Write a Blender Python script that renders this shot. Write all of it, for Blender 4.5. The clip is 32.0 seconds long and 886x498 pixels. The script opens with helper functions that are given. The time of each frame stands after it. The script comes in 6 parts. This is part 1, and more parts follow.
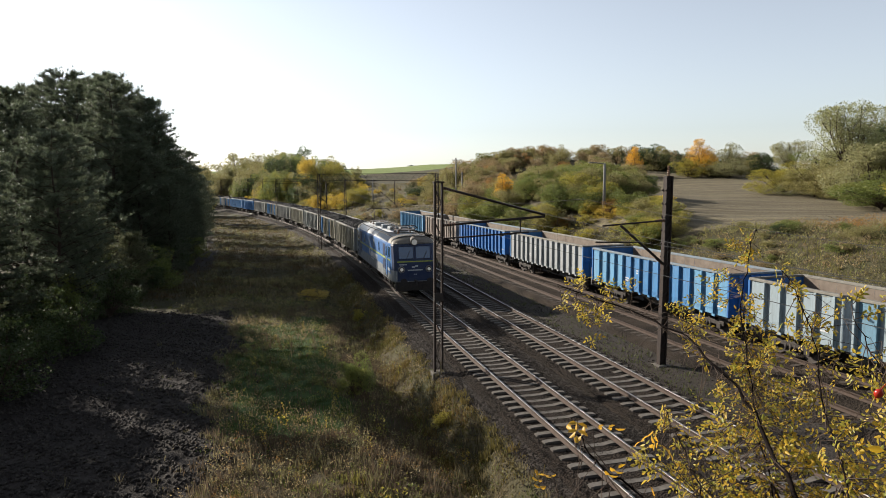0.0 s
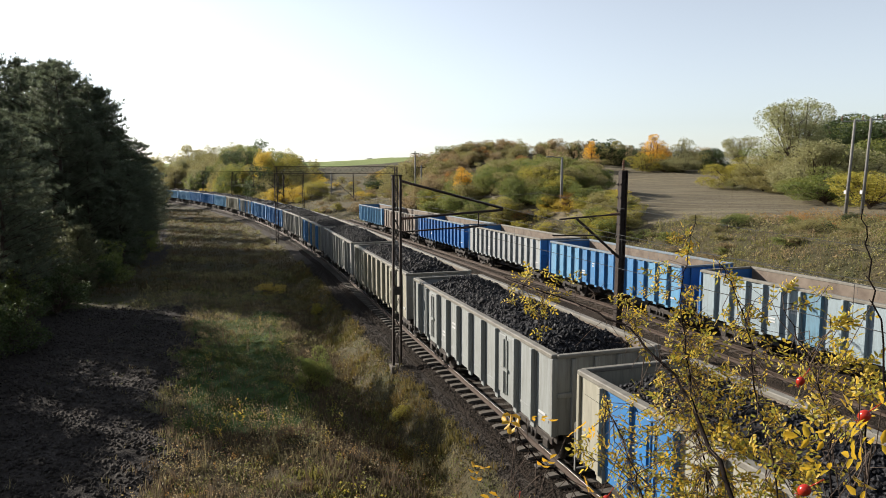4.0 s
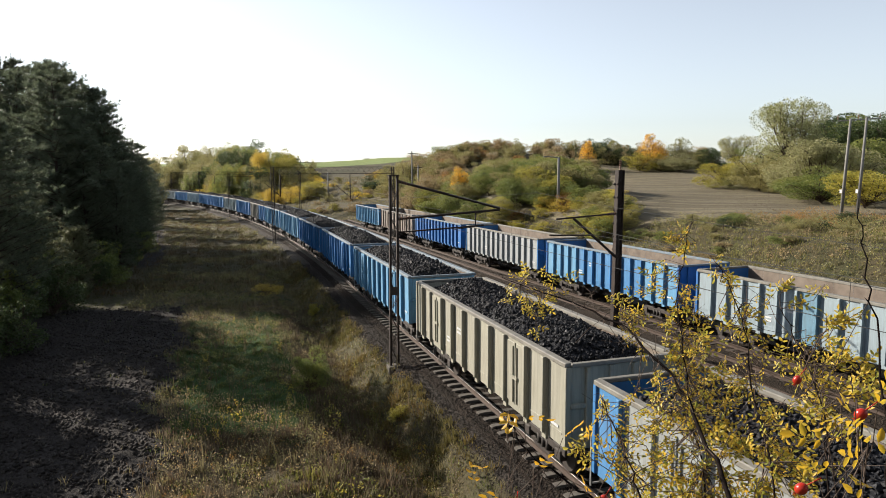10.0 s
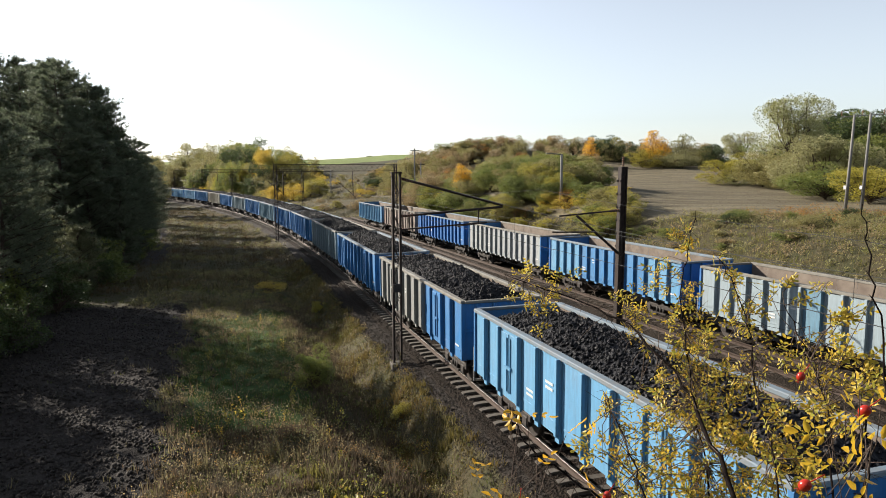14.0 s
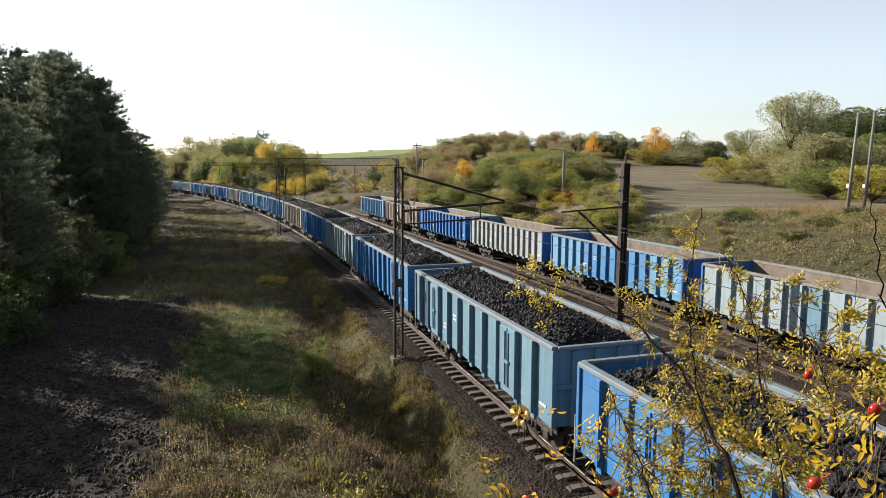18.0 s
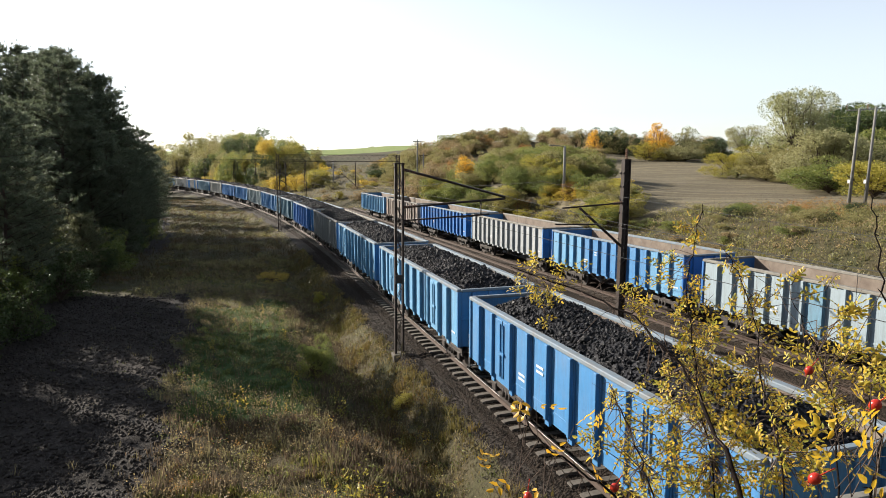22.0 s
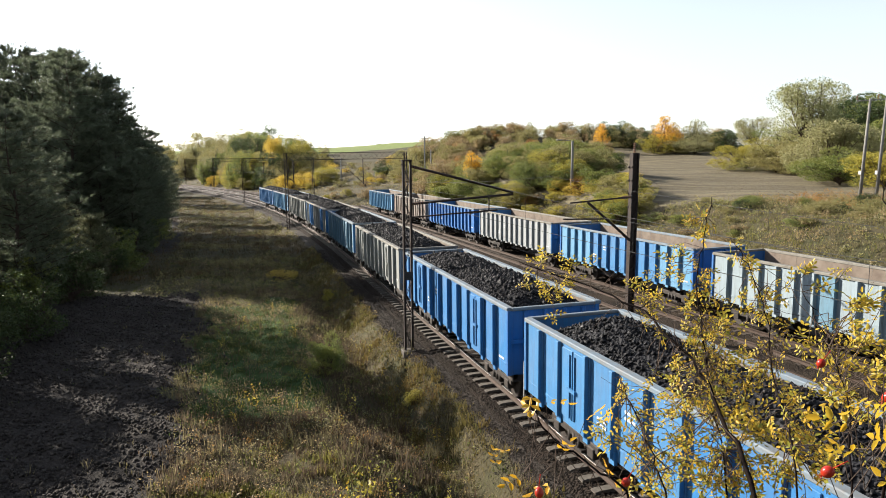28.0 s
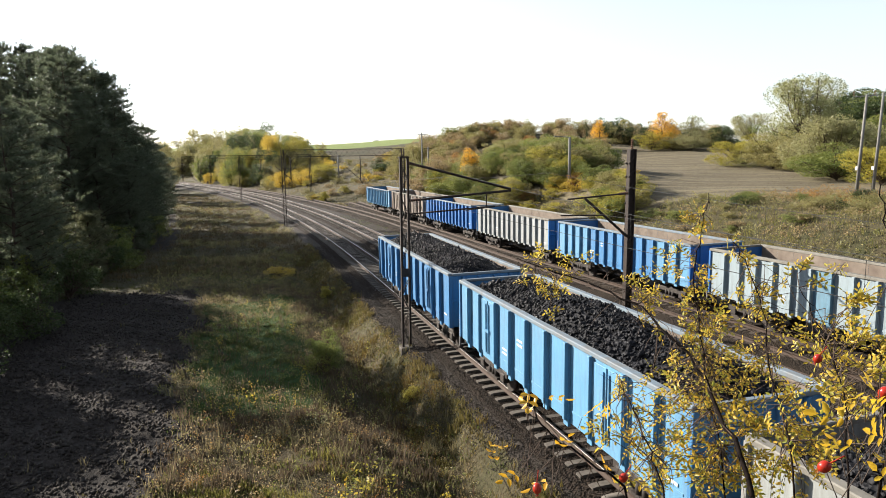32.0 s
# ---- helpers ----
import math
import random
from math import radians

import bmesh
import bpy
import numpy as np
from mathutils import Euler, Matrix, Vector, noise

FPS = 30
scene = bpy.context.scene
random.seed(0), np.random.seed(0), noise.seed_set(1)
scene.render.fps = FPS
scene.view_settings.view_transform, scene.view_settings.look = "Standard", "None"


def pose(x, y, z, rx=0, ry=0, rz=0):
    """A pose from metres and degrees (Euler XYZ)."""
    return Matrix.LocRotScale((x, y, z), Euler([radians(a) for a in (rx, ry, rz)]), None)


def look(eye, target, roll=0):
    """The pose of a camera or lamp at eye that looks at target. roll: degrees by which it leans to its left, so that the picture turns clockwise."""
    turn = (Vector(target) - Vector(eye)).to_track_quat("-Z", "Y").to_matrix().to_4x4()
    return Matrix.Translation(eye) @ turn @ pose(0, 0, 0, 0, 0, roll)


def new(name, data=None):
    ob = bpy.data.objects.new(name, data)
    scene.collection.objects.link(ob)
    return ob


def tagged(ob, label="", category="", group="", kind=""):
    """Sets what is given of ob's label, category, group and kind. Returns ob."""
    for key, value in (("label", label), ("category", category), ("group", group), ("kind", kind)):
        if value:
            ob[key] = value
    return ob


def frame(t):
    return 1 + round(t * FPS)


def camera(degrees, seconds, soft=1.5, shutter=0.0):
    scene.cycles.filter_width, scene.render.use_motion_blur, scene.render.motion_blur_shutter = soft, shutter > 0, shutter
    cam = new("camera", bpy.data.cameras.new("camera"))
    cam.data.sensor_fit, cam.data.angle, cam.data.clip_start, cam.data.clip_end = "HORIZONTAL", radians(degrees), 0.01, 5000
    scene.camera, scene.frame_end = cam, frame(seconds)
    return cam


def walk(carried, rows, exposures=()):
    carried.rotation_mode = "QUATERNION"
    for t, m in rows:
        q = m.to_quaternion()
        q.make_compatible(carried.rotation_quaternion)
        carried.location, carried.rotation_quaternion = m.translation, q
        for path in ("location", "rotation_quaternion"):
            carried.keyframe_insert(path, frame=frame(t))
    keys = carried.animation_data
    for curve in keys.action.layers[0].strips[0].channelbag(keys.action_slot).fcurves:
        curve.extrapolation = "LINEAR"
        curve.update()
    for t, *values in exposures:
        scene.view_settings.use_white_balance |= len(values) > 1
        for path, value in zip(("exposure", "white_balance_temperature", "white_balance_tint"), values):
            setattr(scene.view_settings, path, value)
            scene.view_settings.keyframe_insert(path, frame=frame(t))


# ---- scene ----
# Camera: held by hand on the slope above the line, almost still in place.
EYE = (0.0, 0.0, 7.619)
cam = camera(67.10, 32.0, soft=0.9)
# seconds, heading, pitch, roll in degrees, sideways sway in metres
LOOK = [
    (0, -14.28, -5.91, -0.45, -0.043),
    (0.5, -17.10, -6.51, -0.23, -0.007),
    (1, -18.24, -6.68, -0.12, -0.000),
    (1.5, -18.63, -6.95, -0.13, -0.000),
    (2, -18.30, -6.64, -0.31, -0.000),
    (2.5, -18.16, -6.71, -0.32, -0.000),
    (3, -17.74, -6.62, -0.25, -0.000),
    (3.5, -17.77, -6.47, -0.19, -0.000),
    (5.5, -17.76, -6.64, -0.21, -0.000),
    (6, -17.89, -6.64, -0.19, -0.000),
    (6.5, -17.83, -6.82, -0.17, -0.000),
    (7, -17.89, -6.63, -0.28, -0.000),
    (7.5, -17.95, -6.57, -0.30, -0.000),
    (8, -17.98, -6.64, -0.38, -0.000),
    (8.5, -18.00, -6.63, -0.44, -0.000),
    (9, -17.95, -6.42, -0.32, -0.000),
    (9.5, -18.14, -6.41, -0.30, -0.000),
    (10, -18.02, -6.49, -0.32, -0.000),
    (10.5, -18.17, -6.65, -0.36, -0.000),
    (11, -18.31, -6.65, -0.20, -0.000),
    (11.5, -18.23, -6.78, -0.08, -0.000),
    (12, -18.42, -7.00, -0.21, -0.000),
    (12.5, -18.04, -6.94, 0.04, -0.000),
    (13, -17.78, -6.80, -0.49, -0.000),
    (13.5, -17.80, -6.81, -0.42, -0.000),
    (14, -17.77, -6.73, -0.47, -0.000),
    (14.5, -17.73, -6.70, -0.38, -0.000),
    (16.5, -18.05, -7.25, 0.08, -0.014),
    (17, -17.83, -7.24, 0.14, -0.014),
    (17.5, -17.63, -7.15, 0.20, -0.014),
    (18, -17.65, -7.15, 0.00, -0.014),
    (18.5, -17.52, -7.04, 0.03, -0.014),
    (19, -17.23, -7.09, -0.03, -0.014),
    (19.5, -17.11, -7.03, -0.02, -0.014),
    (20, -17.26, -6.99, -0.12, -0.014),
    (20.5, -17.23, -7.01, -0.24, -0.014),
    (21, -17.37, -7.14, -0.12, -0.014),
    (21.5, -17.45, -7.29, -0.14, -0.014),
    (22, -17.59, -7.47, -0.08, -0.014),
    (22.5, -17.39, -7.50, -0.10, -0.014),
    (23, -17.25, -7.92, -0.09, -0.014),
    (23.5, -17.11, -8.02, -0.31, -0.014),
    (24, -16.92, -7.87, -0.32, -0.014),
    (24.5, -17.14, -7.82, -0.19, -0.014),
    (25, -17.20, -7.95, -0.31, -0.014),
    (25.5, -17.05, -7.87, -0.50, -0.014),
    (27.5, -16.97, -7.95, -0.77, -0.014),
    (28, -16.86, -7.78, -0.82, -0.014),
    (28.5, -16.81, -7.71, -0.90, -0.014),
    (29, -16.96, -7.79, -0.91, -0.014),
    (29.5, -17.07, -7.80, -0.97, -0.014),
    (30, -16.91, -7.78, -0.96, -0.014),
    (30.5, -16.88, -7.80, -0.90, -0.014),
    (31, -16.86, -7.88, -1.00, -0.014),
    (31.5, -16.84, -7.90, -1.01, -0.014),
    (32, -17.07, -8.07, -0.94, -0.014),
]


def camera_pose(heading, pitch, roll, sway):
    a = radians(heading)
    m = pose(EYE[0] + sway * math.cos(a), EYE[1] + sway * math.sin(a), EYE[2], 90 + pitch, 0, heading)
    return m @ pose(0, 0, 0, 0, 0, roll)


walk(cam, [(t, camera_pose(h, p, r, s)) for t, h, p, r, s in LOOK],
     exposures=[(0, 1.03), (1.0, 1.15), (3.0, 1.15), (10.0, 1.21), (19.0, 1.34), (25.0, 1.53), (32.0, 1.6)])

# ---- light: low autumn sun ahead and to the side, clear pale sky ----
SUN_HEADING, SUN_HEIGHT = 42.0, 23.5  # degrees from the line's direction towards the pines, and above the horizon
world = bpy.data.worlds.new("sky_world")
scene.world = world
world.use_nodes = True
_wn = world.node_tree.nodes
_sky = _wn.new("ShaderNodeTexSky")
_sky.sky_type = "NISHITA"
_sky.sun_disc = False
_sky.sun_elevation = radians(SUN_HEIGHT)
_sky.sun_rotation = radians(-SUN_HEADING)
_sky.air_density, _sky.dust_density, _sky.ozone_density = 1.0, 0.6, 3.0
_wn["Background"].inputs["Strength"].default_value = 0.083
_haze = _wn.new("ShaderNodeHueSaturation")
_haze.inputs["Saturation"].default_value = 0.44
world.node_tree.links.new(_sky.outputs[0], _haze.inputs["Color"])
world.node_tree.links.new(_haze.outputs[0], _wn["Background"].inputs["Color"])
_a, _e = radians(SUN_HEADING), radians(SUN_HEIGHT)
SUN_DIR = Vector((-math.sin(_a) * math.cos(_e), math.cos(_a) * math.cos(_e), math.sin(_e)))
sun = new("sun", bpy.data.lights.new("sun", "SUN"))
sun.data.energy, sun.data.angle, sun.data.color = 5.0, radians(0.6), (1.0, 0.92, 0.81)
sun.matrix_world = look(SUN_DIR * 100, (0, 0, 0))

# ---- materials ----
class Nodes:
    """A short way to write node trees."""

    def __init__(self, name, rough=0.8, metal=0.0, spec=0.28):
        self.m = bpy.data.materials.new(name)
        self.m.use_nodes = True
        self.t = self.m.node_tree
        self.b = self.t.nodes["Principled BSDF"]
        self.b.inputs["Roughness"].default_value = rough
        self.b.inputs["Metallic"].default_value = metal
        self.b.inputs["Specular IOR Level"].default_value = spec
        self.pos = self.n("ShaderNodeTexCoord").outputs["Object"]

    def n(self, kind, **sets):
        node = self.t.nodes.new(kind)
        for k, v in sets.items():
            node.inputs[k.replace("_", " ")].default_value = v
        return node

    def to(self, a, b):
        self.t.links.new(a, b)
        return self

    def noise(self, scale, detail=4.0, rough=0.6, pos=None, stretch=None):
        p = pos or self.pos
        if stretch:
            mp = self.n("ShaderNodeMapping")
            mp.inputs["Scale"].default_value = stretch
            self.to(p, mp.inputs["Vector"])
            p = mp.outputs[0]
        n = self.n("ShaderNodeTexNoise", Scale=scale, Detail=detail, Roughness=rough)
        self.to(p, n.inputs["Vector"])
        return n.outputs["Fac"]

    def ramp(self, fac, stops):
        r = self.n("ShaderNodeValToRGB")
        e = r.color_ramp.elements
        while len(e) < len(stops):
            e.new(0.5)
        for el, (p, c) in zip(e, stops):
            el.position = p
            el.color = (c, c, c, 1) if isinstance(c, (int, float)) else (*c, 1)
        self.to(fac, r.inputs["Fac"])
        return r.outputs["Color"]

    def mix(self, fac, a, b, kind="MIX"):
        m = self.n("ShaderNodeMix")
        m.data_type, m.blend_type = "RGBA", kind
        for sock, v in ((m.inputs[0], fac), (m.inputs[6], a), (m.inputs[7], b)):
            if isinstance(v, (int, float)):
                sock.default_value = v
            elif isinstance(v, tuple):
                sock.default_value = (*v, 1)
            else:
                self.to(v, sock)
        return m.outputs[2]

    def math(self, op, a, b=0.0):
        m = self.n("ShaderNodeMath")
        m.operation = op
        for sock, v in zip(m.inputs, (a, b)):
            if isinstance(v, (int, float)):
                sock.default_value = v
            else:
                self.to(v, sock)
        return m.outputs[0]

    def random(self):
        return self.n("ShaderNodeObjectInfo").outputs["Random"]

    def island(self):
        return self.n("ShaderNodeNewGeometry").outputs["Random Per Island"]

    def world_pos(self):
        return self.n("ShaderNodeNewGeometry").outputs["Position"]

    def attr(self, name):
        a = self.n("ShaderNodeAttribute")
        a.attribute_name = name
        return a.outputs["Fac"]

    def color(self, c):
        if isinstance(c, tuple):
            self.b.inputs["Base Color"].default_value = (*c, 1)
        else:
            self.to(c, self.b.inputs["Base Color"])
        return self

    def rough(self, c):
        self.to(c, self.b.inputs["Roughness"])
        return self

    def bump(self, height, strength=0.4, distance=0.02):
        b = self.n("ShaderNodeBump", Strength=strength, Distance=distance)
        self.to(height, b.inputs["Height"])
        self.to(b.outputs[0], self.b.inputs["Normal"])
        return self


def paint(name, base, dirt=0.35, rust=0.3, rough=0.5):
    """Weathered wagon paint: faded patches, streaks of grime running down, rust spots."""
    k = Nodes(name, rough=rough)
    faded = tuple(min(1.0, c * 0.82 + 0.045) for c in base)
    c = k.mix(k.ramp(k.noise(0.9, 5), [(0.35, 0.0), (0.7, 0.8)]), base, faded)
    c = k.mix(k.math("MULTIPLY", k.random(), 0.3), c, tuple(x * 0.7 for x in base))
    streak = k.ramp(k.noise(1.6, 6, 0.7, stretch=(6, 6, 0.5)), [(0.42, 0.0), (0.72, dirt * 1.25)])
    c = k.mix(streak, c, (0.063, 0.0525, 0.042))
    spots = k.ramp(k.noise(7.0, 5, 0.75), [(0.62, 0.0), (0.72, rust)])
    c = k.mix(spots, c, (0.091, 0.0385, 0.021))
    k.color(c).rough(k.ramp(k.noise(5, 3), [(0.3, rough), (0.7, min(1, rough + 0.25))]))
    return k.bump(k.noise(2.2, 4), 0.25, 0.03).m


def simple(name, base, other=None, scale=6.0, rough=0.7, metal=0.0, bump=0.3, dist=0.01, detail=5, spec=0.28):
    k = Nodes(name, rough=rough, metal=metal, spec=spec)
    f = k.noise(scale, detail, 0.65)
    k.color(k.mix(k.ramp(f, [(0.3, 0.0), (0.7, 1.0)]), base, other or tuple(c * 0.6 for c in base)))
    if bump:
        k.bump(k.noise(scale * 3, 4), bump, dist)
    return k.m


def leaf(name, a, b, c=None, gloss=0.5, pass_on=0.46):
    """Foliage: colour differs from leaf to leaf and from plant to plant, light passes through."""
    k = Nodes(name, rough=gloss, spec=0.3)
    col = k.mix(k.island(), a, b)
    if c:
        col = k.mix(k.ramp(k.noise(0.5, 3), [(0.45, 0.0), (0.65, 1.0)]), col, c)
    col = k.mix(k.math("MULTIPLY", k.random(), 0.35), col, tuple(x * 0.6 for x in a))
    k.color(col)
    tr = k.n("ShaderNodeBsdfTranslucent")
    k.to(col, tr.inputs["Color"])
    mx = k.n("ShaderNodeMixShader", Fac=pass_on)
    k.to(k.b.outputs[0], mx.inputs[1]).to(tr.outputs[0], mx.inputs[2])
    k.to(mx.outputs[0], k.t.nodes["Material Output"].inputs["Surface"])
    return k.m


PAINTS = {
    "cream": paint("cream_paint", (0.256, 0.244, 0.191)),
    "grey": paint("grey_paint", (0.197, 0.202, 0.191), 0.45),
    "white": paint("pale_grey_paint", (0.218, 0.232, 0.224), 0.35),
    "ash": paint("ash_grey_paint", (0.265, 0.285, 0.29), 0.4),
    "mist": paint("misty_blue_grey_paint", (0.214, 0.267, 0.293), 0.3),
    "blue": paint("blue_paint", (0.0184, 0.13, 0.316), 0.25, 0.2),
    "deep": paint("deep_blue_paint", (0.0107, 0.11, 0.327), 0.2, 0.2),
    "mid": paint("mid_blue_paint", (0.0345, 0.156, 0.333), 0.3, 0.25),
    "light": paint("light_blue_paint", (0.0882, 0.239, 0.39), 0.3, 0.25),
    "steel": paint("steel_blue_paint", (0.0927, 0.186, 0.252), 0.35, 0.25),
    "pale": paint("pale_blue_paint", (0.167, 0.227, 0.256), 0.35, 0.25),
    "brown": paint("dusty_brown_paint", (0.197, 0.159, 0.131), 0.5),
}
# the top rims: rubbed and dusted; the blue one also paled for light falling on it
BLUE_RIM = simple("worn_lit_blue_grey_rim", (0.12, 0.17, 0.215), (0.13, 0.13, 0.125), 2.5, 0.65)
DUN_RIM = simple("worn_dun_rim", (0.175, 0.165, 0.14), (0.10, 0.092, 0.078), 2.5, 0.65)
RUST = simple("rusty_dusty_steel", (0.165, 0.135, 0.108), (0.085, 0.064, 0.05), 1.3, 0.85)
DARK_STEEL = simple("dark_running_gear", (0.0203, 0.0174, 0.0157), (0.0435, 0.0348, 0.029), 5, 0.75)
TOP_RAIL = simple("worn_grey_rim", (0.232, 0.232, 0.229), (0.151, 0.151, 0.148), 3, 0.6)
WHEEL = simple("worn_wheel_steel", (0.058, 0.0493, 0.0435), (0.0928, 0.0812, 0.0754), 9, 0.5, 0.6)
MAST_STEEL = simple("rusty_brown_mast", (0.0162, 0.0122, 0.0104), (0.0319, 0.0203, 0.0151), 5, 0.8)
GALV = simple("weathered_grey_concrete", (0.174, 0.168, 0.157), (0.128, 0.122, 0.11), 4, 0.85)
WIRE = simple("dark_wire", (0.029, 0.029, 0.029), None, 4, 0.6, 0.3, 0)
RAIL_TOP = simple("polished_rail_head", (0.22, 0.21, 0.2), (0.16, 0.15, 0.14), 3, 0.42, 1.0, 0)
RAIL_SIDE = simple("rusty_rail_side", (0.0557, 0.0365, 0.0261), (0.0313, 0.0209, 0.0157), 6, 0.85)
SLEEPER = simple("grey_concrete_sleeper", (0.123, 0.111, 0.096), (0.0592, 0.0518, 0.0444), 3, 0.9, 0, 0.5)
BARK = simple("pine_bark", (0.058, 0.0377, 0.0261), (0.029, 0.022, 0.0174), 8, 0.95, 0, 0.8, 0.03)
TWIG = simple("brown_twig", (0.0435, 0.029, 0.022), (0.0754, 0.0522, 0.0348), 20, 0.8)
PINE = leaf("pine_needles", (0.0616, 0.0834, 0.0507), (0.16, 0.174, 0.109), (0.0943, 0.116, 0.0689))
# paler needles for young pines: light on the near sprays is put into the colour
YOUNG_PINE = leaf("lit_pale_pine_needles", (0.0968, 0.111, 0.0543), (0.229, 0.229, 0.133), (0.151, 0.151, 0.0784))


def coal_material():
    k = Nodes("lump_coal", rough=0.7, spec=0.12)
    v = k.n("ShaderNodeTexVoronoi", Scale=13.0)
    k.to(k.pos, v.inputs["Vector"])
    c = k.mix(v.outputs["Color"], (0.004, 0.004, 0.005), (0.024, 0.024, 0.027))
    c = k.mix(k.ramp(k.noise(0.7, 4), [(0.45, 0.0), (0.8, 0.6)]), c, (0.018, 0.0175, 0.0175))
    k.color(c).rough(k.ramp(k.noise(9, 3), [(0.35, 0.45), (0.65, 0.85)]))
    return k.bump(v.outputs["Distance"], 0.7, 0.06).m


COAL = coal_material()


def ground_material():
    """Grass, bare dark soil, ballast and ploughed field, by the zones stored on the ground sheet."""
    k = Nodes("meadow_soil_and_ballast", rough=0.95, spec=0.2)
    p = k.world_pos()
    big, mid, fine = k.noise(0.09, 5, 0.6, p), k.noise(0.7, 6, 0.65, p), k.noise(9.0, 5, 0.7, p)
    # grass ground darkened to paint in the shaded gaps between blades
    grass = k.mix(k.ramp(big, [(0.38, 0.0), (0.62, 1.0)]), (0.0377, 0.0406, 0.0157), (0.0696, 0.0563, 0.029))
    grass = k.mix(k.ramp(mid, [(0.4, 0.0), (0.65, 0.8)]), grass, (0.0667, 0.051, 0.029))
    grass = k.mix(k.ramp(fine, [(0.45, 0.0), (0.75, 0.55)]), grass, (0.0203, 0.0174, 0.0104))
    soil = k.mix(k.ramp(mid, [(0.35, 0.0), (0.7, 1.0)]), (0.0153, 0.0126, 0.0106), (0.0325, 0.0265, 0.0218))
    soil = k.mix(k.ramp(fine, [(0.5, 0.0), (0.7, 0.7)]), soil, (0.00928, 0.00789, 0.00696))
    v = k.n("ShaderNodeTexVoronoi", Scale=15.0)
    k.to(p, v.inputs["Vector"])
    stones = k.mix(v.outputs["Color"], (0.0145, 0.0122, 0.0104), (0.0464, 0.0383, 0.0313))
    stones = k.mix(k.ramp(mid, [(0.4, 0.0), (0.8, 0.6)]), stones, (0.0493, 0.0377, 0.0278))
    turned = k.n("ShaderNodeMapping")
    turned.inputs["Rotation"].default_value = (0, 0, 0.698)
    k.to(p, turned.inputs["Vector"])
    furrow = k.noise(0.35, 5, 0.65, turned.outputs[0], (0.12, 2.8, 1))
    clod = k.noise(2.2, 6, 0.75, p)
    field = k.mix(k.ramp(furrow, [(0.42, 0.0), (0.62, 1.0)]), (0.10, 0.083, 0.053), (0.17, 0.146, 0.092))
    field = k.mix(k.ramp(clod, [(0.42, 0.0), (0.7, 0.7)]), field, (0.072, 0.058, 0.038))

    def zone(name, edge=0.25):
        rough_edge = k.math("ADD", k.attr(name), k.math("MULTIPLY", k.math("SUBTRACT", mid, 0.5), edge * 4))
        return k.ramp(rough_edge, [(0.42, 0.0), (0.58, 1.0)])

    c = k.mix(zone("zone_dirt"), grass, soil)
    c = k.mix(zone("zone_field", 0.1), c, field)
    c = k.mix(zone("zone_green", 0.3), c, k.mix(mid, (0.0203, 0.0493, 0.0116), (0.0435, 0.0725, 0.0203)))
    c = k.mix(zone("zone_crop", 0.1), c, k.mix(mid, (0.10, 0.15, 0.035), (0.17, 0.19, 0.06)))
    zb = zone("zone_ballast", 0.12)
    c = k.mix(zb, c, stones)
    k.color(c)
    h = k.math("ADD", k.math("MULTIPLY", v.outputs["Distance"], 0.4), k.math("ADD", clod, fine))
    return k.bump(h, 0.7, 0.08).m


GROUND = ground_material()

# ---- building tools ----
MESHES = {}


def as_mesh(name, bm, mats=()):
    me = bpy.data.meshes.new(name)
    bm.to_mesh(me)
    bm.free()
    for m in mats or (None,):
        me.materials.append(m)
    return me


def raw_mesh(name, verts, faces, mats, smooth=False):
    """A mesh from arrays: verts (n, 3) and faces (m, 3 or 4)."""
    me = bpy.data.meshes.new(name)
    verts, faces = np.asarray(verts, np.float32), np.asarray(faces, np.int32)
    k = faces.shape[1]
    me.vertices.add(len(verts))
    me.vertices.foreach_set("co", verts.ravel())
    me.loops.add(faces.size)
    me.loops.foreach_set("vertex_index", faces.ravel())
    me.polygons.add(len(faces))
    me.polygons.foreach_set("loop_start", np.arange(0, faces.size, k, dtype=np.int32))
    me.update(calc_edges=True)
    if smooth:
        me.polygons.foreach_set("use_smooth", np.ones(len(faces), bool))
    for m in mats:
        me.materials.append(m)
    return me


def part(name, mesh, material=None, parent=None, label="", at=None):
    """One mesh object. mesh: a bmesh, or mesh data to share. The first material slot is the object's own."""
    me = mesh if isinstance(mesh, bpy.types.Mesh) else as_mesh(name, mesh)
    ob = new(name, me)
    if material:
        ob.material_slots[0].link = "OBJECT"
        ob.material_slots[0].material = material
    if parent:
        ob.parent = parent
    if at is not None:
        ob.matrix_basis = at if isinstance(at, Matrix) else Matrix.Translation(at)
    if label:
        tagged(ob, label)
    return ob


def empty(name, at=None, **tags):
    ob = new(name)
    if at is not None:
        ob.matrix_basis = at if isinstance(at, Matrix) else Matrix.Translation(at)
    return tagged(ob, **tags)


def box(bm, x0, x1, y0, y1, z0, z1, bevel=0.0, slot=0):
    vs = [bm.verts.new(p) for p in ((x0, y0, z0), (x1, y0, z0), (x1, y1, z0), (x0, y1, z0), (x0, y0, z1), (x1, y0, z1), (x1, y1, z1), (x0, y1, z1))]
    fs = [bm.faces.new([vs[i] for i in q]) for q in ((0, 3, 2, 1), (4, 5, 6, 7), (0, 1, 5, 4), (1, 2, 6, 5), (2, 3, 7, 6), (3, 0, 4, 7))]
    for f in fs:
        f.material_index = slot
    if bevel:
        bmesh.ops.bevel(bm, geom=list({e for f in fs for e in f.edges}), offset=bevel, segments=1, affect="EDGES", clamp_overlap=True)
    return bm


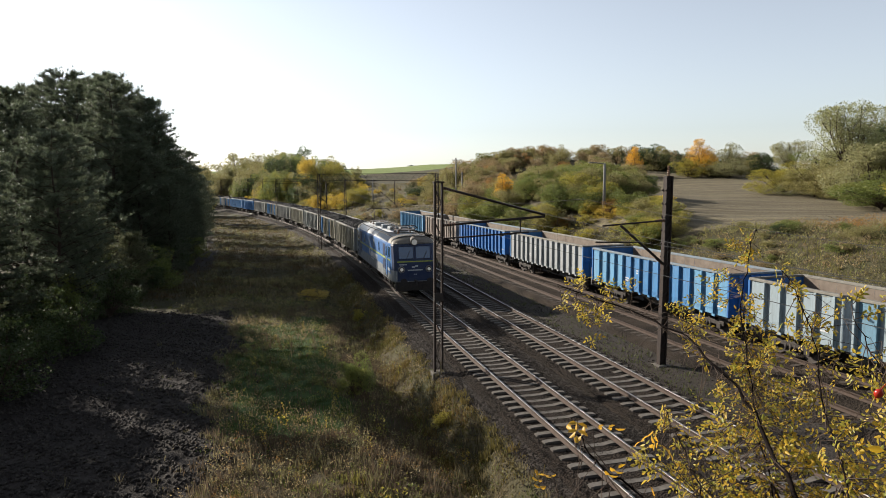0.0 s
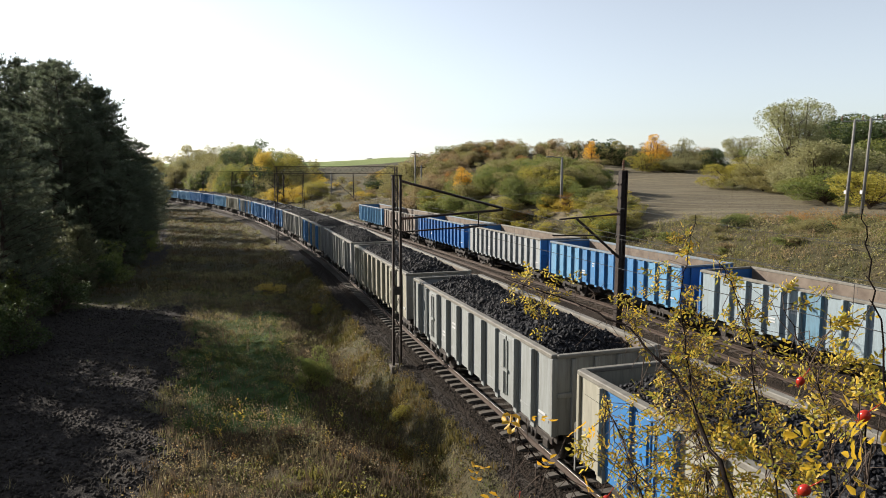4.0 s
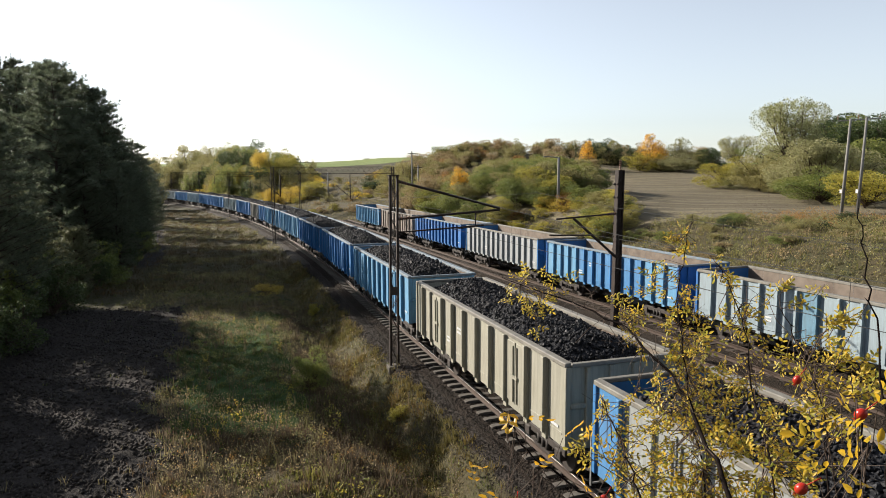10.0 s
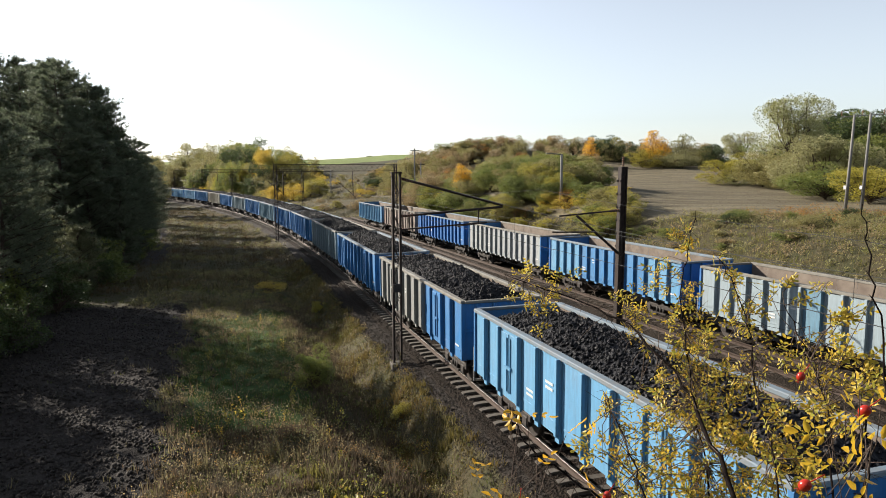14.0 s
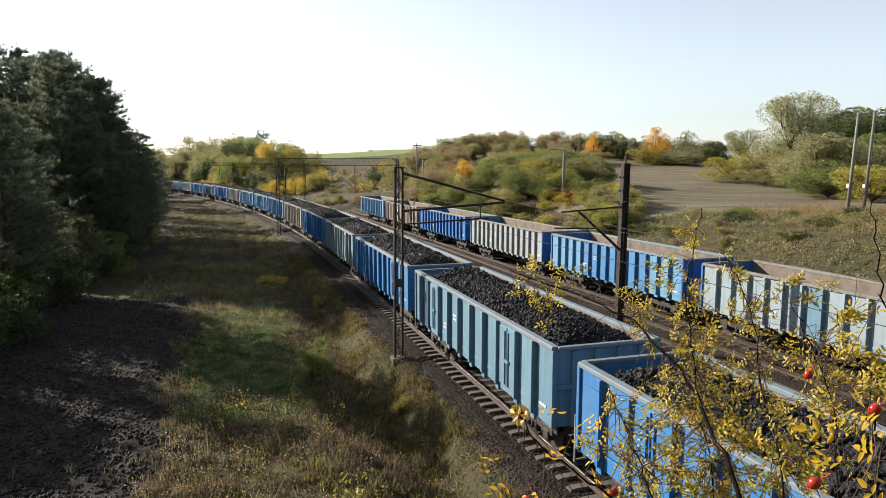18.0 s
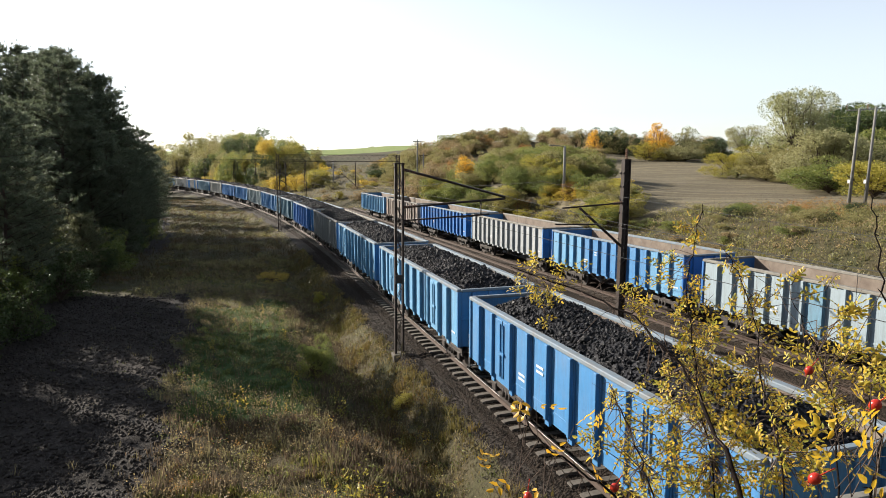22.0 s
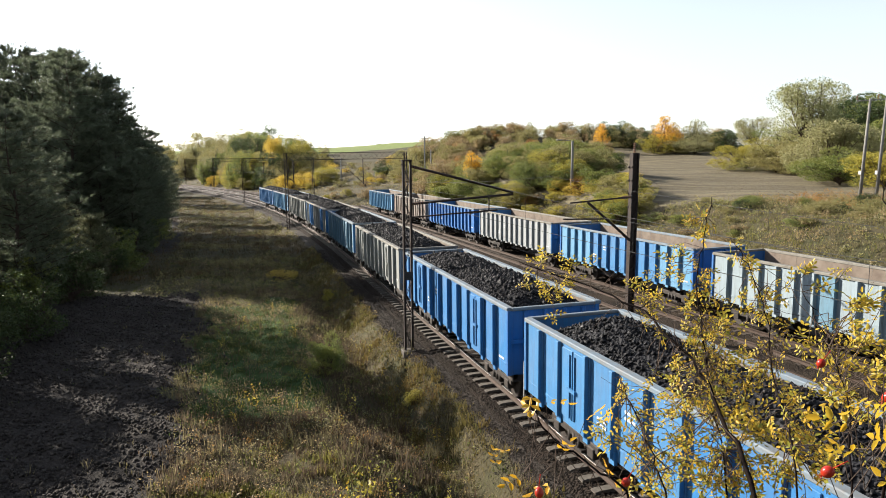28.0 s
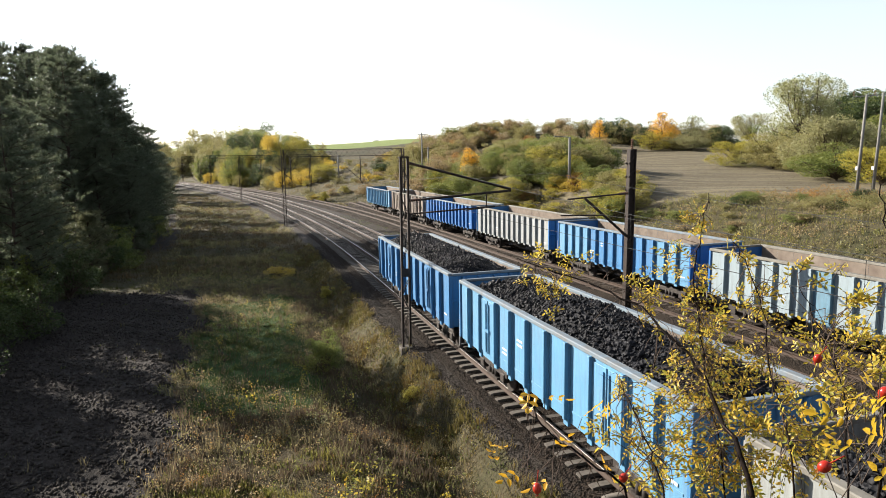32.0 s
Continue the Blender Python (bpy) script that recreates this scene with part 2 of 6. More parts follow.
def bar(bm, a, b, w, d=None, slot=0):
    """A straight bar of section w x d from a to b."""
    a, b = Vector(a), Vector(b)
    d = d or w
    z = (b - a).normalized()
    s = z.orthogonal().normalized() if abs(z.z) > 0.99 else z.cross(Vector((0, 0, 1))).normalized()
    if abs(z.z) > 0.99:
        s = Vector((1, 0, 0))
    u = s.cross(z)
    vs = [bm.verts.new(p + s * w / 2 * i + u * d / 2 * j) for p in (a, b) for i, j in ((-1, -1), (1, -1), (1, 1), (-1, 1))]
    for q in ((3, 2, 1, 0), (4, 5, 6, 7), (0, 1, 5, 4), (1, 2, 6, 5), (2, 3, 7, 6), (3, 0, 4, 7)):
        bm.faces.new([vs[i] for i in q]).material_index = slot
    return bm


def rod(bm, a, b, r0, r1=None, n=8, slot=0, caps=True):
    """A round rod or taper from a to b."""
    a, b = Vector(a), Vector(b)
    r1 = r0 if r1 is None else r1
    z = (b - a).normalized()
    s = z.orthogonal().normalized()
    u = z.cross(s)
    rings = [[bm.verts.new(p + (s * math.cos(t) + u * math.sin(t)) * r) for t in (2 * math.pi * i / n for i in range(n))] for p, r in ((a, r0), (b, r1))]
    for i in range(n):
        f = bm.faces.new((rings[0][i], rings[0][(i + 1) % n], rings[1][(i + 1) % n], rings[1][i]))
        f.smooth, f.material_index = True, slot
    if caps:
        bm.faces.new(rings[0][::-1]).material_index = slot
        bm.faces.new(rings[1]).material_index = slot
    return bm


def fresh():
    return bmesh.new()

# ---- the line's plan ----
X_NEAR, X_MID, X_THIRD, X_SIDE = 8.89, 12.83, 18.7, 21.73  # track centres beside the camera
BEND_FROM, BEND_RADIUS = 47.3, 541.5
HALF_GAUGE = 0.755
SIDE_SLANT = -0.0354
BED = -0.22  # ballast level under the rail heads


def on_line(s, x=X_NEAR):
    """Place and heading (degrees) at s metres along the curved line, on the track that starts at x."""
    if s < BEND_FROM:
        return Vector((x, s, 0)), 0.0
    a = (s - BEND_FROM) / BEND_RADIUS
    r = BEND_RADIUS + (x - X_NEAR)
    return Vector((X_NEAR - BEND_RADIUS + r * math.cos(a), BEND_FROM + r * math.sin(a), 0)), math.degrees(a)


def shift(y):
    """How far the curve has carried the line sideways at y."""
    d = np.clip(np.asarray(y, float) - BEND_FROM, 0, 420)
    return -(BEND_RADIUS - np.sqrt(BEND_RADIUS**2 - d**2))


def step(a, b, v):
    t = np.clip((v - a) / (b - a), 0, 1)
    return t * t * (3 - 2 * t)


def wave(x, y, size, seed=0.0):
    """Smooth unevenness, about -1 to 1."""
    a, b = x / size + seed, y / size - seed * 1.7
    return (np.sin(a * 1.3 + 1.7 * np.sin(b * 0.9 + seed)) + np.sin(b * 1.7 + 1.1 * np.sin(a * 1.4 - seed)) + np.sin((a + b) * 2.3 + seed)) / 3


def ground_height(x, y):
    x, y = np.asarray(x, float), np.asarray(y, float)
    u = x - shift(y)
    rail_bed = np.full_like(u, -0.42)
    left = -0.85 + 0.14 * wave(x, y, 3.1, 1.0) + 0.05 * wave(x, y, 0.9, 2.0)
    left = left + 0.07 * wave(x, y, 0.55, 9.0) * step(-9, -2, u) + 0.05 * wave(x, y, 0.7, 5.0) * step(0, -3, u)
    left = left + 1.2 * step(-14, -40, u) + 0.35 * step(1.0, -3.5, u) * step(70, 20, y)
    # a dry ditch runs between the meadow and the ballast
    near = 0.45 * step(36, 20, y)
    wide = step(31, 19, y)
    left = left + (0.2 * step(0.4, 2.2, u) - (0.95 + 0.3 * near + 0.15 * wide) * step(1.7 + 0.3 * wave(x, y, 2.7, 1.5) - 0.4 * near, 5.0 + 0.8 * wide, u)) * step(75, 50, y) * step(9.5, 12.0, y)
    z = left + (rail_bed - left) * step(4.85 + 0.2 * near + 0.9 * wide, 6.5 + 0.45 * wide, u)
    # the cutting's side and the land beyond it
    k = step(103, 130, y)
    bank = 4.0 * step(25.5 - 8.0 * k, 36.0 - 6.0 * k, u) + 0.15 * wave(x, y, 4.0, 4.0) * step(25, 32, u)
    bank = bank * (0.5 + 0.5 * np.maximum(step(150, 70, y), step(50, 75, x))) + (0.034 + 0.036 * step(60, 100, y)) * np.clip(u - 36, 0, 55)
    mound = 2.6 * np.exp(-(((x - 38.5) / 11.5) ** 2 + ((y - 88.0) / 22.0) ** 2))
    mound = mound * step(23.5, 29, u)
    far = 7.5 * step(120, 330, np.hypot(x, y)) * step(20, 60, u) + 3.5 * step(330, 700, np.hypot(x, y))
    far = far * (1 - 0.5 * step(0.33, 0.5, x / np.maximum(np.abs(y), 1.0)))
    ridge = 6.5 * np.exp(-(((x - 58) / 27) ** 2 + ((y - 152) / 36) ** 2)) * step(24, 40, u)
    z = z + np.where(u > 24 - 8.0 * k, bank + mound, 0) + far + ridge
    # bank that carries the camera, beside the line
    ramp = step(5.9, 4.4, x) * (1 - np.clip((y - 0.5) / 9.5, 0, 1)) * 6.85
    ramp = ramp * step(-25, -14, y)
    # the cutting deepens behind the camera: unseen rise added to block low skylight
    deep = 16.0 * step(-16, -55, y) * np.maximum(step(2.5, -12, x), step(28, 44, x))
    return z + ramp + deep


def ploughed(x, y, u):
    """The ploughed field above the cutting."""
    e = 0.5 * wave(x, y, 3.0, 2.0) + 0.25 * wave(x, y, 0.9, 3.0)
    return step(61.4, 63.4, y + 0.45 * x + e) * step(31.5, 33.0, u + e) * step(150, 140, np.hypot(x, y))


def bare_soil(x, y, u):
    """Where the ground is bare: a churned yard by the wood and the path that leads on from it."""
    e = u + 1.1 * wave(x, y, 2.2, 6.0) + 0.5 * wave(x, y, 0.8, 7.0)
    d = step(-1.7, -2.8, e + 0.9 * step(21.5, 16, y)) * step(-13.0, -9.5, u + 0.04 * (y - 25)) * step(47, 43, y + 1.5 * wave(x, y, 1.9, 2.5)) * step(14, 17, y)
    return np.maximum(d, 0.8 * step(1.8, 0.6, np.abs(u + 6.6 + 0.5 * wave(x, y, 4.0, 3.0))) * step(60, 70, y))


def lawn(x, y):
    """A patch of short green grass in the meadow."""
    e = 0.6 * wave(x, y, 1.4, 4.0)
    return step(-2.4, -1.6, x + e) * step(3.0, 2.0, x + e - 0.02 * (y - 30)) * step(20.8, 22.4, y + e) * step(42, 39, y + 1.5 * e)


def ground_sheet():
    ax = np.concatenate([np.linspace(-4500, -300, 12), np.linspace(-260, -34, 26), np.arange(-32, 46, 0.5), np.arange(46, 160, 3.0), np.linspace(165, 400, 30), np.linspace(450, 4500, 14)])
    ay = np.concatenate([np.linspace(-4500, -300, 10), np.linspace(-260, -20, 20), np.arange(-18, 76, 0.5), np.arange(76, 200, 2.5), np.linspace(203, 420, 45), np.linspace(450, 4500, 16)])
    X, Y = np.meshgrid(ax, ay)
    Z = ground_height(X, Y)
    nx, ny = len(ax), len(ay)
    i = np.arange(nx * ny).reshape(ny, nx)
    faces = np.stack([i[:-1, :-1], i[:-1, 1:], i[1:, 1:], i[1:, :-1]], -1).reshape(-1, 4)
    me = raw_mesh("ground", np.stack([X, Y, Z], -1).reshape(-1, 3), faces, [GROUND], True)
    U = X - shift(Y)
    side = X_SIDE + SIDE_SLANT * (Y - 30)
    foot = 5.95 + 0.5 * step(31, 19, Y)
    ballast = step(foot, foot + 0.6, U) * step(25.2 - 8.5 * step(98, 128, Y), 23.8 - 8.5 * step(98, 128, Y), U)
    dirt = bare_soil(X, Y, U)
    field = ploughed(X, Y, U)
    green = lawn(X, Y)
    crop = step(245, 270, np.hypot(X, Y)) * step(20, 60, U)
    for name, v in (("zone_ballast", ballast), ("zone_dirt", dirt), ("zone_field", field), ("zone_green", green), ("zone_crop", crop)):
        me.attributes.new(name, "FLOAT", "POINT").data.foreach_set("value", v.ravel().astype(np.float32))
    return tagged(new("ground", me), "dry autumn meadow with bare soil, ballast and ploughed field", "ground", kind="structure")


ground = ground_sheet()


def sweep(points, section, closed=True):
    """Verts and quads of a section carried along points with headings in degrees."""
    vs, fs, n = [], [], len(section)
    for p, h in points:
        c, s = math.cos(radians(h)), math.sin(radians(h))
        vs += [(p.x + c * u, p.y + s * u, p.z + w) for u, w in section]
    for i in range(len(points) - 1):
        for j in range(n if closed else n - 1):
            k = (j + 1) % n
            fs.append((i * n + j, i * n + k, (i + 1) * n + k, (i + 1) * n + j))
    return vs, fs


RAIL_SECTION = [(-0.07, -0.17), (0.07, -0.17), (0.07, -0.15), (0.012, -0.13), (0.012, -0.05), (0.036, -0.035), (0.036, -0.006), (0.028, 0.0), (-0.028, 0.0), (-0.036, -0.006), (-0.036, -0.035), (-0.012, -0.05), (-0.012, -0.13), (-0.07, -0.15)]
SLEEPER_BM = fresh()
_prof = [(-1.3, -0.205), (-1.18, -0.182), (-0.62, -0.176), (-0.34, -0.222), (0.34, -0.222), (0.62, -0.176), (1.18, -0.182), (1.3, -0.205)]
_rings = [[SLEEPER_BM.verts.new(p) for p in ((x, -0.14, -0.36), (x, 0.14, -0.36), (x, 0.105, z), (x, -0.105, z))] for x, z in _prof]
for _r0, _r1 in zip(_rings, _rings[1:]):
    for _i in range(4):
        SLEEPER_BM.faces.new((_r0[_i], _r0[(_i + 1) % 4], _r1[(_i + 1) % 4], _r1[_i]))
SLEEPER_BM.faces.new(_rings[0][::-1]), SLEEPER_BM.faces.new(_rings[-1])
bmesh.ops.recalc_face_normals(SLEEPER_BM, faces=SLEEPER_BM.faces[:])
SLEEPER_ME = as_mesh("sleeper", SLEEPER_BM)


def track(label, place, s0, s1, near0, near1, shiny=True, bed=BED - 0.03):
    """A railway track: two rails, sleepers (those that pass close are parts, the others joined) and its ballast bed."""
    t = empty("railway_track", label=label, category="railway track", kind="structure")
    pts = [place(s) for s in np.unique(np.concatenate([np.arange(s0, min(s1, 40), 40.0), np.arange(40, s1, 5.0), [s1]]))]
    for side in (-1, 1):
        sec = [(u + side * HALF_GAUGE, w) for u, w in RAIL_SECTION]
        vs, fs = sweep(pts, sec)
        me = raw_mesh("rail", vs, fs, [RAIL_SIDE, RAIL_TOP])
        mi = np.zeros(len(fs), np.int32)
        if shiny:
            mi[7::14] = 1
            mi[6::14] = 1
            mi[8::14] = 1
        me.polygons.foreach_set("material_index", mi)
        part("rail", me, None, t, "steel rail with worn shiny head")
    sec = [(-1.95, -0.6), (-1.42, bed), (-0.8, bed - 0.01), (-0.5, bed + 0.02), (0.5, bed + 0.02), (0.8, bed - 0.01), (1.42, bed), (1.95, -0.6)] if shiny else [(-2.2, -0.6), (-1.5, bed - 0.04), (-0.72, bed), (0.72, bed), (1.5, bed - 0.04), (2.2, -0.6)]
    vs, fs = sweep(pts, sec, False)
    part("ballast_bed", raw_mesh("ballast_bed", vs, fs, [BALLAST if shiny else DUSTY_BED]), None, t, "dark crushed stone ballast" if shiny else "dusty brown ballast choked with soil")
    rnd = random.Random(5)
    far_v, far_f = [], []
    cube = np.array([v.co[:] for v in SLEEPER_ME.vertices])
    quads = [tuple(p.vertices) for p in SLEEPER_ME.polygons if len(p.vertices) == 4]
    s = s0 if s0 > -30 else -30.0
    while s < min(s1, 260):
        p, h = place(s)
        m = Matrix.Translation(p + Vector((0, 0, rnd.uniform(-0.012, 0.008)))) @ pose(0, 0, 0, 0, 0, h + rnd.uniform(-0.6, 0.6))
        if near0 <= s <= near1:
            part("sleeper", SLEEPER_ME, SLEEPER if shiny else OLD_SLEEPER, t, at=m)
        else:
            a = np.array(m)
            far_f += [tuple(i + len(far_v) * len(cube) for i in q) for q in quads]
            far_v.append(cube @ a[:3, :3].T + a[:3, 3])
        s += 0.6
    if far_v:
        ob = part("sleepers", raw_mesh("sleepers", np.concatenate(far_v), far_f, [SLEEPER if shiny else OLD_SLEEPER]), None, t)
        tagged(ob, kind="stuff")
    return t


def ballast_material(name="crushed_stone_ballast", dust=(0.0319, 0.0232, 0.0174), cover=0.7):
    k = Nodes(name, rough=0.95, spec=0.1)
    p = k.world_pos()
    v = k.n("ShaderNodeTexVoronoi", Scale=15.0)
    k.to(p, v.inputs["Vector"])
    c = k.mix(v.outputs["Color"], (0.010, 0.0078, 0.0062), (0.028, 0.0215, 0.0165))
    c = k.mix(k.ramp(k.noise(0.6, 5, 0.6, p), [(0.4, 0.0), (0.75, cover)]), c, dust)
    k.color(c)
    return k.bump(v.outputs["Distance"], 1.0, 0.07).m


BALLAST = ballast_material()
DUSTY_BED = ballast_material("soil_choked_ballast", (0.055, 0.042, 0.031), 0.9)
OLD_SLEEPER = simple("old_dark_sleeper", (0.075, 0.06, 0.048), (0.035, 0.028, 0.023), 3, 0.95, 0, 0.5)


def side_place(s):
    return Vector((X_SIDE + SIDE_SLANT * (s - 30), s, 0)), -math.degrees(math.atan(SIDE_SLANT))


def third_place(s):
    p, h = on_line(s)
    return Vector((X_THIRD + SIDE_SLANT * 0.55 * (s - 30) - 0.0, s, 0)) if s < 60 else Vector((X_THIRD - SIDE_SLANT * 0.0 + SIDE_SLANT * 0.55 * 30 + (p.x - on_line(60)[0].x) + SIDE_SLANT * 0.3 * (s - 60), p.y, 0)), h


track("main line track with concrete sleepers", lambda s: on_line(s, X_NEAR), -640, 430, 13, 62)
track("second main line track with concrete sleepers", lambda s: on_line(s, X_MID), -640, 430, 13, 62)
track("dusty loop track with dull rails", third_place, -100, 300, 16, 55, False, -0.182)
track("siding under the standing wagons", side_place, -120, 112, 18, 60, False, -0.182)

# ---- unseen road bridge added behind the camera, which looks from its bank; also blocks skylight ----
def road_bridge():
    b = empty("road_bridge", label="unseen plain concrete road bridge over the railway cutting", category="bridge", kind="structure")
    part("deck", box(fresh(), 4.2, 27.5, -13.0, -4.5, 6.0, 6.7, 0.05), GALV, b)
    for y in (-13.0, -4.9):
        part("parapet", box(fresh(), 4.2, 27.5, y, y + 0.4, 6.7, 7.7, 0.04), GALV, b)
    part("abutment", box(fresh(), 3.4, 5.2, -12.6, -4.9, -1.0, 6.0, 0.04), GALV, b)
    part("abutment", box(fresh(), 25.0, 27.2, -12.6, -4.9, -1.0, 6.0, 0.04), GALV, b)
    part("pier", box(fresh(), 15.4, 16.2, -12.0, -5.5, -1.0, 6.0, 0.1), GALV, b)
    return b


road_bridge()

# ---- wagons ----
WHITE_MARK = simple("white_marking", (0.435, 0.441, 0.441), (0.348, 0.354, 0.36), 5, 0.5)
HALF_L, HALF_W, FLOOR_Z, TOP_Z = 6.4, 1.46, 1.22, 3.2
RIB_OUT = 0.15
POSTS = [-6.3, -5.35, -4.25, -2.9, -1.75, -0.6, 0.6, 1.75, 2.9, 4.25, 5.35, 6.3]
DOORS = (2, 8)  # panels that are doors


def wagon_meshes(POSTS, DOORS):
    M = {}
    for i in range(len(POSTS) - 1):
        bm = fresh()
        y0, y1 = POSTS[i] + 0.003, POSTS[i + 1] - 0.003
        door = i in DOORS
        out = HALF_W + (0.035 if door else 0.0)
        box(bm, HALF_W - 0.05, out, y0, y1, FLOOR_Z - 0.12, TOP_Z - 0.1)
        if door:
            ym = (y0 + y1) / 2
            for a, b in ((y0 + 0.06, ym - 0.03), (ym + 0.03, y1 - 0.06)):
                box(bm, out, out + 0.03, a, b, FLOOR_Z + 0.05, TOP_Z - 0.2, 0.012)
            for yy in (ym - 0.12, ym + 0.12):
                bar(bm, (out + 0.05, yy, FLOOR_Z + 0.1), (out + 0.05, yy, TOP_Z - 0.3), 0.035)
            box(bm, out + 0.03, out + 0.09, ym - 0.2, ym + 0.2, 2.0, 2.08)
        else:  # a pressed stiffening bead low on the sheet
            box(bm, out, out + 0.012, y0 + 0.14, y1 - 0.14, FLOOR_Z + 0.16, FLOOR_Z + 0.22, 0.006)
        for f in bm.faces:
            if f.normal.x < -0.5 or f.calc_center_median().x < HALF_W - 0.04:
                f.material_index = 1
        M["panel", i] = as_mesh("panel", bm, (None, RUST))
    bm = fresh()
    # a pressed rib: broad foot on the sheet, narrower flat face, tapering away at the bottom
    for y0, y1, out in ((-0.085, 0.085, 0.05), (-0.062, 0.062, RIB_OUT)):
        box(bm, HALF_W + (0.049 if out == RIB_OUT else 0.0), HALF_W + out, y0, y1, FLOOR_Z - 0.05, TOP_Z - 0.1, 0.012)
    box(bm, HALF_W, HALF_W + 0.08, -0.11, 0.11, FLOOR_Z - 0.2, FLOOR_Z + 0.1)
    M["rib"] = as_mesh("rib", bm)
    bm = fresh()
    for s in (-1, 1):
        box(bm, s * HALF_W - 0.07, s * HALF_W + 0.14, -HALF_L, HALF_L, TOP_Z - 0.12, TOP_Z, 0.02)
        box(bm, -HALF_W + 0.07, HALF_W - 0.07, s * HALF_L - 0.08, s * HALF_L + 0.08, TOP_Z - 0.1, TOP_Z - 0.004, 0.02)
    M["rim"] = as_mesh("rim", bm)
    bm = fresh()
    box(bm, -HALF_W + 0.05, HALF_W - 0.05, HALF_L - 0.06, HALF_L, FLOOR_Z - 0.1, TOP_Z - 0.1)
    for f in bm.faces:
        if f.normal.y < -0.5:
            f.material_index = 1
    M["end_wall"] = as_mesh("end_wall", bm, (None, RUST))
    M["end_post"] = as_mesh("end_post", box(fresh(), -0.06, 0.06, HALF_L, HALF_L + 0.1, FLOOR_Z - 0.1, TOP_Z - 0.12, 0.015))
    M["end_beam"] = as_mesh("end_beam", box(fresh(), -1.4, 1.4, HALF_L, HALF_L + 0.07, 2.1, 2.22, 0.015))
    bm = fresh()
    box(bm, HALF_W - 0.09, HALF_W + 0.06, HALF_L - 0.1, HALF_L + 0.03, FLOOR_Z - 0.1, TOP_Z - 0.1, 0.015)
    M["corner_post"] = as_mesh("corner_post", bm)
    bm = fresh()
    box(bm, -HALF_W - 0.06, -HALF_W + 0.09, HALF_L - 0.1, HALF_L + 0.03, FLOOR_Z - 0.1, TOP_Z - 0.1, 0.015)
    M["corner_post", 1] = as_mesh("corner_post", bm)
    bm = fresh()
    box(bm, HALF_W + 0.014, HALF_W + 0.018, -0.2, 0.2, 0, 0.07)
    M["marking"] = as_mesh("marking", bm)
    bm = fresh()
    box(bm, -HALF_W + 0.06, HALF_W - 0.06, -HALF_L + 0.07, HALF_L - 0.07, FLOOR_Z - 0.05, FLOOR_Z)
    M["floor"] = as_mesh("floor", bm)
    bm = fresh()
    for s in (-1, 1):
        box(bm, s * 1.25 - 0.08, s * 1.25 + 0.08, -HALF_L, HALF_L, 0.98, FLOOR_Z - 0.06, 0.015)
        box(bm, -1.35, 1.35, s * (HALF_L - 0.1) - 0.1, s * (HALF_L - 0.1) + 0.1, 0.9, FLOOR_Z - 0.07, 0.02)
    box(bm, -0.2, 0.2, -HALF_L, HALF_L, 0.85, FLOOR_Z - 0.06)
    for y in (-3.2, -1.1, 1.1, 3.2):
        box(bm, -1.3, 1.3, y - 0.06, y + 0.06, 0.95, FLOOR_Z - 0.07)
    M["underframe"] = as_mesh("underframe", bm)
    bm = fresh()
    rod(bm, (-0.6, -0.9, 0.72), (-0.6, 0.9, 0.72), 0.2, n=12)
    M["brake_tank"] = as_mesh("brake_tank", bm)
    bm = fresh()
    for s in (-1, 1):
        box(bm, s * 1.0 - 0.06, s * 1.0 + 0.06, -1.25, 1.25, 0.5, 0.72, 0.03)
        for y in (-0.9, 0.9):
            box(bm, s * 1.0 - 0.1, s * 1.0 + 0.1, y - 0.17, y + 0.17, 0.33, 0.62, 0.03)
        for y in (-0.25, 0.0, 0.25):
            rod(bm, (s * 1.0, y, 0.32), (s * 1.0, y, 0.62), 0.09, n=8)
        box(bm, s * 1.0 - 0.08, s * 1.0 + 0.08, -0.45, 0.45, 0.25, 0.33)
    box(bm, -1.0, 1.0, -0.2, 0.2, 0.45, 0.8, 0.03)
    M["bogie"] = as_mesh("bogie", bm)
    bm = fresh()
    rod(bm, (-0.98, 0, 0), (0.98, 0, 0), 0.075, n=8)
    for s in (-1, 1):
        rod(bm, (s * 0.70, 0, 0), (s * 0.835, 0, 0), 0.46, n=20)
        rod(bm, (s * 0.665, 0, 0), (s * 0.70, 0, 0), 0.485, n=20)
    M["wheelset"] = as_mesh("wheelset", bm)
    bm = fresh()
    rod(bm, (0, 0, 0), (0, 0.32, 0), 0.1, n=10)
    rod(bm, (0, 0.3, 0), (0, 0.58, 0), 0.07, n=10)
    rod(bm, (0, 0.57, 0), (0, 0.61, 0), 0.23, 0.24, n=14)
    M["buffer"] = as_mesh("buffer", bm)
    bm = fresh()
    box(bm, -0.06, 0.06, 0, 0.45, 0.95, 1.1, 0.02)
    bar(bm, (0, 0.4, 1.05), (0, 0.6, 0.75), 0.07)
    M["coupling"] = as_mesh("coupling", bm)
    bm = fresh()
    for xx in (-1.5, -1.16):
        bar(bm, (xx + 0.03, HALF_L + 0.12, 0.75), (xx + 0.03, HALF_L + 0.12, 1.9), 0.035)
    for i in range(4):
        bar(bm, (-1.47, HALF_L + 0.12, 0.8 + i * 0.32), (-1.13, HALF_L + 0.12, 0.8 + i * 0.32), 0.035)
    M["ladder"] = as_mesh("ladder", bm)
    return M


WAGON = wagon_meshes(POSTS, DOORS)
DENSE_POSTS = [-6.3 + 12.6 * i / 14 for i in range(15)]
DENSE = wagon_meshes(DENSE_POSTS, ())
FLIP = pose(0, 0, 0, 0, 0, 180)
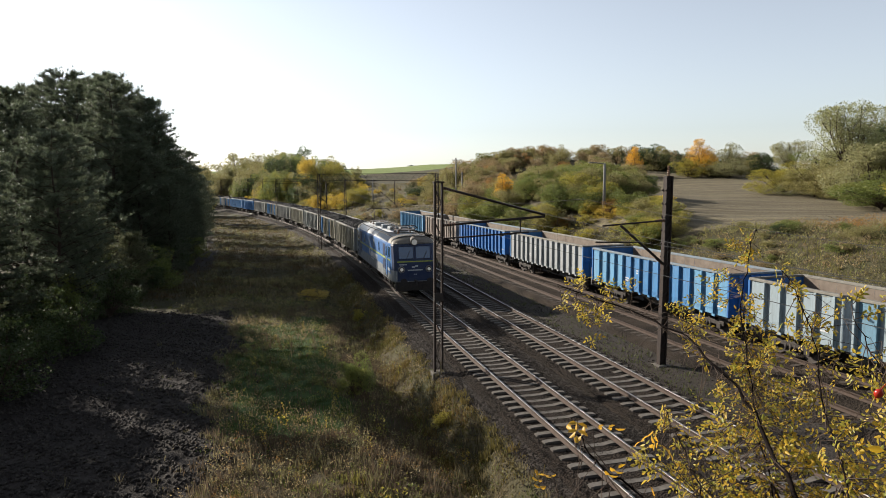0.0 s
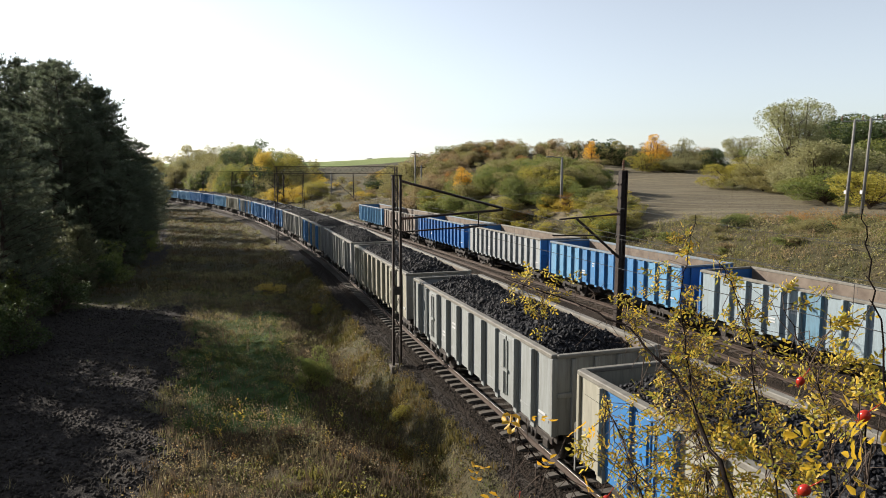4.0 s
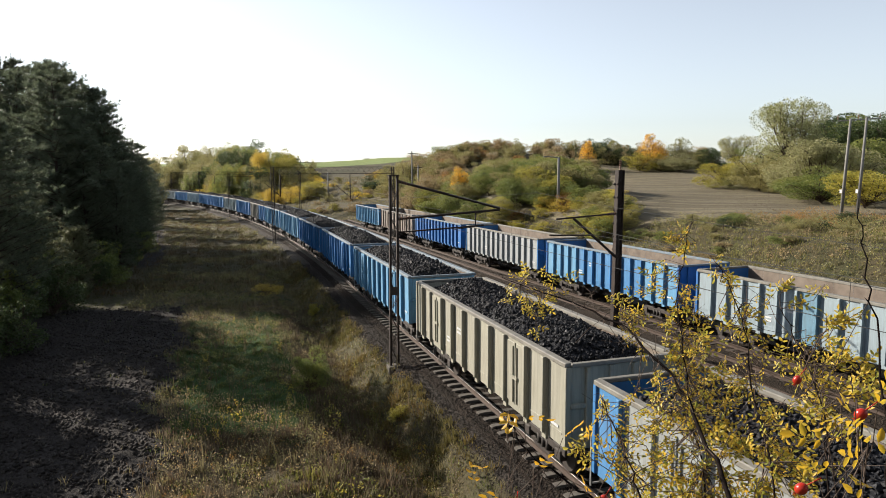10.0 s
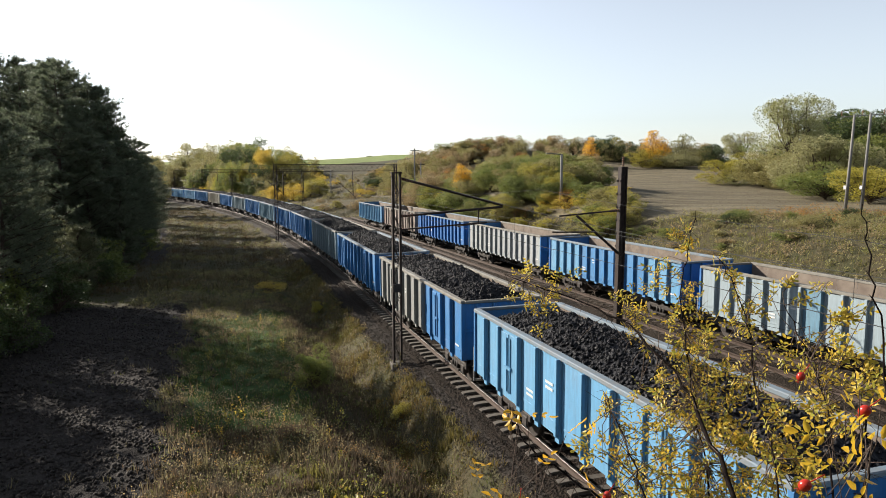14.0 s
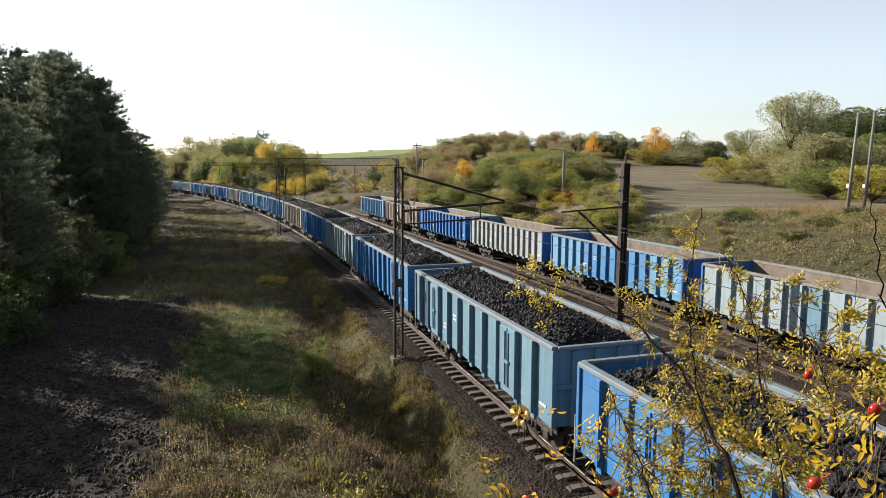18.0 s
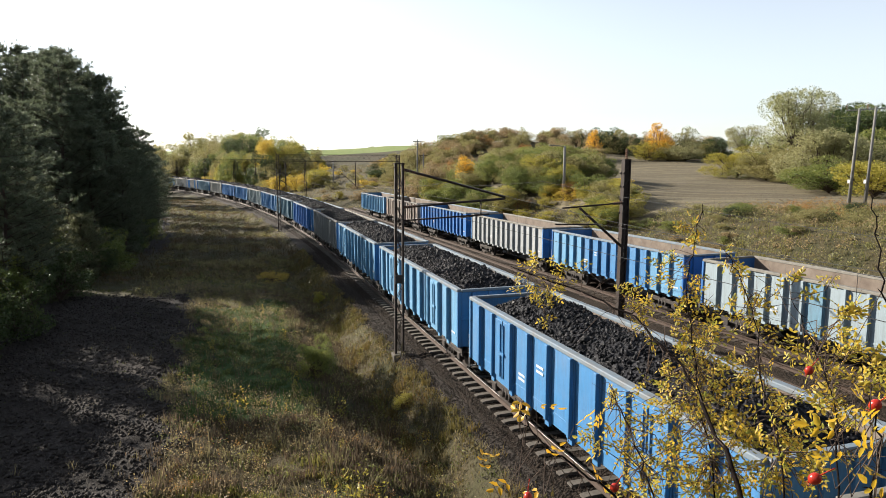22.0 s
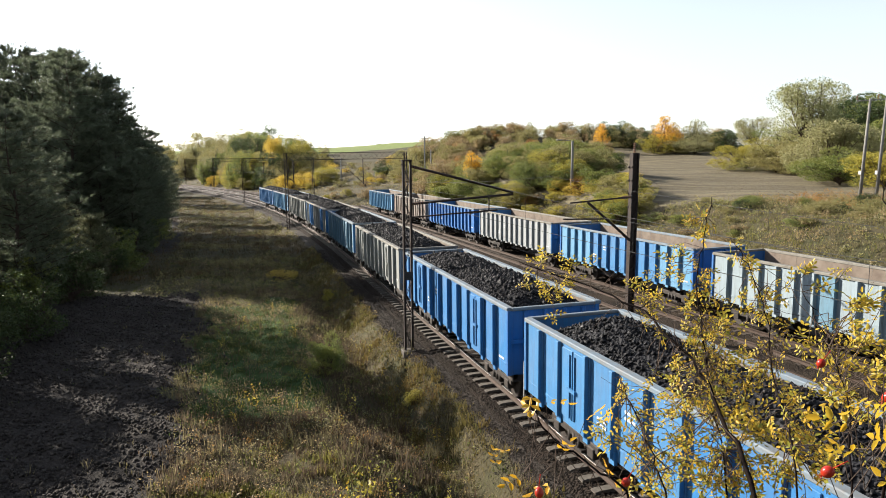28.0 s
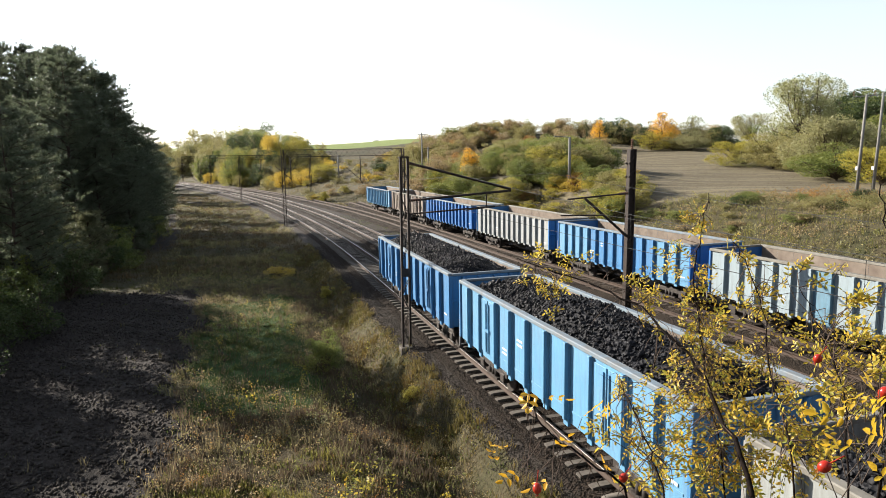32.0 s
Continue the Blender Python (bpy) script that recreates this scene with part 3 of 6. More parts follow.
BLUE_KEYS = ("blue", "deep", "mid", "light", "steel")


def open_wagon(scheme, label, group, at=None, WAGON=WAGON, POSTS=POSTS, DOORS=DOORS):
    """A bogie open wagon. scheme: paint keys for the eleven panels of a side, and for the frame."""
    panels, frame_key = scheme
    w = empty("open_wagon", at, label=label, category="freight wagon", group=group)
    fp = PAINTS[frame_key]
    part("underframe", WAGON["underframe"], DARK_STEEL, w)
    part("floor", WAGON["floor"], RUST, w)
    for side in (Matrix(), FLIP):
        for i in range(len(POSTS) - 1):
            j = i if side is FLIP else len(POSTS) - 2 - i
            part("door_panel" if i in DOORS else "panel", WAGON["panel", i], PAINTS[panels[j % 11]], w, at=side)
        for i, y in enumerate(POSTS[1:-1]):
            j = i if side is FLIP else len(POSTS) - 2 - i
            part("rib", WAGON["rib"], PAINTS[panels[j % 11]], w, at=side @ Matrix.Translation((0, y, 0)))
        part("end_wall", WAGON["end_wall"], fp, w, at=side)
        for xx in (-0.95, -0.32, 0.32, 0.95):
            part("end_post", WAGON["end_post"], fp, w, at=side @ Matrix.Translation((xx, 0, 0)))
        part("end_beam", WAGON["end_beam"], fp, w, at=side)
        part("corner_post", WAGON["corner_post"], fp, w, at=side)
        part("corner_post", WAGON["corner_post", 1], fp, w, at=side)
        for yy, zz in ((-1.18, 2.3), (-1.18, 2.16), (-2.3, 1.75), (-2.3, 1.62), (5.8, 1.5)):
            part("marking", WAGON["marking"], WHITE_MARK, w, at=side @ Matrix.Translation((0, yy, zz)))
        part("ladder", WAGON["ladder"], TOP_RAIL, w, at=side)
        part("coupling", WAGON["coupling"], DARK_STEEL, w, at=side @ Matrix.Translation((0, HALF_L, 0)))
        for xx in (-0.88, 0.88):
            part("buffer", WAGON["buffer"], DARK_STEEL, w, at=side @ Matrix.Translation((xx, HALF_L, 1.03)))
        b = part("bogie", WAGON["bogie"], DARK_STEEL, w, at=side @ Matrix.Translation((0, 4.35, 0)))
        for y in (-0.9, 0.9):
            part("wheelset", WAGON["wheelset"], WHEEL, b, at=(0, y, 0.475))
    part("rim", WAGON["rim"], BLUE_RIM if max(set(panels), key=panels.count) in BLUE_KEYS else DUN_RIM, w, "worn top rim in a greyed tone")
    part("brake_tank", WAGON["brake_tank"], DARK_STEEL, w)
    return w


def coal_mesh(seed, n=150, m=34):
    """A long low heap of coal, two or three grab-loads run together, strewn with single lumps."""
    y, x = np.meshgrid(np.linspace(-6.28, 6.28, n), np.linspace(-1.4, 1.4, m), indexing="ij")
    r = np.random.RandomState(seed)

    def top(x, y):
        edge = np.clip((1.4 - np.abs(x)) / 1.1, 0, 1) ** 0.75
        end = np.clip((6.2 - np.abs(y)) / 1.5, 0, 1) ** 0.9
        crest = 0.50 + 0.07 * np.cos(y * (1.0 + 0.15 * seed) + seed) - 0.06 * np.abs(np.sin(y * 0.55 + seed * 2))
        return 2.93 - 0.28 * (1 - end) + crest * np.minimum(edge, end) + 0.04 * wave(x, y, 0.45, seed) + 0.05 * wave(x, y, 1.2, seed + 2.0)

    z = top(x, y) + r.normal(0, 0.02, x.shape)
    z[0] = z[-1] = 2.2
    z[:, 0] = z[:, -1] = np.minimum(z[:, 0], 2.85)
    x = x + r.normal(0, 0.015, z.shape) * (np.abs(x) < 1.3)
    i = np.arange(n * m).reshape(n, m)
    f = np.stack([i[:-1, :-1], i[:-1, 1:], i[1:, 1:], i[1:, :-1]], -1).reshape(-1, 4)[:, ::-1]
    f = np.concatenate([f[:, [0, 1, 2]], f[:, [0, 2, 3]]])
    # lumps
    k = 5200
    lx, ly = r.uniform(-1.33, 1.33, k), r.uniform(-6.15, 6.15, k)
    size = r.gamma(3.0, 0.009, k) + 0.022
    base = np.array([[1, 0, 0], [-1, 0, 0], [0, 1, 0], [0, -1, 0], [0, 0, 1], [0, 0, -1]], float)
    v = base[None] * size[:, None, None] * r.uniform(0.55, 1.2, (k, 6, 1)) + r.normal(0, 0.28, (k, 6, 3)) * size[:, None, None]
    v = v + np.stack([lx, ly, top(lx, ly) + 0.35 * size], -1)[:, None]
    g = np.array([[0, 2, 4], [2, 1, 4], [1, 3, 4], [3, 0, 4], [2, 0, 5], [1, 2, 5], [3, 1, 5], [0, 3, 5]])
    g = (np.arange(k)[:, None, None] * 6 + g[None]).reshape(-1, 3) + n * m
    return raw_mesh("coal_load", np.concatenate([np.stack([x, y, z], -1).reshape(-1, 3), v.reshape(-1, 3)]), np.concatenate([f, g]), [COAL])


COAL_MESHES = [coal_mesh(s) for s in range(4)]


def plain(k, frame_key=None):
    return [k] * 11, frame_key or k


def patch(k, other, cells, frame_key=None):
    return [other if i in cells else k for i in range(11)], frame_key or k


# paint of the moving wagons, from the one behind the engine
SCHEMES = [
    plain("cream", "grey"), patch("cream", "blue", (1, 2, 7)), plain("white", "grey"), plain("cream", "grey"), plain("grey"), patch("cream", "mid", (1, 2, 3, 5, 8), "grey"),
    plain("grey"), plain("blue"), plain("mid"), patch("white", "mid", (0, 5, 8, 10), "blue"), plain("cream"), plain("light"), plain("blue"), plain("blue"), plain("light"), plain("light", "blue"),
    patch("grey", "blue", (7, 8, 9, 10), "blue"), plain("blue"), plain("pale"), plain("blue"), plain("blue"), plain("steel"), plain("blue"), plain("pale", "steel"), plain("blue"), plain("cream"),
    plain("mid"), plain("light", "mid"), plain("light", "blue"), plain("white", "mid"), plain("deep", "mid"), plain("steel"), plain("mid"), plain("pale"), patch("mid", "blue", (6, 7, 8), "blue"), plain("blue", "deep"),
    plain("white", "grey"), plain("steel", "blue"), patch("white", "blue", (2, 3, 8), "blue"), plain("white", "grey"), plain("light", "mid"), plain("mid"),
]
WORDS = {"cream": "cream", "grey": "dirty grey", "white": "pale grey", "blue": "blue", "deep": "deep blue", "mid": "faded blue", "light": "light blue", "steel": "steel blue", "pale": "pale blue-grey", "brown": "dusty brown"}
TRAIN = []  # things and their distance behind the engine's middle
for _i, _sch in enumerate(SCHEMES):
    _main = max(set(_sch[0]), key=_sch[0].count)
    _rest = [k for k in set(_sch[0]) if k != _main]
    _txt = WORDS[_main] + (" and " + WORDS[_rest[0]] if _rest else "") + " open wagon loaded with coal, weathered paint"
    _back = 9.62 + 7.02 + 14.04 * _i
    TRAIN.append((open_wagon(_sch, _txt, "wagons of the coal train"), _back))
    TRAIN.append((tagged(new("coal_load", COAL_MESHES[_i % 4]), "black lump coal heaped in an open wagon", "coal", "coal loads", "stuff"), _back))

# standing wagons on the siding; far ends 14.04 m apart
PARKED = [(5, plain("light", "mid"), "light blue"), (4, plain("brown", "brown"), "dusty brown-grey"), (3, plain("deep"), "deep blue"), (2, plain("ash", "blue"), "ash grey"),
          (1, patch("light", "mid", (4, 5, 6, 7, 8, 9, 10), "deep"), "blue"), (0, patch("mist", "steel", (6,), "deep"), "pale blue-grey"), (-1, plain("white"), "pale grey"), (-2, plain("blue"), "blue")]
for _k, _sch, _c in PARKED:
    _p, _h = side_place(25.22 + 14.04 * _k - 6.4)
    open_wagon(_sch, _c + " empty open wagon standing on the siding", "standing wagons", Matrix.Translation(_p) @ pose(0, 0, 0, 0, 0, _h), *((DENSE, DENSE_POSTS, ()) if _k != 4 else ()))

# ---- engine ----
LOCO_BLUE = paint("locomotive_blue", (0.018, 0.105, 0.29), 0.2, 0.05, 0.38)
LOCO_PALE = paint("locomotive_pale_blue_grey", (0.0986, 0.145, 0.209), 0.25, 0.05, 0.45)
LOCO_NAVY = paint("locomotive_navy", (0.00812, 0.0209, 0.0667), 0.1, 0.05, 0.35)
LOCO_GREY = paint("locomotive_grey_skirt", (0.191, 0.209, 0.22), 0.4, 0.15, 0.5)
LOCO_ROOF = paint("silver_roof_paint", (0.644, 0.644, 0.63), 0.12, 0.05, 0.4)
LOCO_CAB = paint("dusty_beige_cab_roof", (0.157, 0.136, 0.107), 0.4, 0.1, 0.5)
LOCO_LINE = simple("yellow_green_line", (0.319, 0.36, 0.0464), None, 4, 0.5)
COPPER = simple("oxide_red_pantograph", (0.0754, 0.0551, 0.0435), (0.0406, 0.0319, 0.029), 8, 0.6)
INSULATOR = simple("glazed_insulator", (0.174, 0.0928, 0.058), (0.128, 0.0696, 0.0464), 8, 0.25)
# the blue in the glass colour stands in for reflected sky
GLASS = Nodes("dark_sky_tinted_glass", rough=0.06, spec=0.8).color((0.015, 0.05, 0.11)).m
# the headlamps are off; a faint added glow stands in for their sheen
_lamp = Nodes("unlit_headlamp_glow", rough=0.2)
_lamp.color((0.45, 0.45, 0.43))
_lamp.b.inputs["Emission Color"].default_value = (1.0, 0.93, 0.78, 1)
_lamp.b.inputs["Emission Strength"].default_value = 0.06
LAMP_GLOW = _lamp.m
CHROME = simple("lamp_ring_metal", (0.29, 0.29, 0.29), None, 5, 0.3, 0.8)

STATIONS = [(-8.98, 0.80), (-8.86, 0.92), (-8.55, 0.985), (-8.2, 1.0), (6.36, 1.0), (8.2, 1.0), (8.55, 0.985), (8.86, 0.92), (8.98, 0.80)]


def rake(y, z):
    """The ends lean back above the waist."""
    k = max(0.0, z - 2.2) * 0.24 if z < 3.4 else 0.288 + (z - 3.4) * 1.5
    if abs(y) < 8.3:
        k = 0
    return y - math.copysign(k, y)


def loft(profile, smooth=False, slot_of=None):
    bm = fresh()
    rings = [[bm.verts.new((x * s, rake(y, z), z)) for x, z in profile] for y, s in STATIONS]
    n = len(profile)
    for a, b in zip(rings, rings[1:]):
        for i in range(n - 1):
            f = bm.faces.new((a[i], a[i + 1], b[i + 1], b[i]))
            f.smooth = smooth
    bm.faces.new(rings[0])
    bm.faces.new(rings[-1][::-1])
    bmesh.ops.recalc_face_normals(bm, faces=bm.faces[:])
    return bm


def sym(half):
    return [(-x, z) for x, z in half] + [(x, z) for x, z in half[::-1] if x > 0]


def side_box(name, mat, parent, y0, y1, z0, z1, out=0.012, label="", sides=(-1, 1), bevel=0.0, slope=0.0):
    made = []
    for s in sides:
        bm = fresh()
        a, b = sorted((s * 1.49, s * (1.5 + out)))
        box(bm, a, b, y0, y1, z0, z1, bevel)
        made.append(part(name, bm, mat, parent, label))
    return made


def front_plate(name, mat, parent, x0, x1, z0, z1, out, end, label="", bevel=0.0):
    """A plate on an end of the engine, following its lean."""
    bm = fresh()
    box(bm, x0, x1, -out, 0.06, z0, z1, bevel)
    for v in bm.verts:
        base = -8.98
        v.co.y += rake(base, v.co.z)
    ob = part(name, bm, mat, parent, label, at=Matrix() if end < 0 else FLIP)
    return ob


def pantograph(parent, y, top):
    p = part("pantograph", box(fresh(), -0.6, 0.6, -0.75, 0.75, 4.12, 4.18, 0.01), COPPER, parent, "oxide red folding pantograph", at=(0, y, 0))
    mid = (4.2 + top) / 2
    w = 1.05 * max(0.25, 1 - (top - 4.3) / 2.4)
    for s in (-1, 1):
        for e in (-1, 1):
            bm = fresh()
            rod(bm, (s * 0.45, e * 0.3, 4.2), (s * 0.5, e * (0.4 + w), mid), 0.03, n=6)
            part("lower_arm", bm, COPPER, p)
            bm = fresh()
            rod(bm, (s * 0.5, e * (0.4 + w), mid), (s * 0.35, e * 0.18, top), 0.022, n=6)
            part("upper_arm", bm, COPPER, p)
    for e in (-1, 1):
        bm = fresh()
        pts = [(-0.95, top - 0.2), (-0.75, top), (0.75, top), (0.95, top - 0.2)]
        for (x0, z0), (x1, z1) in zip(pts, pts[1:]):
            bar(bm, (x0, e * 0.18, z0), (x1, e * 0.18, z1), 0.05, 0.04)
        part("collector", bm, DARK_STEEL, p)
    for s in (-1, 1):
        for e in (-1, 1):
            bm = fresh()
            for i in range(4):
                rod(bm, (s * 0.55, e * 0.65, 3.9 + i * 0.055), (s * 0.55, e * 0.65, 3.94 + i * 0.055), 0.09, 0.06, n=8)
            part("insulator", bm, INSULATOR, p)


def engine():
    e = empty("electric_locomotive", label="blue electric freight locomotive with silver roof and yellow-green line", category="locomotive")
    skirt = loft(sym([(1.44, 0.92), (1.5, 1.0), (1.5, 1.7)]))
    part("skirt", skirt, LOCO_GREY, e, "dull grey lower body")
    shell = loft(sym([(1.5, 1.705), (1.5, 2.2), (1.5, 3.3), (1.47, 3.42)]))
    for f in shell.faces:
        y = f.calc_center_median().y
        f.material_index = 1 if y < -8.4 else 2 if y > 6.4 else 0
    part("body", as_mesh("body", shell, (LOCO_BLUE, LOCO_NAVY, LOCO_PALE)), None, e, "glossy blue body sides")
    roof = loft(sym([(1.47, 3.425), (1.4, 3.58), (1.22, 3.74), (0.9, 3.86), (0.5, 3.92), (0.0, 3.94)]), True)
    part("roof", roof, LOCO_ROOF, e, "silver painted curved roof")
    for end in (-1, 1):
        cap = fresh()
        prof = sym([(1.475, 3.428), (1.41, 3.59), (1.23, 3.752), (0.905, 3.872), (0.5, 3.932), (0.0, 3.952)])
        rings = [[cap.verts.new((x * s, y, 3.428 + (z - 3.428) * k + 0.012)) for x, z in prof] for y, s, k in ((-8.71, 0.80, 0.06), (-8.62, 0.89, 0.36), (-8.45, 0.955, 0.62), (-8.2, 0.99, 0.83), (-7.85, 1.002, 0.97), (-7.2, 1.004, 1.0))]
        for a, b in zip(rings, rings[1:]):
            for i in range(len(prof) - 1):
                cap.faces.new((a[i], a[i + 1], b[i + 1], b[i])).smooth = True
        cap.faces.new(rings[0])
        part("cab_roof", cap, LOCO_CAB, e, "dusty beige roof over the cab", at=Matrix() if end < 0 else FLIP)
        front_plate("front_panel", LOCO_NAVY, e, -1.19, 1.19, 1.0, 2.195, 0.006, end, "dark blue cab front")
        front_plate("window_surround", LOCO_NAVY, e, -1.19, 1.19, 2.205, 3.37, 0.006, end, "dark blue window surround")
        front_plate("front_line", LOCO_LINE, e, -1.2, 1.2, 2.25, 2.32, 0.02, end)
        for x0, x1 in ((-1.08, -0.07), (0.07, 1.08)):
            w = front_plate("front_window", GLASS, e, x0, x1, 2.46, 3.27, 0.016, end, "dark cab window", 0.03)
            fr = fresh()
            for a, b in (((x0, 2.44), (x1, 2.44)), ((x0, 3.29), (x1, 3.29)), ((x0, 2.44), (x0, 3.29)), ((x1, 2.44), (x1, 3.29))):
                bar(fr, (a[0], rake(-8.98, a[1]) - 0.02, a[1]), (b[0], rake(-8.98, b[1]) - 0.02, b[1]), 0.035)
            part("window_frame", fr, LOCO_NAVY, w)
            wp = fresh()
            bar(wp, ((x0 + x1) / 2, rake(-8.98, 2.46) - 0.04, 2.44), ((x0 + x1) / 2 + 0.25, rake(-8.98, 2.95) - 0.045, 2.95), 0.02)
            part("wiper", wp, DARK_STEEL, w)
        for x in (-0.92, 0.92):
            ring = fresh()
            rod(ring, (x, -9.10, 1.78), (x, -8.9, 1.78), 0.21, 0.23, n=20)
            h = part("headlight", ring, CHROME, e, "round headlight with metal ring", at=Matrix() if end < 0 else FLIP)
            g = fresh()
            rod(g, (x, -9.112, 1.78), (x, -9.095, 1.78), 0.10, 0.13, n=18)
            part("lamp_glass", g, LAMP_GLOW if end < 0 else GLASS, h)
            rim = fresh()
            rod(rim, (x, -9.106, 1.78), (x, -9.09, 1.78), 0.17, 0.18, n=18)
            part("reflector", rim, DARK_STEEL, h)
        top = fresh()
        rod(top, (0, -8.86, 3.56), (0, -8.1, 3.64), 0.23, 0.27, n=22)
        h = part("roof_headlight", top, LOCO_CAB, e, "headlight nacelle over the windows", at=Matrix() if end < 0 else FLIP)
        g = fresh()
        rod(g, (0, -8.88, 3.56), (0, -8.85, 3.56), 0.17, 0.19, n=22)
        part("lamp_glass", g, LAMP_GLOW if end < 0 else GLASS, h)
        for x in (-0.88, 0.88):
            part("buffer", WAGON["buffer"], DARK_STEEL, e, at=(Matrix() if end > 0 else FLIP) @ Matrix.Translation((x, 9.0, 1.03)))
        part("coupling", WAGON["coupling"], DARK_STEEL, e, at=(Matrix() if end > 0 else FLIP) @ Matrix.Translation((0, 9.0, 0)))
        bm = fresh()
        box(bm, -1.35, 1.35, -9.05, -8.85, 0.35, 0.95, 0.03)
        part("buffer_beam", bm, DARK_STEEL, e, at=Matrix() if end < 0 else FLIP)
        for a, b in (((-1.24, -9.06, 1.1), (-1.24, -9.06, 1.6)), ((1.24, -9.06, 1.1), (1.24, -9.06, 1.6)), ((-0.9, -9.1, 0.98), (-0.45, -9.1, 0.98))):
            part("handrail", bar(fresh(), a, b, 0.03), WHITE_MARK, e, at=Matrix() if end < 0 else FLIP)
        # plain marks in place of the emblem and the lettering
        for x0, x1, z0, z1 in ((-0.22, -0.02, 1.86, 1.98), (0.0, 0.2, 1.92, 2.04), (-0.5, 0.5, 1.68, 1.75), (-1.05, -0.55, 2.06, 2.13), (-0.1, 0.12, 1.42, 1.46)):
            front_plate("marking", WHITE_MARK, e, x0, x1, z0, z1, 0.012, end)
        side_box("cab_side", LOCO_BLUE if end < 0 else LOCO_PALE, e, min(6.36 * end, 8.2 * end), max(6.36 * end, 8.2 * end), 1.43, 3.36, 0.006, "blue cab side" if end < 0 else "pale blue-grey cab side")
        for s in (-1, 1):
            bm = fresh()
            a = [(s * 1.508, 6.36 * end, 1.43), (s * 1.508, 6.36 * end, 3.36), (s * 1.508, (5.2 if end > 0 else 5.6) * end, 1.43)]
            vs = [bm.verts.new(p) for p in a] + [bm.verts.new((p[0] - s * 0.012, p[1], p[2])) for p in a]
            bm.faces.new(vs[:3]), bm.faces.new(vs[3:][::-1])
            for i in range(3):
                bm.faces.new((vs[i], vs[(i + 1) % 3], vs[(i + 1) % 3 + 3], vs[i + 3]))
            bmesh.ops.recalc_face_normals(bm, faces=bm.faces[:])
            part("slanted_panel", bm, LOCO_GREY if end < 0 else LOCO_PALE, e, "slanted colour field beside the cab")
        y = 7.75 * end
        side_box("cab_window", GLASS, e, y - 0.36, y + 0.4, 2.48, 3.22, 0.014, "cab side window", bevel=0.01)
        yd = 6.85 * end
        for d in side_box("door", LOCO_BLUE if end < 0 else LOCO_PALE, e, yd - 0.34, yd + 0.34, 1.2, 3.3, 0.022, "narrow crew door", bevel=0.015):
            sgn = 1 if d.data.vertices[0].co.x > 0 else -1
            bm = fresh()
            a, b = sorted((sgn * 1.5, sgn * 1.53))
            box(bm, a, b, yd - 0.2, yd + 0.2, 2.5, 3.15, 0.01)
            part("door_window", bm, GLASS, d)
            for yy in (yd - 0.4, yd + 0.4):
                part("handrail", bar(fresh(), (sgn * 1.56, yy, 1.1), (sgn * 1.56, yy, 2.4), 0.03), DARK_STEEL, d)
        yg = 5.85 * end
        for z0, z1 in ((1.5, 2.22), (2.38, 3.25)):
            side_box("louvre_panel", LOCO_NAVY, e, yg - 0.52, yg + 0.52, z0, z1, 0.016, "dark blue louvred panel", bevel=0.01)
    for y in (-3.6, -1.2, 1.2, 3.6):
        side_box("side_window", GLASS if abs(y) > 2 else LOCO_GREY, e, y - 0.22, y + 0.22, 2.5, 3.18, 0.014, "small engine room window", bevel=0.01)
    side_box("side_line", LOCO_LINE, e, -8.2, 8.2, 2.27, 2.36, 0.02, "yellow-green line along the side")
    # emblem and lettering as plain shapes
    for s in (-1, 1):
        for y0, y1, z0, z1 in ((1.5, 1.75, 1.75, 2.12), (1.8, 2.05, 1.85, 2.22)):
            bm = fresh()
            a, b = sorted((s * 1.495, s * 1.512))
            box(bm, a, b, y0 - 0.9, y1 - 0.9, z0, z1)
            bmesh.ops.rotate(bm, verts=bm.verts[:], cent=(s * 1.5, (y0 + y1) / 2 - 0.9, (z0 + z1) / 2), matrix=Matrix.Rotation(0.45 * s, 3, "X"))
            part("emblem", bm, WHITE_MARK, e)
        for i in range(8):
            bm = fresh()
            a, b = sorted((s * 1.495, s * 1.511))
            box(bm, a, b, 0.3 - i * 0.4 - 0.31, 0.3 - i * 0.4, 1.74, 2.1)
            part("lettering_bar", bm, WHITE_MARK, e)
        for y0, y1, z0, z1 in ((-1.2, 0.2, 1.58, 1.64), (-8.1, -6.9, 1.58, 1.76), (6.9, 8.1, 1.58, 1.76)):
            bm = fresh()
            a, b = sorted((s * 1.495, s * 1.511))
            box(bm, a, b, y0, y1, z0, z1)
            part("number_bar", bm, WHITE_MARK, e)
    # roof gear
    for y0, y1, x0, x1, h in ((-2.6, -1.4, -0.5, 0.45, 0.3), (-0.7, 0.2, -0.7, -0.1, 0.38), (0.8, 2.0, -0.2, 0.6, 0.26), (2.5, 3.2, -0.75, 0.0, 0.34), (-3.5, -2.9, 0.1, 0.7, 0.4), (4.0, 4.4, 0.2, 0.6, 0.3)):
        part("roof_box", box(fresh(), x0, x1, y0, y1, 3.86, 3.92 + h * 0.75, 0.05), LOCO_GREY, e)
    bm = fresh()
    for x in (-0.35, 0.1, 0.4):
        rod(bm, (x, -4.2, 4.22), (x + 0.1, 4.2, 4.22), 0.02, n=6)
    for i in range(9):
        rod(bm, (0.1, -4 + i, 3.9), (0.1, -4 + i, 4.22), 0.03, n=6)
    part("roof_busbar", bm, COPPER, e)
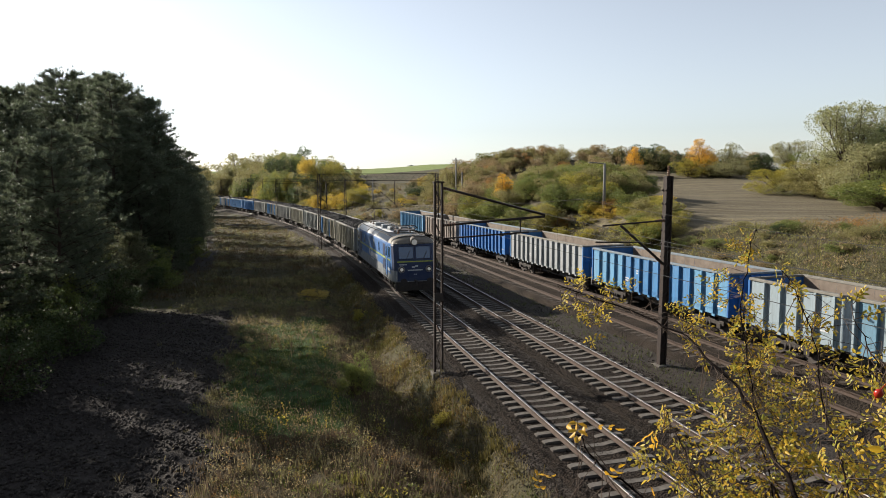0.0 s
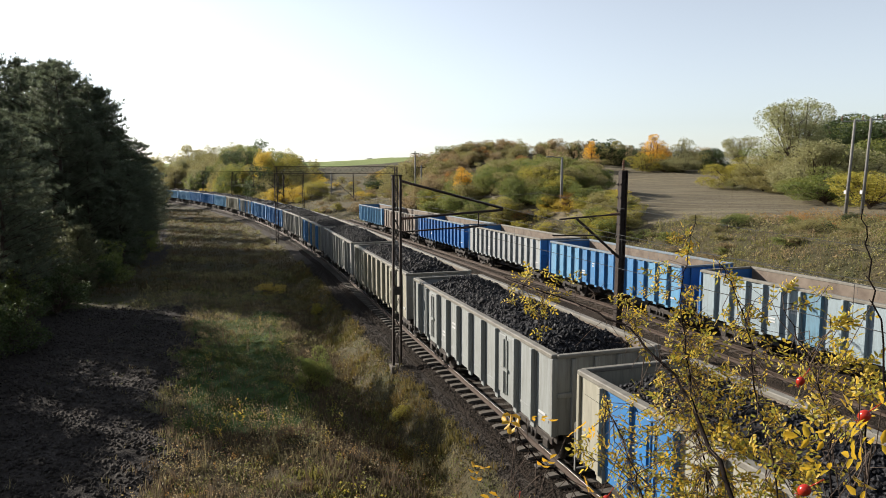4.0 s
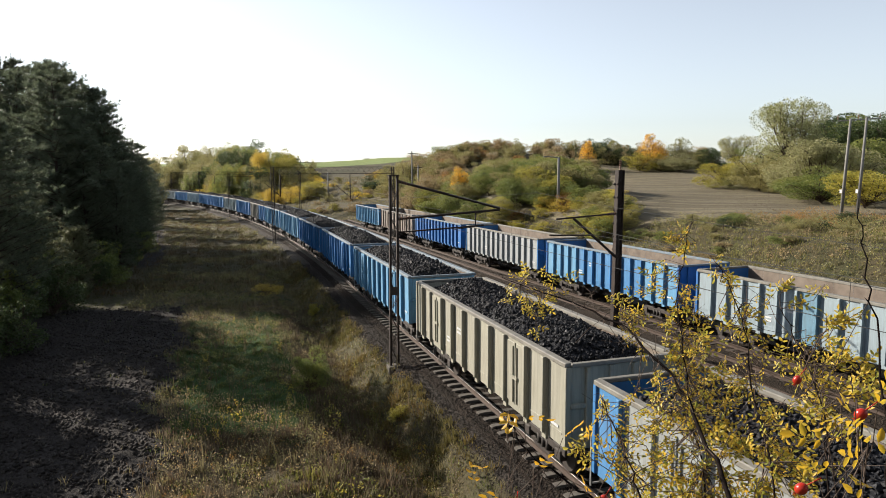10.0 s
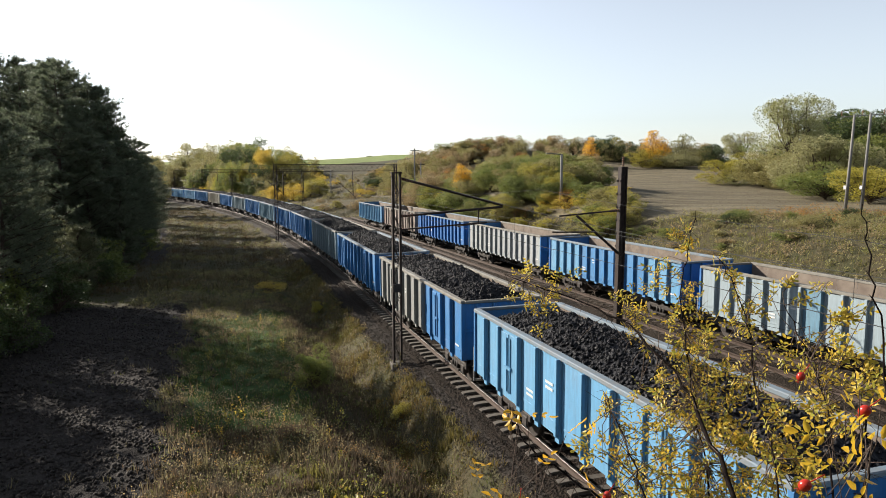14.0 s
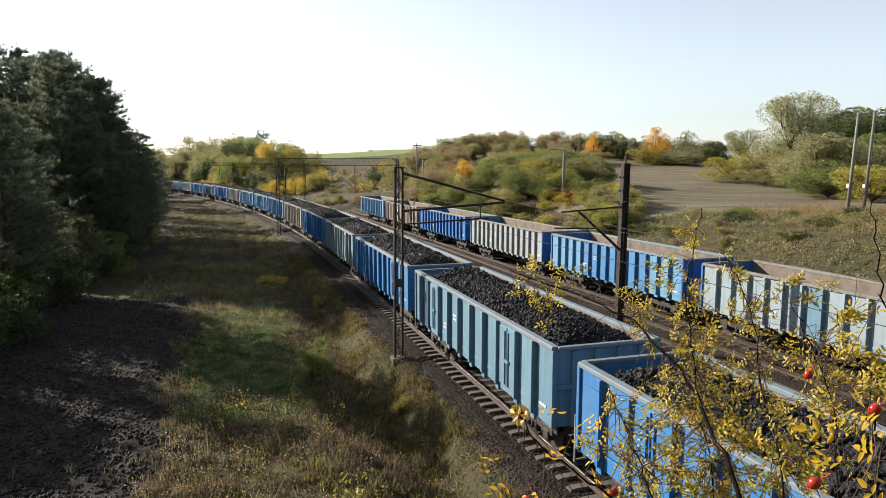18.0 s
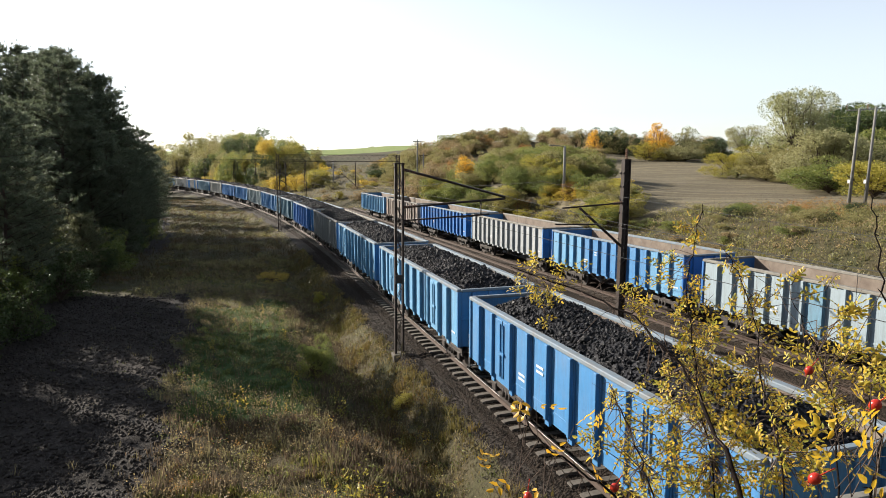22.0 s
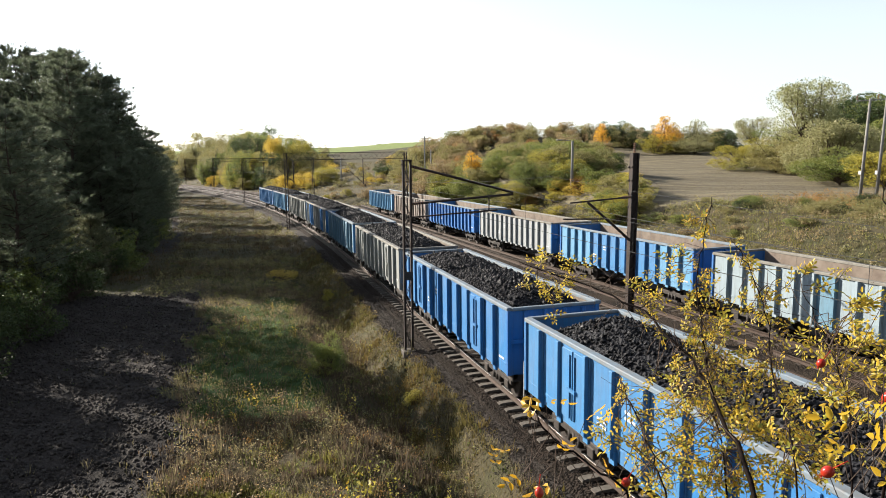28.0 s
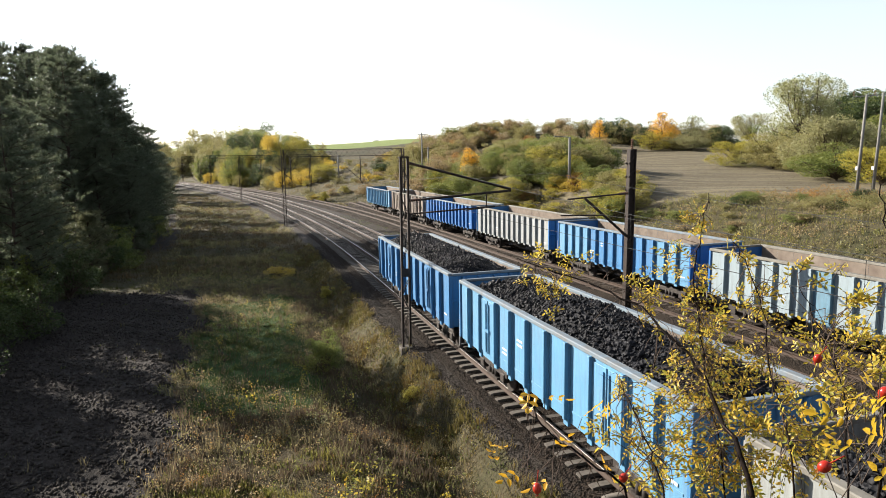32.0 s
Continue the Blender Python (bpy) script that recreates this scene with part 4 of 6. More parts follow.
    for s in (-1, 1):
        bm = fresh()
        for i in range(34):
            box(bm, s * 1.12 - 0.03, s * 1.12 + 0.03, -7.1 + i * 0.43, -7.1 + i * 0.43 + 0.12, 3.78, 3.83)
        tagged(part("roof_bolts", bm, LOCO_CAB, e), kind="stuff")
        box_y = fresh()
        box(box_y, s * 0.72 - 0.16, s * 0.72 + 0.16, -4.6, 4.6, 3.9, 3.925)
        part("roof_walkway", box_y, LOCO_ROOF, e)
    for y in (-2.4, 0.0, 2.4):
        bm = fresh()
        prof = [(1.475, 3.43), (1.405, 3.59), (1.225, 3.75), (0.905, 3.87)]
        for s in (-1, 1):
            for (x0, z0), (x1, z1) in zip(prof, prof[1:]):
                bar(bm, (s * x0, y, z0 + 0.01), (s * x1, y, z1 + 0.01), 0.05, 0.02)
        part("roof_seam", bm, LOCO_CAB, e)
    pantograph(e, -5.6, 4.42)
    pantograph(e, 5.6, 5.2)
    for y in (-4.6, 4.6):
        bm = fresh()
        for s in (-1, 1):
            box(bm, s * 1.12 - 0.08, s * 1.12 + 0.08, -2.6, 2.6, 0.55, 0.85, 0.04)
            for yy in (-1.75, 0, 1.75):
                box(bm, s * 1.15 - 0.12, s * 1.15 + 0.12, yy - 0.22, yy + 0.22, 0.45, 0.8, 0.03)
                for q in (-0.42, 0.42):
                    rod(bm, (s * 1.18, yy + q, 0.62), (s * 1.18, yy + q, 0.92), 0.09, n=8)
            bar(bm, (s * 1.25, -2.6, 0.4), (s * 1.25, 2.6, 0.4), 0.05)
        b = part("bogie", bm, DARK_STEEL, e, at=(0, y, 0))
        for yy in (-1.75, 0, 1.75):
            ws = fresh()
            for s in (-1, 1):
                rod(ws, (s * 0.69, 0, 0), (s * 0.83, 0, 0), 0.6, n=24)
                rod(ws, (s * 0.66, 0, 0), (s * 0.69, 0, 0), 0.625, n=24)
            rod(ws, (-0.8, 0, 0), (0.8, 0, 0), 0.1, n=8)
            part("wheelset", ws, WHEEL, b, at=(0, yy, 0.625))
    part("underfloor_box", box(fresh(), -1.3, 1.3, -1.6, 1.6, 0.45, 0.92, 0.05), DARK_STEEL, e)
    return e


ENGINE = engine()
TRAIN.append((ENGINE, 0.0))

# ---- overhead line ----
def wire(bm, pts, r=0.012):
    rings = [[bm.verts.new(p + Vector((r * math.cos(t), 0, r * math.sin(t)))) for t in (0.8, 2.4, 3.9, 5.5)] for p in pts]
    for a, b in zip(rings, rings[1:]):
        for i in range(4):
            bm.faces.new((a[i], a[(i + 1) % 4], b[(i + 1) % 4], b[i]))


def lattice(bm, a, b, width, depth, leg, lace, n, up=Vector((0, 0, 1))):
    """A square lattice beam from a to b: four chords and zigzag lacing."""
    a, b = Vector(a), Vector(b)
    d = (b - a).normalized()
    s = d.cross(up).normalized() if abs(d.z) < 0.9 else Vector((1, 0, 0))
    u = s.cross(d)
    cor = [s * width / 2 * i + u * depth / 2 * j for i, j in ((-1, -1), (1, -1), (1, 1), (-1, 1))]
    for c in cor:
        bar(bm, a + c, b + c, leg)
    for k in range(n):
        p, q = a.lerp(b, k / n), a.lerp(b, (k + 1) / n)
        for i in range(4):
            c0, c1 = cor[i], cor[(i + 1) % 4]
            if k % 2:
                c0, c1 = c1, c0
            bar(bm, p + c0, q + c1, lace)
    return bm


def insulator_mesh(bm, a, b, n=5):
    a, b = Vector(a), Vector(b)
    for i in range(n):
        rod(bm, a.lerp(b, i / n), a.lerp(b, (i + 0.7) / n), 0.07, 0.04, n=8)
    return bm


def foot(parent, x, y, w=0.7):
    w = w * 0.7
    z = float(ground_height(x, y))
    part("footing", box(fresh(), x - w / 2, x + w / 2, y - w / 2, y + w / 2, z - 0.6, z + 0.05, 0.03), SLEEPER, parent, "concrete footing")


# lattice mast beside the near track
mast = empty("catenary_mast", label="rusty brown lattice mast with bracket arms", category="catenary mast", group="catenary masts")
for dx in (-0.16, 0.16):
    part("leg", bar(fresh(), (6.5 + dx, 26.7, -1.9), (6.58 + dx * 0.95, 26.7, 7.5), 0.085, 0.13), MAST_STEEL, mast)
for i in range(11):
    z0, z1 = -0.3 + i * 0.7, 0.4 + i * 0.7
    for y in (26.62, 26.78):
        a, b = (6.36, 6.68) if i % 2 else (6.68, 6.36)
        part("lacing_bar", bar(fresh(), (a, y, z0), (b, y, z1), 0.022), MAST_STEEL, mast)
part("sign_box", box(fresh(), 6.34, 6.7, 26.56, 26.6, 2.6, 2.95, 0.01), DARK_STEEL, mast)
part("cap_plate", box(fresh(), 6.36, 6.78, 26.55, 26.85, 7.5, 7.56), MAST_STEEL, mast)
part("stay_tube", rod(fresh(), (6.74, 26.7, 7.3), (11.1, 26.3, 6.12), 0.055, n=8), MAST_STEEL, mast)
part("cantilever_tube", rod(fresh(), (6.74, 26.7, 5.75), (11.1, 26.3, 6.05), 0.05, n=8), MAST_STEEL, mast)
part("registration_tube", rod(fresh(), (6.74, 26.7, 5.2), (10.3, 26.1, 5.42), 0.035, n=8), MAST_STEEL, mast)
part("steady_arm", rod(fresh(), (10.3, 26.1, 5.42), (9.0, 26.1, 5.3), 0.02, n=6), MAST_STEEL, mast)
part("insulator", insulator_mesh(fresh(), (6.78, 26.7, 7.28), (7.3, 26.65, 7.14)), INSULATOR, mast)
part("insulator", insulator_mesh(fresh(), (6.78, 26.7, 5.75), (7.3, 26.65, 5.79)), INSULATOR, mast)
part("dropper_post", rod(fresh(), (10.0, 26.3, 5.98), (10.0, 26.3, 5.42), 0.025, n=6), MAST_STEEL, mast)
foot(mast, 6.5, 26.7, 0.8)

# heavy mast between the tracks
mast = empty("catenary_mast", label="rusty brown steel mast with a bracket arm", category="catenary mast", group="catenary masts")
bm = fresh()
for dx, w, d in ((-0.13, 0.05, 0.26), (0.13, 0.05, 0.26), (0.0, 0.22, 0.1)):
    bar(bm, (16.0 + dx, 25.0, -0.6), (16.12 + dx, 25.0, 7.7), w, d)
part("post", bm, MAST_STEEL, mast)
for i in range(14):
    z = -0.2 + i * 0.56
    part("lacing_bar", bar(fresh(), (15.9, 24.88, z), (16.18, 24.88, z + 0.3), 0.05), MAST_STEEL, mast)
    part("lacing_bar", bar(fresh(), (15.9, 25.12, z), (16.18, 25.12, z + 0.3), 0.05), MAST_STEEL, mast)
part("strut_tube", rod(fresh(), (16.0, 24.95, 3.95), (13.55, 24.3, 5.72), 0.055, n=8), MAST_STEEL, mast)
part("cantilever_tube", rod(fresh(), (16.0, 24.95, 5.85), (12.7, 24.2, 5.74), 0.035, n=8), MAST_STEEL, mast)
part("registration_tube", rod(fresh(), (14.5, 24.55, 5.0), (12.4, 24.2, 5.1), 0.03, n=8), MAST_STEEL, mast)
part("insulator", insulator_mesh(fresh(), (15.9, 24.95, 5.85), (15.4, 24.85, 5.83)), INSULATOR, mast)
part("insulator", insulator_mesh(fresh(), (15.9, 24.95, 4.02), (15.5, 24.85, 4.3)), INSULATOR, mast)
part("top_insulator", insulator_mesh(fresh(), (16.12, 25.0, 7.72), (16.12, 25.0, 8.15)), INSULATOR, mast)
foot(mast, 16.0, 25.0, 0.9)


def gantry(left, right, top, drops, label):
    g = empty("catenary_gantry", label=label, category="catenary gantry", group="catenary gantries")
    for x, y in (left, right):
        m = fresh()
        lattice(m, (x, y, float(ground_height(x, y)) - 0.3), (x, y, top), 0.3, 0.3, 0.07, 0.03, 14)
        part("mast", m, MAST_STEEL, g)
        foot(g, x, y, 0.8)
    m = fresh()
    lattice(m, (left[0], left[1], top - 0.42), (right[0], right[1], top - 0.42), 0.35, 0.8, 0.06, 0.035, 22)
    part("beam", m, MAST_STEEL, g, "riveted lattice beam")
    for k, low in drops:
        x, y = left[0] + (right[0] - left[0]) * k, left[1] + (right[1] - left[1]) * k
        part("drop_tube", rod(fresh(), (x, y, top - 0.8), (x, y, low), 0.06, n=8), MAST_STEEL, g)
        part("strut_tube", rod(fresh(), (x, y, low + 0.15), (x - 1.8, y - 0.2, low + 1.7), 0.04, n=6), MAST_STEEL, g)
        part("insulator", insulator_mesh(fresh(), (x - 0.1, y, low + 0.25), (x - 0.5, y, low + 0.6)), INSULATOR, g)
    return g


gantry((5.3, 79.9), (19.8, 80.8), 8.42, ((0.63, 4.6), (0.06, 4.9)), "rusty lattice gantry spanning the tracks")
gantry((0.8, 132.0), (13.6, 129.3), 8.0, ((0.3, 5.0), (0.65, 5.0)), "rusty lattice gantry over the curve")
gantry((-6.3, 190.0), (6.6, 186.0), 8.3, ((0.3, 5.0), (0.65, 5.0)), "rusty lattice gantry over the curve")
gantry((-17.0, 243.0), (-4.5, 238.0), 8.3, ((0.3, 5.0),), "rusty lattice gantry over the curve")


def line_point(s, x, z):
    p, _ = on_line(s, x)
    return Vector((p.x, p.y, z))


SPANS = [-30, 26.3, 80, 131, 188, 241, 300]
for x in (X_NEAR, X_MID):
    w = empty("overhead_wire", label="thin overhead contact wire with droppers", category="overhead wire", group="overhead wires")
    for s0, s1 in zip(SPANS, SPANS[1:]):
        n = 9
        mess = [line_point(s0 + (s1 - s0) * i / n, x, 6.75 - 0.9 * (1 - (2 * i / n - 1) ** 2)) for i in range(n + 1)]
        con = [line_point(s0 + (s1 - s0) * i / n, x, 5.32) for i in range(n + 1)]
        m = fresh()
        wire(m, mess, 0.007)
        part("messenger_wire", m, WIRE, w)
        m = fresh()
        wire(m, con, 0.008)
        part("contact_wire", m, WIRE, w)
        m = fresh()
        for a, b in zip(mess[1:-1], con[1:-1]):
            rod(m, a, b, 0.004, n=4, caps=False)
        tagged(part("droppers", m, WIRE, w), kind="stuff")


def pole(name, label, x, y, top, r=0.13, mat=GALV, category="pole"):
    p = empty(name, label=label, category=category)
    z = float(ground_height(x, y))
    part("post", rod(fresh(), (x, y, z - 0.3), (x, y, top), r, r * 0.72, n=12), mat, p)
    return p


lamp = pole("lamp_post", "tall grey concrete lamp post beside the siding", 33.6, 63.7, 9.2, 0.17, category="lamp post")
part("arm", rod(fresh(), (33.6, 63.7, 9.15), (32.3, 63.9, 9.3), 0.05, n=8), GALV, lamp)
part("lamp_head", box(fresh(), 31.9, 32.5, 63.75, 64.05, 9.2, 9.34, 0.04), GALV, lamp)
for x, y, top in ((30.2, 105.8, 8.9), (29.5, 107.0, 11.2), (20.5, 140.0, 8.0)):
    p = pole("line_pole", "grey wooden line pole", x, y, top, 0.14)
    part("cross_arm", bar(fresh(), (x - 0.7, y, top - 0.35), (x + 0.7, y, top - 0.35), 0.1), MAST_STEEL, p)
hp = empty("double_pole", label="grey twin concrete power pole with a cross beam", category="power pole")
for x, y, t in ((49.6, 43.0, 11.9), (50.35, 42.15, 12.0)):
    z = float(ground_height(x, y))
    part("post", rod(fresh(), (x - 0.75, y - 0.3, z - 0.3), (x, y, t), 0.135, 0.095, n=12), GALV, hp)
    part("warning_plate", box(fresh(), x - 0.84, x - 0.81, y - 0.32, y - 0.1, z + 1.7, z + 2.0), WHITE_MARK, hp)
part("cross_beam", bar(fresh(), (49.0, 43.7, 11.75), (50.95, 41.45, 11.85), 0.09), GALV, hp)
for k in (0.0, 0.5, 1.0):
    x, y = 49.0 + 1.95 * k, 43.7 - 2.25 * k
    part("insulator", insulator_mesh(fresh(), (x, y, 11.85), (x, y, 12.25)), INSULATOR, hp)

# ---- plants ----
LEAF = {
    "green": leaf("green_leaves", (0.113, 0.152, 0.0399), (0.213, 0.232, 0.0598), (0.293, 0.251, 0.0531)),
    "olive": leaf("olive_leaves", (0.208, 0.198, 0.0751), (0.348, 0.292, 0.113), (0.168, 0.179, 0.0658)),
    "yellow": leaf("yellow_leaves", (0.52, 0.34, 0.04), (0.56, 0.45, 0.08), (0.33, 0.28, 0.06)),
    "lime": leaf("yellow_green_leaves", (0.30, 0.27, 0.045), (0.42, 0.35, 0.06), (0.19, 0.20, 0.05)),
    "orange": leaf("orange_leaves", (0.66, 0.31, 0.03), (0.68, 0.45, 0.05)),
    "brown": leaf("brown_twiggy_leaves", (0.244, 0.189, 0.0998), (0.377, 0.265, 0.133), (0.199, 0.199, 0.0889)),
    "silver": leaf("silver_green_leaves", (0.23, 0.225, 0.105), (0.35, 0.325, 0.155), (0.17, 0.18, 0.07)),
    "ash": leaf("ash_leaves", (0.261, 0.27, 0.113), (0.401, 0.383, 0.183), (0.209, 0.226, 0.087)),
    "dark": leaf("dark_green_leaves", (0.0348, 0.0586, 0.0174), (0.0702, 0.0876, 0.0296)),
    "rust": leaf("russet_leaves", (0.30, 0.145, 0.05), (0.42, 0.235, 0.075), (0.2, 0.16, 0.05)),
}


def unit_vectors(r, n):
    v = r.normal(size=(n, 3))
    return v / np.linalg.norm(v, axis=1)[:, None]


def leaf_quads(centres, size, r, droop=0.0):
    """Small bent leaves at centres: two triangles folded along the middle."""
    n = len(centres)
    a = unit_vectors(r, n)
    a[:, 2] -= droop
    a /= np.linalg.norm(a, axis=1)[:, None]
    b = np.cross(a, unit_vectors(r, n))
    b /= np.maximum(np.linalg.norm(b, axis=1), 1e-6)[:, None]
    c = np.cross(a, b)
    s = (size * r.uniform(0.6, 1.3, n))[:, None]
    v = np.stack([centres - a * s, centres + b * s * 0.55 + c * s * 0.15, centres + a * s, centres - b * s * 0.55 + c * s * 0.15], 1)
    i = np.arange(n)[:, None] * 4
    return v.reshape(-1, 3), i + np.array([[0, 1, 2, 3]])


def limb(bm, a, b, r0, r1, r, bend=0.12, n=4, sides=6):
    """A bent tapering limb; gives back its points."""
    a, b = Vector(a), Vector(b)
    side = Vector(unit_vectors(r, 1)[0]) * (b - a).length * bend
    pts = [a.lerp(b, i / n) + side * math.sin(math.pi * i / n) for i in range(n + 1)]
    for i in range(n):
        rod(bm, pts[i], pts[i + 1], r0 + (r1 - r0) * i / n, r0 + (r1 - r0) * (i + 1) / n, sides, caps=False)
    return pts


def crown_meshes(seed, lobes, leaves, size, shape="bush", gap=0.25):
    """Branches and leaves of a broad-leaved plant of height 1 and width about 1."""
    r = np.random.RandomState(seed)
    bm = fresh()
    cs, rs = [], []
    if shape == "bush":
        for i in range(lobes):
            a, d = r.uniform(0, 6.28), 0.40 * math.sqrt(r.uniform(0, 1))
            h = r.uniform(0.10, 0.86) * (1 - 0.8 * d * d * 4 * 0.3)
            cs.append((d * math.cos(a), d * math.sin(a), h))
            rs.append(r.uniform(0.08, 0.19))
    elif shape == "tree":
        for i in range(lobes):
            a, d = r.uniform(0, 6.28), 0.36 * math.sqrt(r.uniform(0, 1))
            cs.append((d * math.cos(a), d * math.sin(a), r.uniform(0.40, 0.90) - 0.30 * d))
            rs.append(r.uniform(0.07, 0.16))
    else:  # narrow
        for i in range(lobes):
            h = r.uniform(0.12, 0.93)
            w = 0.25 * math.sin(min(1.0, h * 0.88 + 0.13) * math.pi) + 0.03
            a = r.uniform(0, 6.28)
            cs.append((w * 0.6 * math.cos(a), w * 0.6 * math.sin(a), h))
            rs.append(0.06 + w * 0.4)
    base = [0.0, 0.0, 0.0]
    top = 0.3 if shape == "tree" else 0.12
    limb(bm, (0, 0, -0.04), (r.normal(0, 0.02), r.normal(0, 0.02), top + 0.1), 0.028 if shape == "tree" else 0.014, 0.016, r)
    for c in cs:
        limb(bm, (0, 0, top * r.uniform(0.3, 1.1)), c, 0.011, 0.003, r, 0.1, 3, 5)
        for _ in range(3):
            e = np.array(c) + unit_vectors(r, 1)[0] * 0.09
            rod(bm, c, e, 0.003, 0.001, 4, caps=False)
    branches = as_mesh("branchwork", bm)
    pts = []
    weight = np.array(rs) ** 2
    for c, k, w in zip(cs, rs, weight / weight.sum()):
        n = int(leaves * w)
        d = unit_vectors(r, n)
        p = np.array(c) + d * (k * r.uniform(0.55, 1.08, n) ** 0.7)[:, None] * np.array([1.05, 1.05, 0.85])
        lump = np.sin(p[:, 0] * 47 + seed) + np.sin(p[:, 1] * 43 + 2 * seed) + np.sin(p[:, 2] * 51 + 3)
        pts.append(p[lump > -1.6 + gap * 2.2 - 0.4])
    pts = np.concatenate(pts)
    pts = pts[pts[:, 2] > 0.015]
    v, f = leaf_quads(pts, size, r, 0.25)
    return branches, raw_mesh("crown", v, f, [None])


BUSHES = [crown_meshes(10 + i, 26, 6500, 0.0155, "bush") for i in range(5)]
THICK_BUSHES = [crown_meshes(90 + i, 36, 15000, 0.0125, "bush", 0.0) for i in range(4)]
TREES = [crown_meshes(30 + i, 40, 18000, 0.0085, "tree", 0.1) for i in range(3)]
POPLARS = [crown_meshes(50 + i, 20, 3600, 0.016, "narrow") for i in range(2)]


def plant(kind, name, label, colour, x, y, height, width, group="", seed=0, dz=0.0, category=""):
    branches, crown = kind[seed % len(kind)]
    z = float(ground_height(x, y)) + dz
    m = Matrix.Translation((x, y, z)) @ pose(0, 0, 0, 0, 0, seed * 77 % 360) @ Matrix.Diagonal((width, width, height, 1))
    t = empty(name, m, label=label, category=category or name.split("_")[-1], group=group)
    tagged(part("branchwork", branches, TWIG, t), kind="stuff")
    tagged(part("crown", crown, LEAF[colour], t), kind="stuff")
    return t


def pine_meshes(seed, height, spread, bare, lift=0.2, gap=0.47, brush=0.21):
    """Trunk, boughs and needles of a Scots pine: whorls of boughs that end in flat sprays of brush-like shoots."""
    r = np.random.RandomState(seed)
    tb, bb = fresh(), fresh()
    pts = [Vector((0.12 * math.sin(i * 1.3 + seed), 0.12 * math.cos(i * 1.7 + seed), height * i / 8 - 0.3 * (i == 0))) for i in range(9)]
    for i in range(8):
        rod(tb, pts[i], pts[i + 1], 0.19 * (1 - i / 8.6), 0.19 * (1 - (i + 1) / 8.6), 9, caps=False)
    shoots = []
    z = bare
    while z < height - 0.25:
        k = (z - bare) / (height - bare)
        reach = spread * (1 - k) ** 0.42 * (0.6 + 0.4 * min(1, k * 3)) * (0.85 + 0.25 * math.sin(z * 1.9 + seed)) + 0.25
        first = r.uniform(0, 6.28)
        for q in range(r.randint(4, 7)):
            a = first + q * 1.25 + r.uniform(-0.3, 0.3)
            L = reach * r.uniform(0.55, 1.15)
            out = Vector((math.cos(a), math.sin(a), 0))
            side = Vector((-math.sin(a), math.cos(a), 0))
            tip = Vector((0, 0, z)) + out * L + Vector((0, 0, L * r.uniform(lift - 0.22, lift + 0.4)))
            p = limb(bb, (0, 0, z), tip, 0.045 * (1 - k) + 0.012, 0.01, r, 0.07, 5, 5)
            for j in (2, 3, 4, 5):
                for _ in range(4):
                    w = side * r.uniform(-1, 1) + out * r.uniform(0.2, 1.0) + Vector((0, 0, r.uniform(-0.05, 0.65)))
                    b = p[j].lerp(p[j - 1], r.uniform(0, 1))
                    e = b + w.normalized() * r.uniform(0.25, 0.6) * min(1.2, 0.45 + L * 0.22)
                    rod(bb, b, e, 0.009, 0.004, 3, caps=False)
                    shoots.append((b.lerp(e, 0.35), e))
                    for _ in range(2):
                        e2 = b.lerp(e, 0.6) + (w.normalized() + Vector(unit_vectors(r, 1)[0]) * 0.8 + Vector((0, 0, 0.35))) * r.uniform(0.12, 0.26)
                        shoots.append((b.lerp(e, 0.6), e2))
        z += gap * r.uniform(0.75, 1.25)
    for _ in range(8):
        t = Vector((r.normal(0, 0.14), r.normal(0, 0.14), height - r.uniform(0.1, 0.5)))
        shoots.append((t, t + Vector((r.normal(0, 0.08), r.normal(0, 0.08), 0.45))))
    A, B = np.array([s[0][:] for s in shoots]), np.array([s[1][:] for s in shoots])
    n = 13
    A, B = np.repeat(A, n, 0), np.repeat(B, n, 0)
    u = r.uniform(0.0, 1.05, len(A))[:, None]
    axis = (B - A) / np.maximum(np.linalg.norm(B - A, axis=1), 1e-6)[:, None]
    c = A + (B - A) * u
    d = axis * 0.75 + unit_vectors(r, len(c)) * 0.8
    d /= np.maximum(np.linalg.norm(d, axis=1), 1e-6)[:, None]
    s = np.cross(d, unit_vectors(r, len(c)))
    s /= np.maximum(np.linalg.norm(s, axis=1), 1e-6)[:, None]
    ln = brush * r.uniform(0.6, 1.25, len(c))[:, None]
    v = np.stack([c - s * 0.016, c + s * 0.016, c + d * ln], 1).reshape(-1, 3)
    f = np.arange(len(v)).reshape(-1, 3)
    return as_mesh("trunk", tb), as_mesh("branchwork", bb), raw_mesh("needles", v, f, [None])


PINES = [pine_meshes(3, 14.0, 4.5, 1.0), pine_meshes(8, 7.0, 2.5, 0.3, 0.42, 0.36, 0.17), pine_meshes(21, 15.0, 4.8, 1.2), pine_meshes(33, 14.5, 4.2, 0.8, 0.12)]
PINE_TALL = (14.0, 7.0, 15.0, 14.5)


def pine(x, y, kind, height, turn):
    trunk, boughs, needles = PINES[kind]
    m = Matrix.Translation((x, y, float(ground_height(x, y)))) @ pose(0, 0, 0, 0, 0, turn) @ Matrix.Scale(height / PINE_TALL[kind], 4)
    label = "grey-green young pine paled as if lit, at the wood's edge" if kind == 1 else "dark green Scots pine at the wood's edge"
    t = empty("pine_tree", m, label=label, category="tree", group="pines of the wood")
    part("trunk", trunk, BARK, t)
    tagged(part("branchwork", boughs, BARK, t), kind="stuff")
    tagged(part("needles", needles, YOUNG_PINE if kind == 1 else PINE, t), kind="stuff")


rnd = random.Random(11)
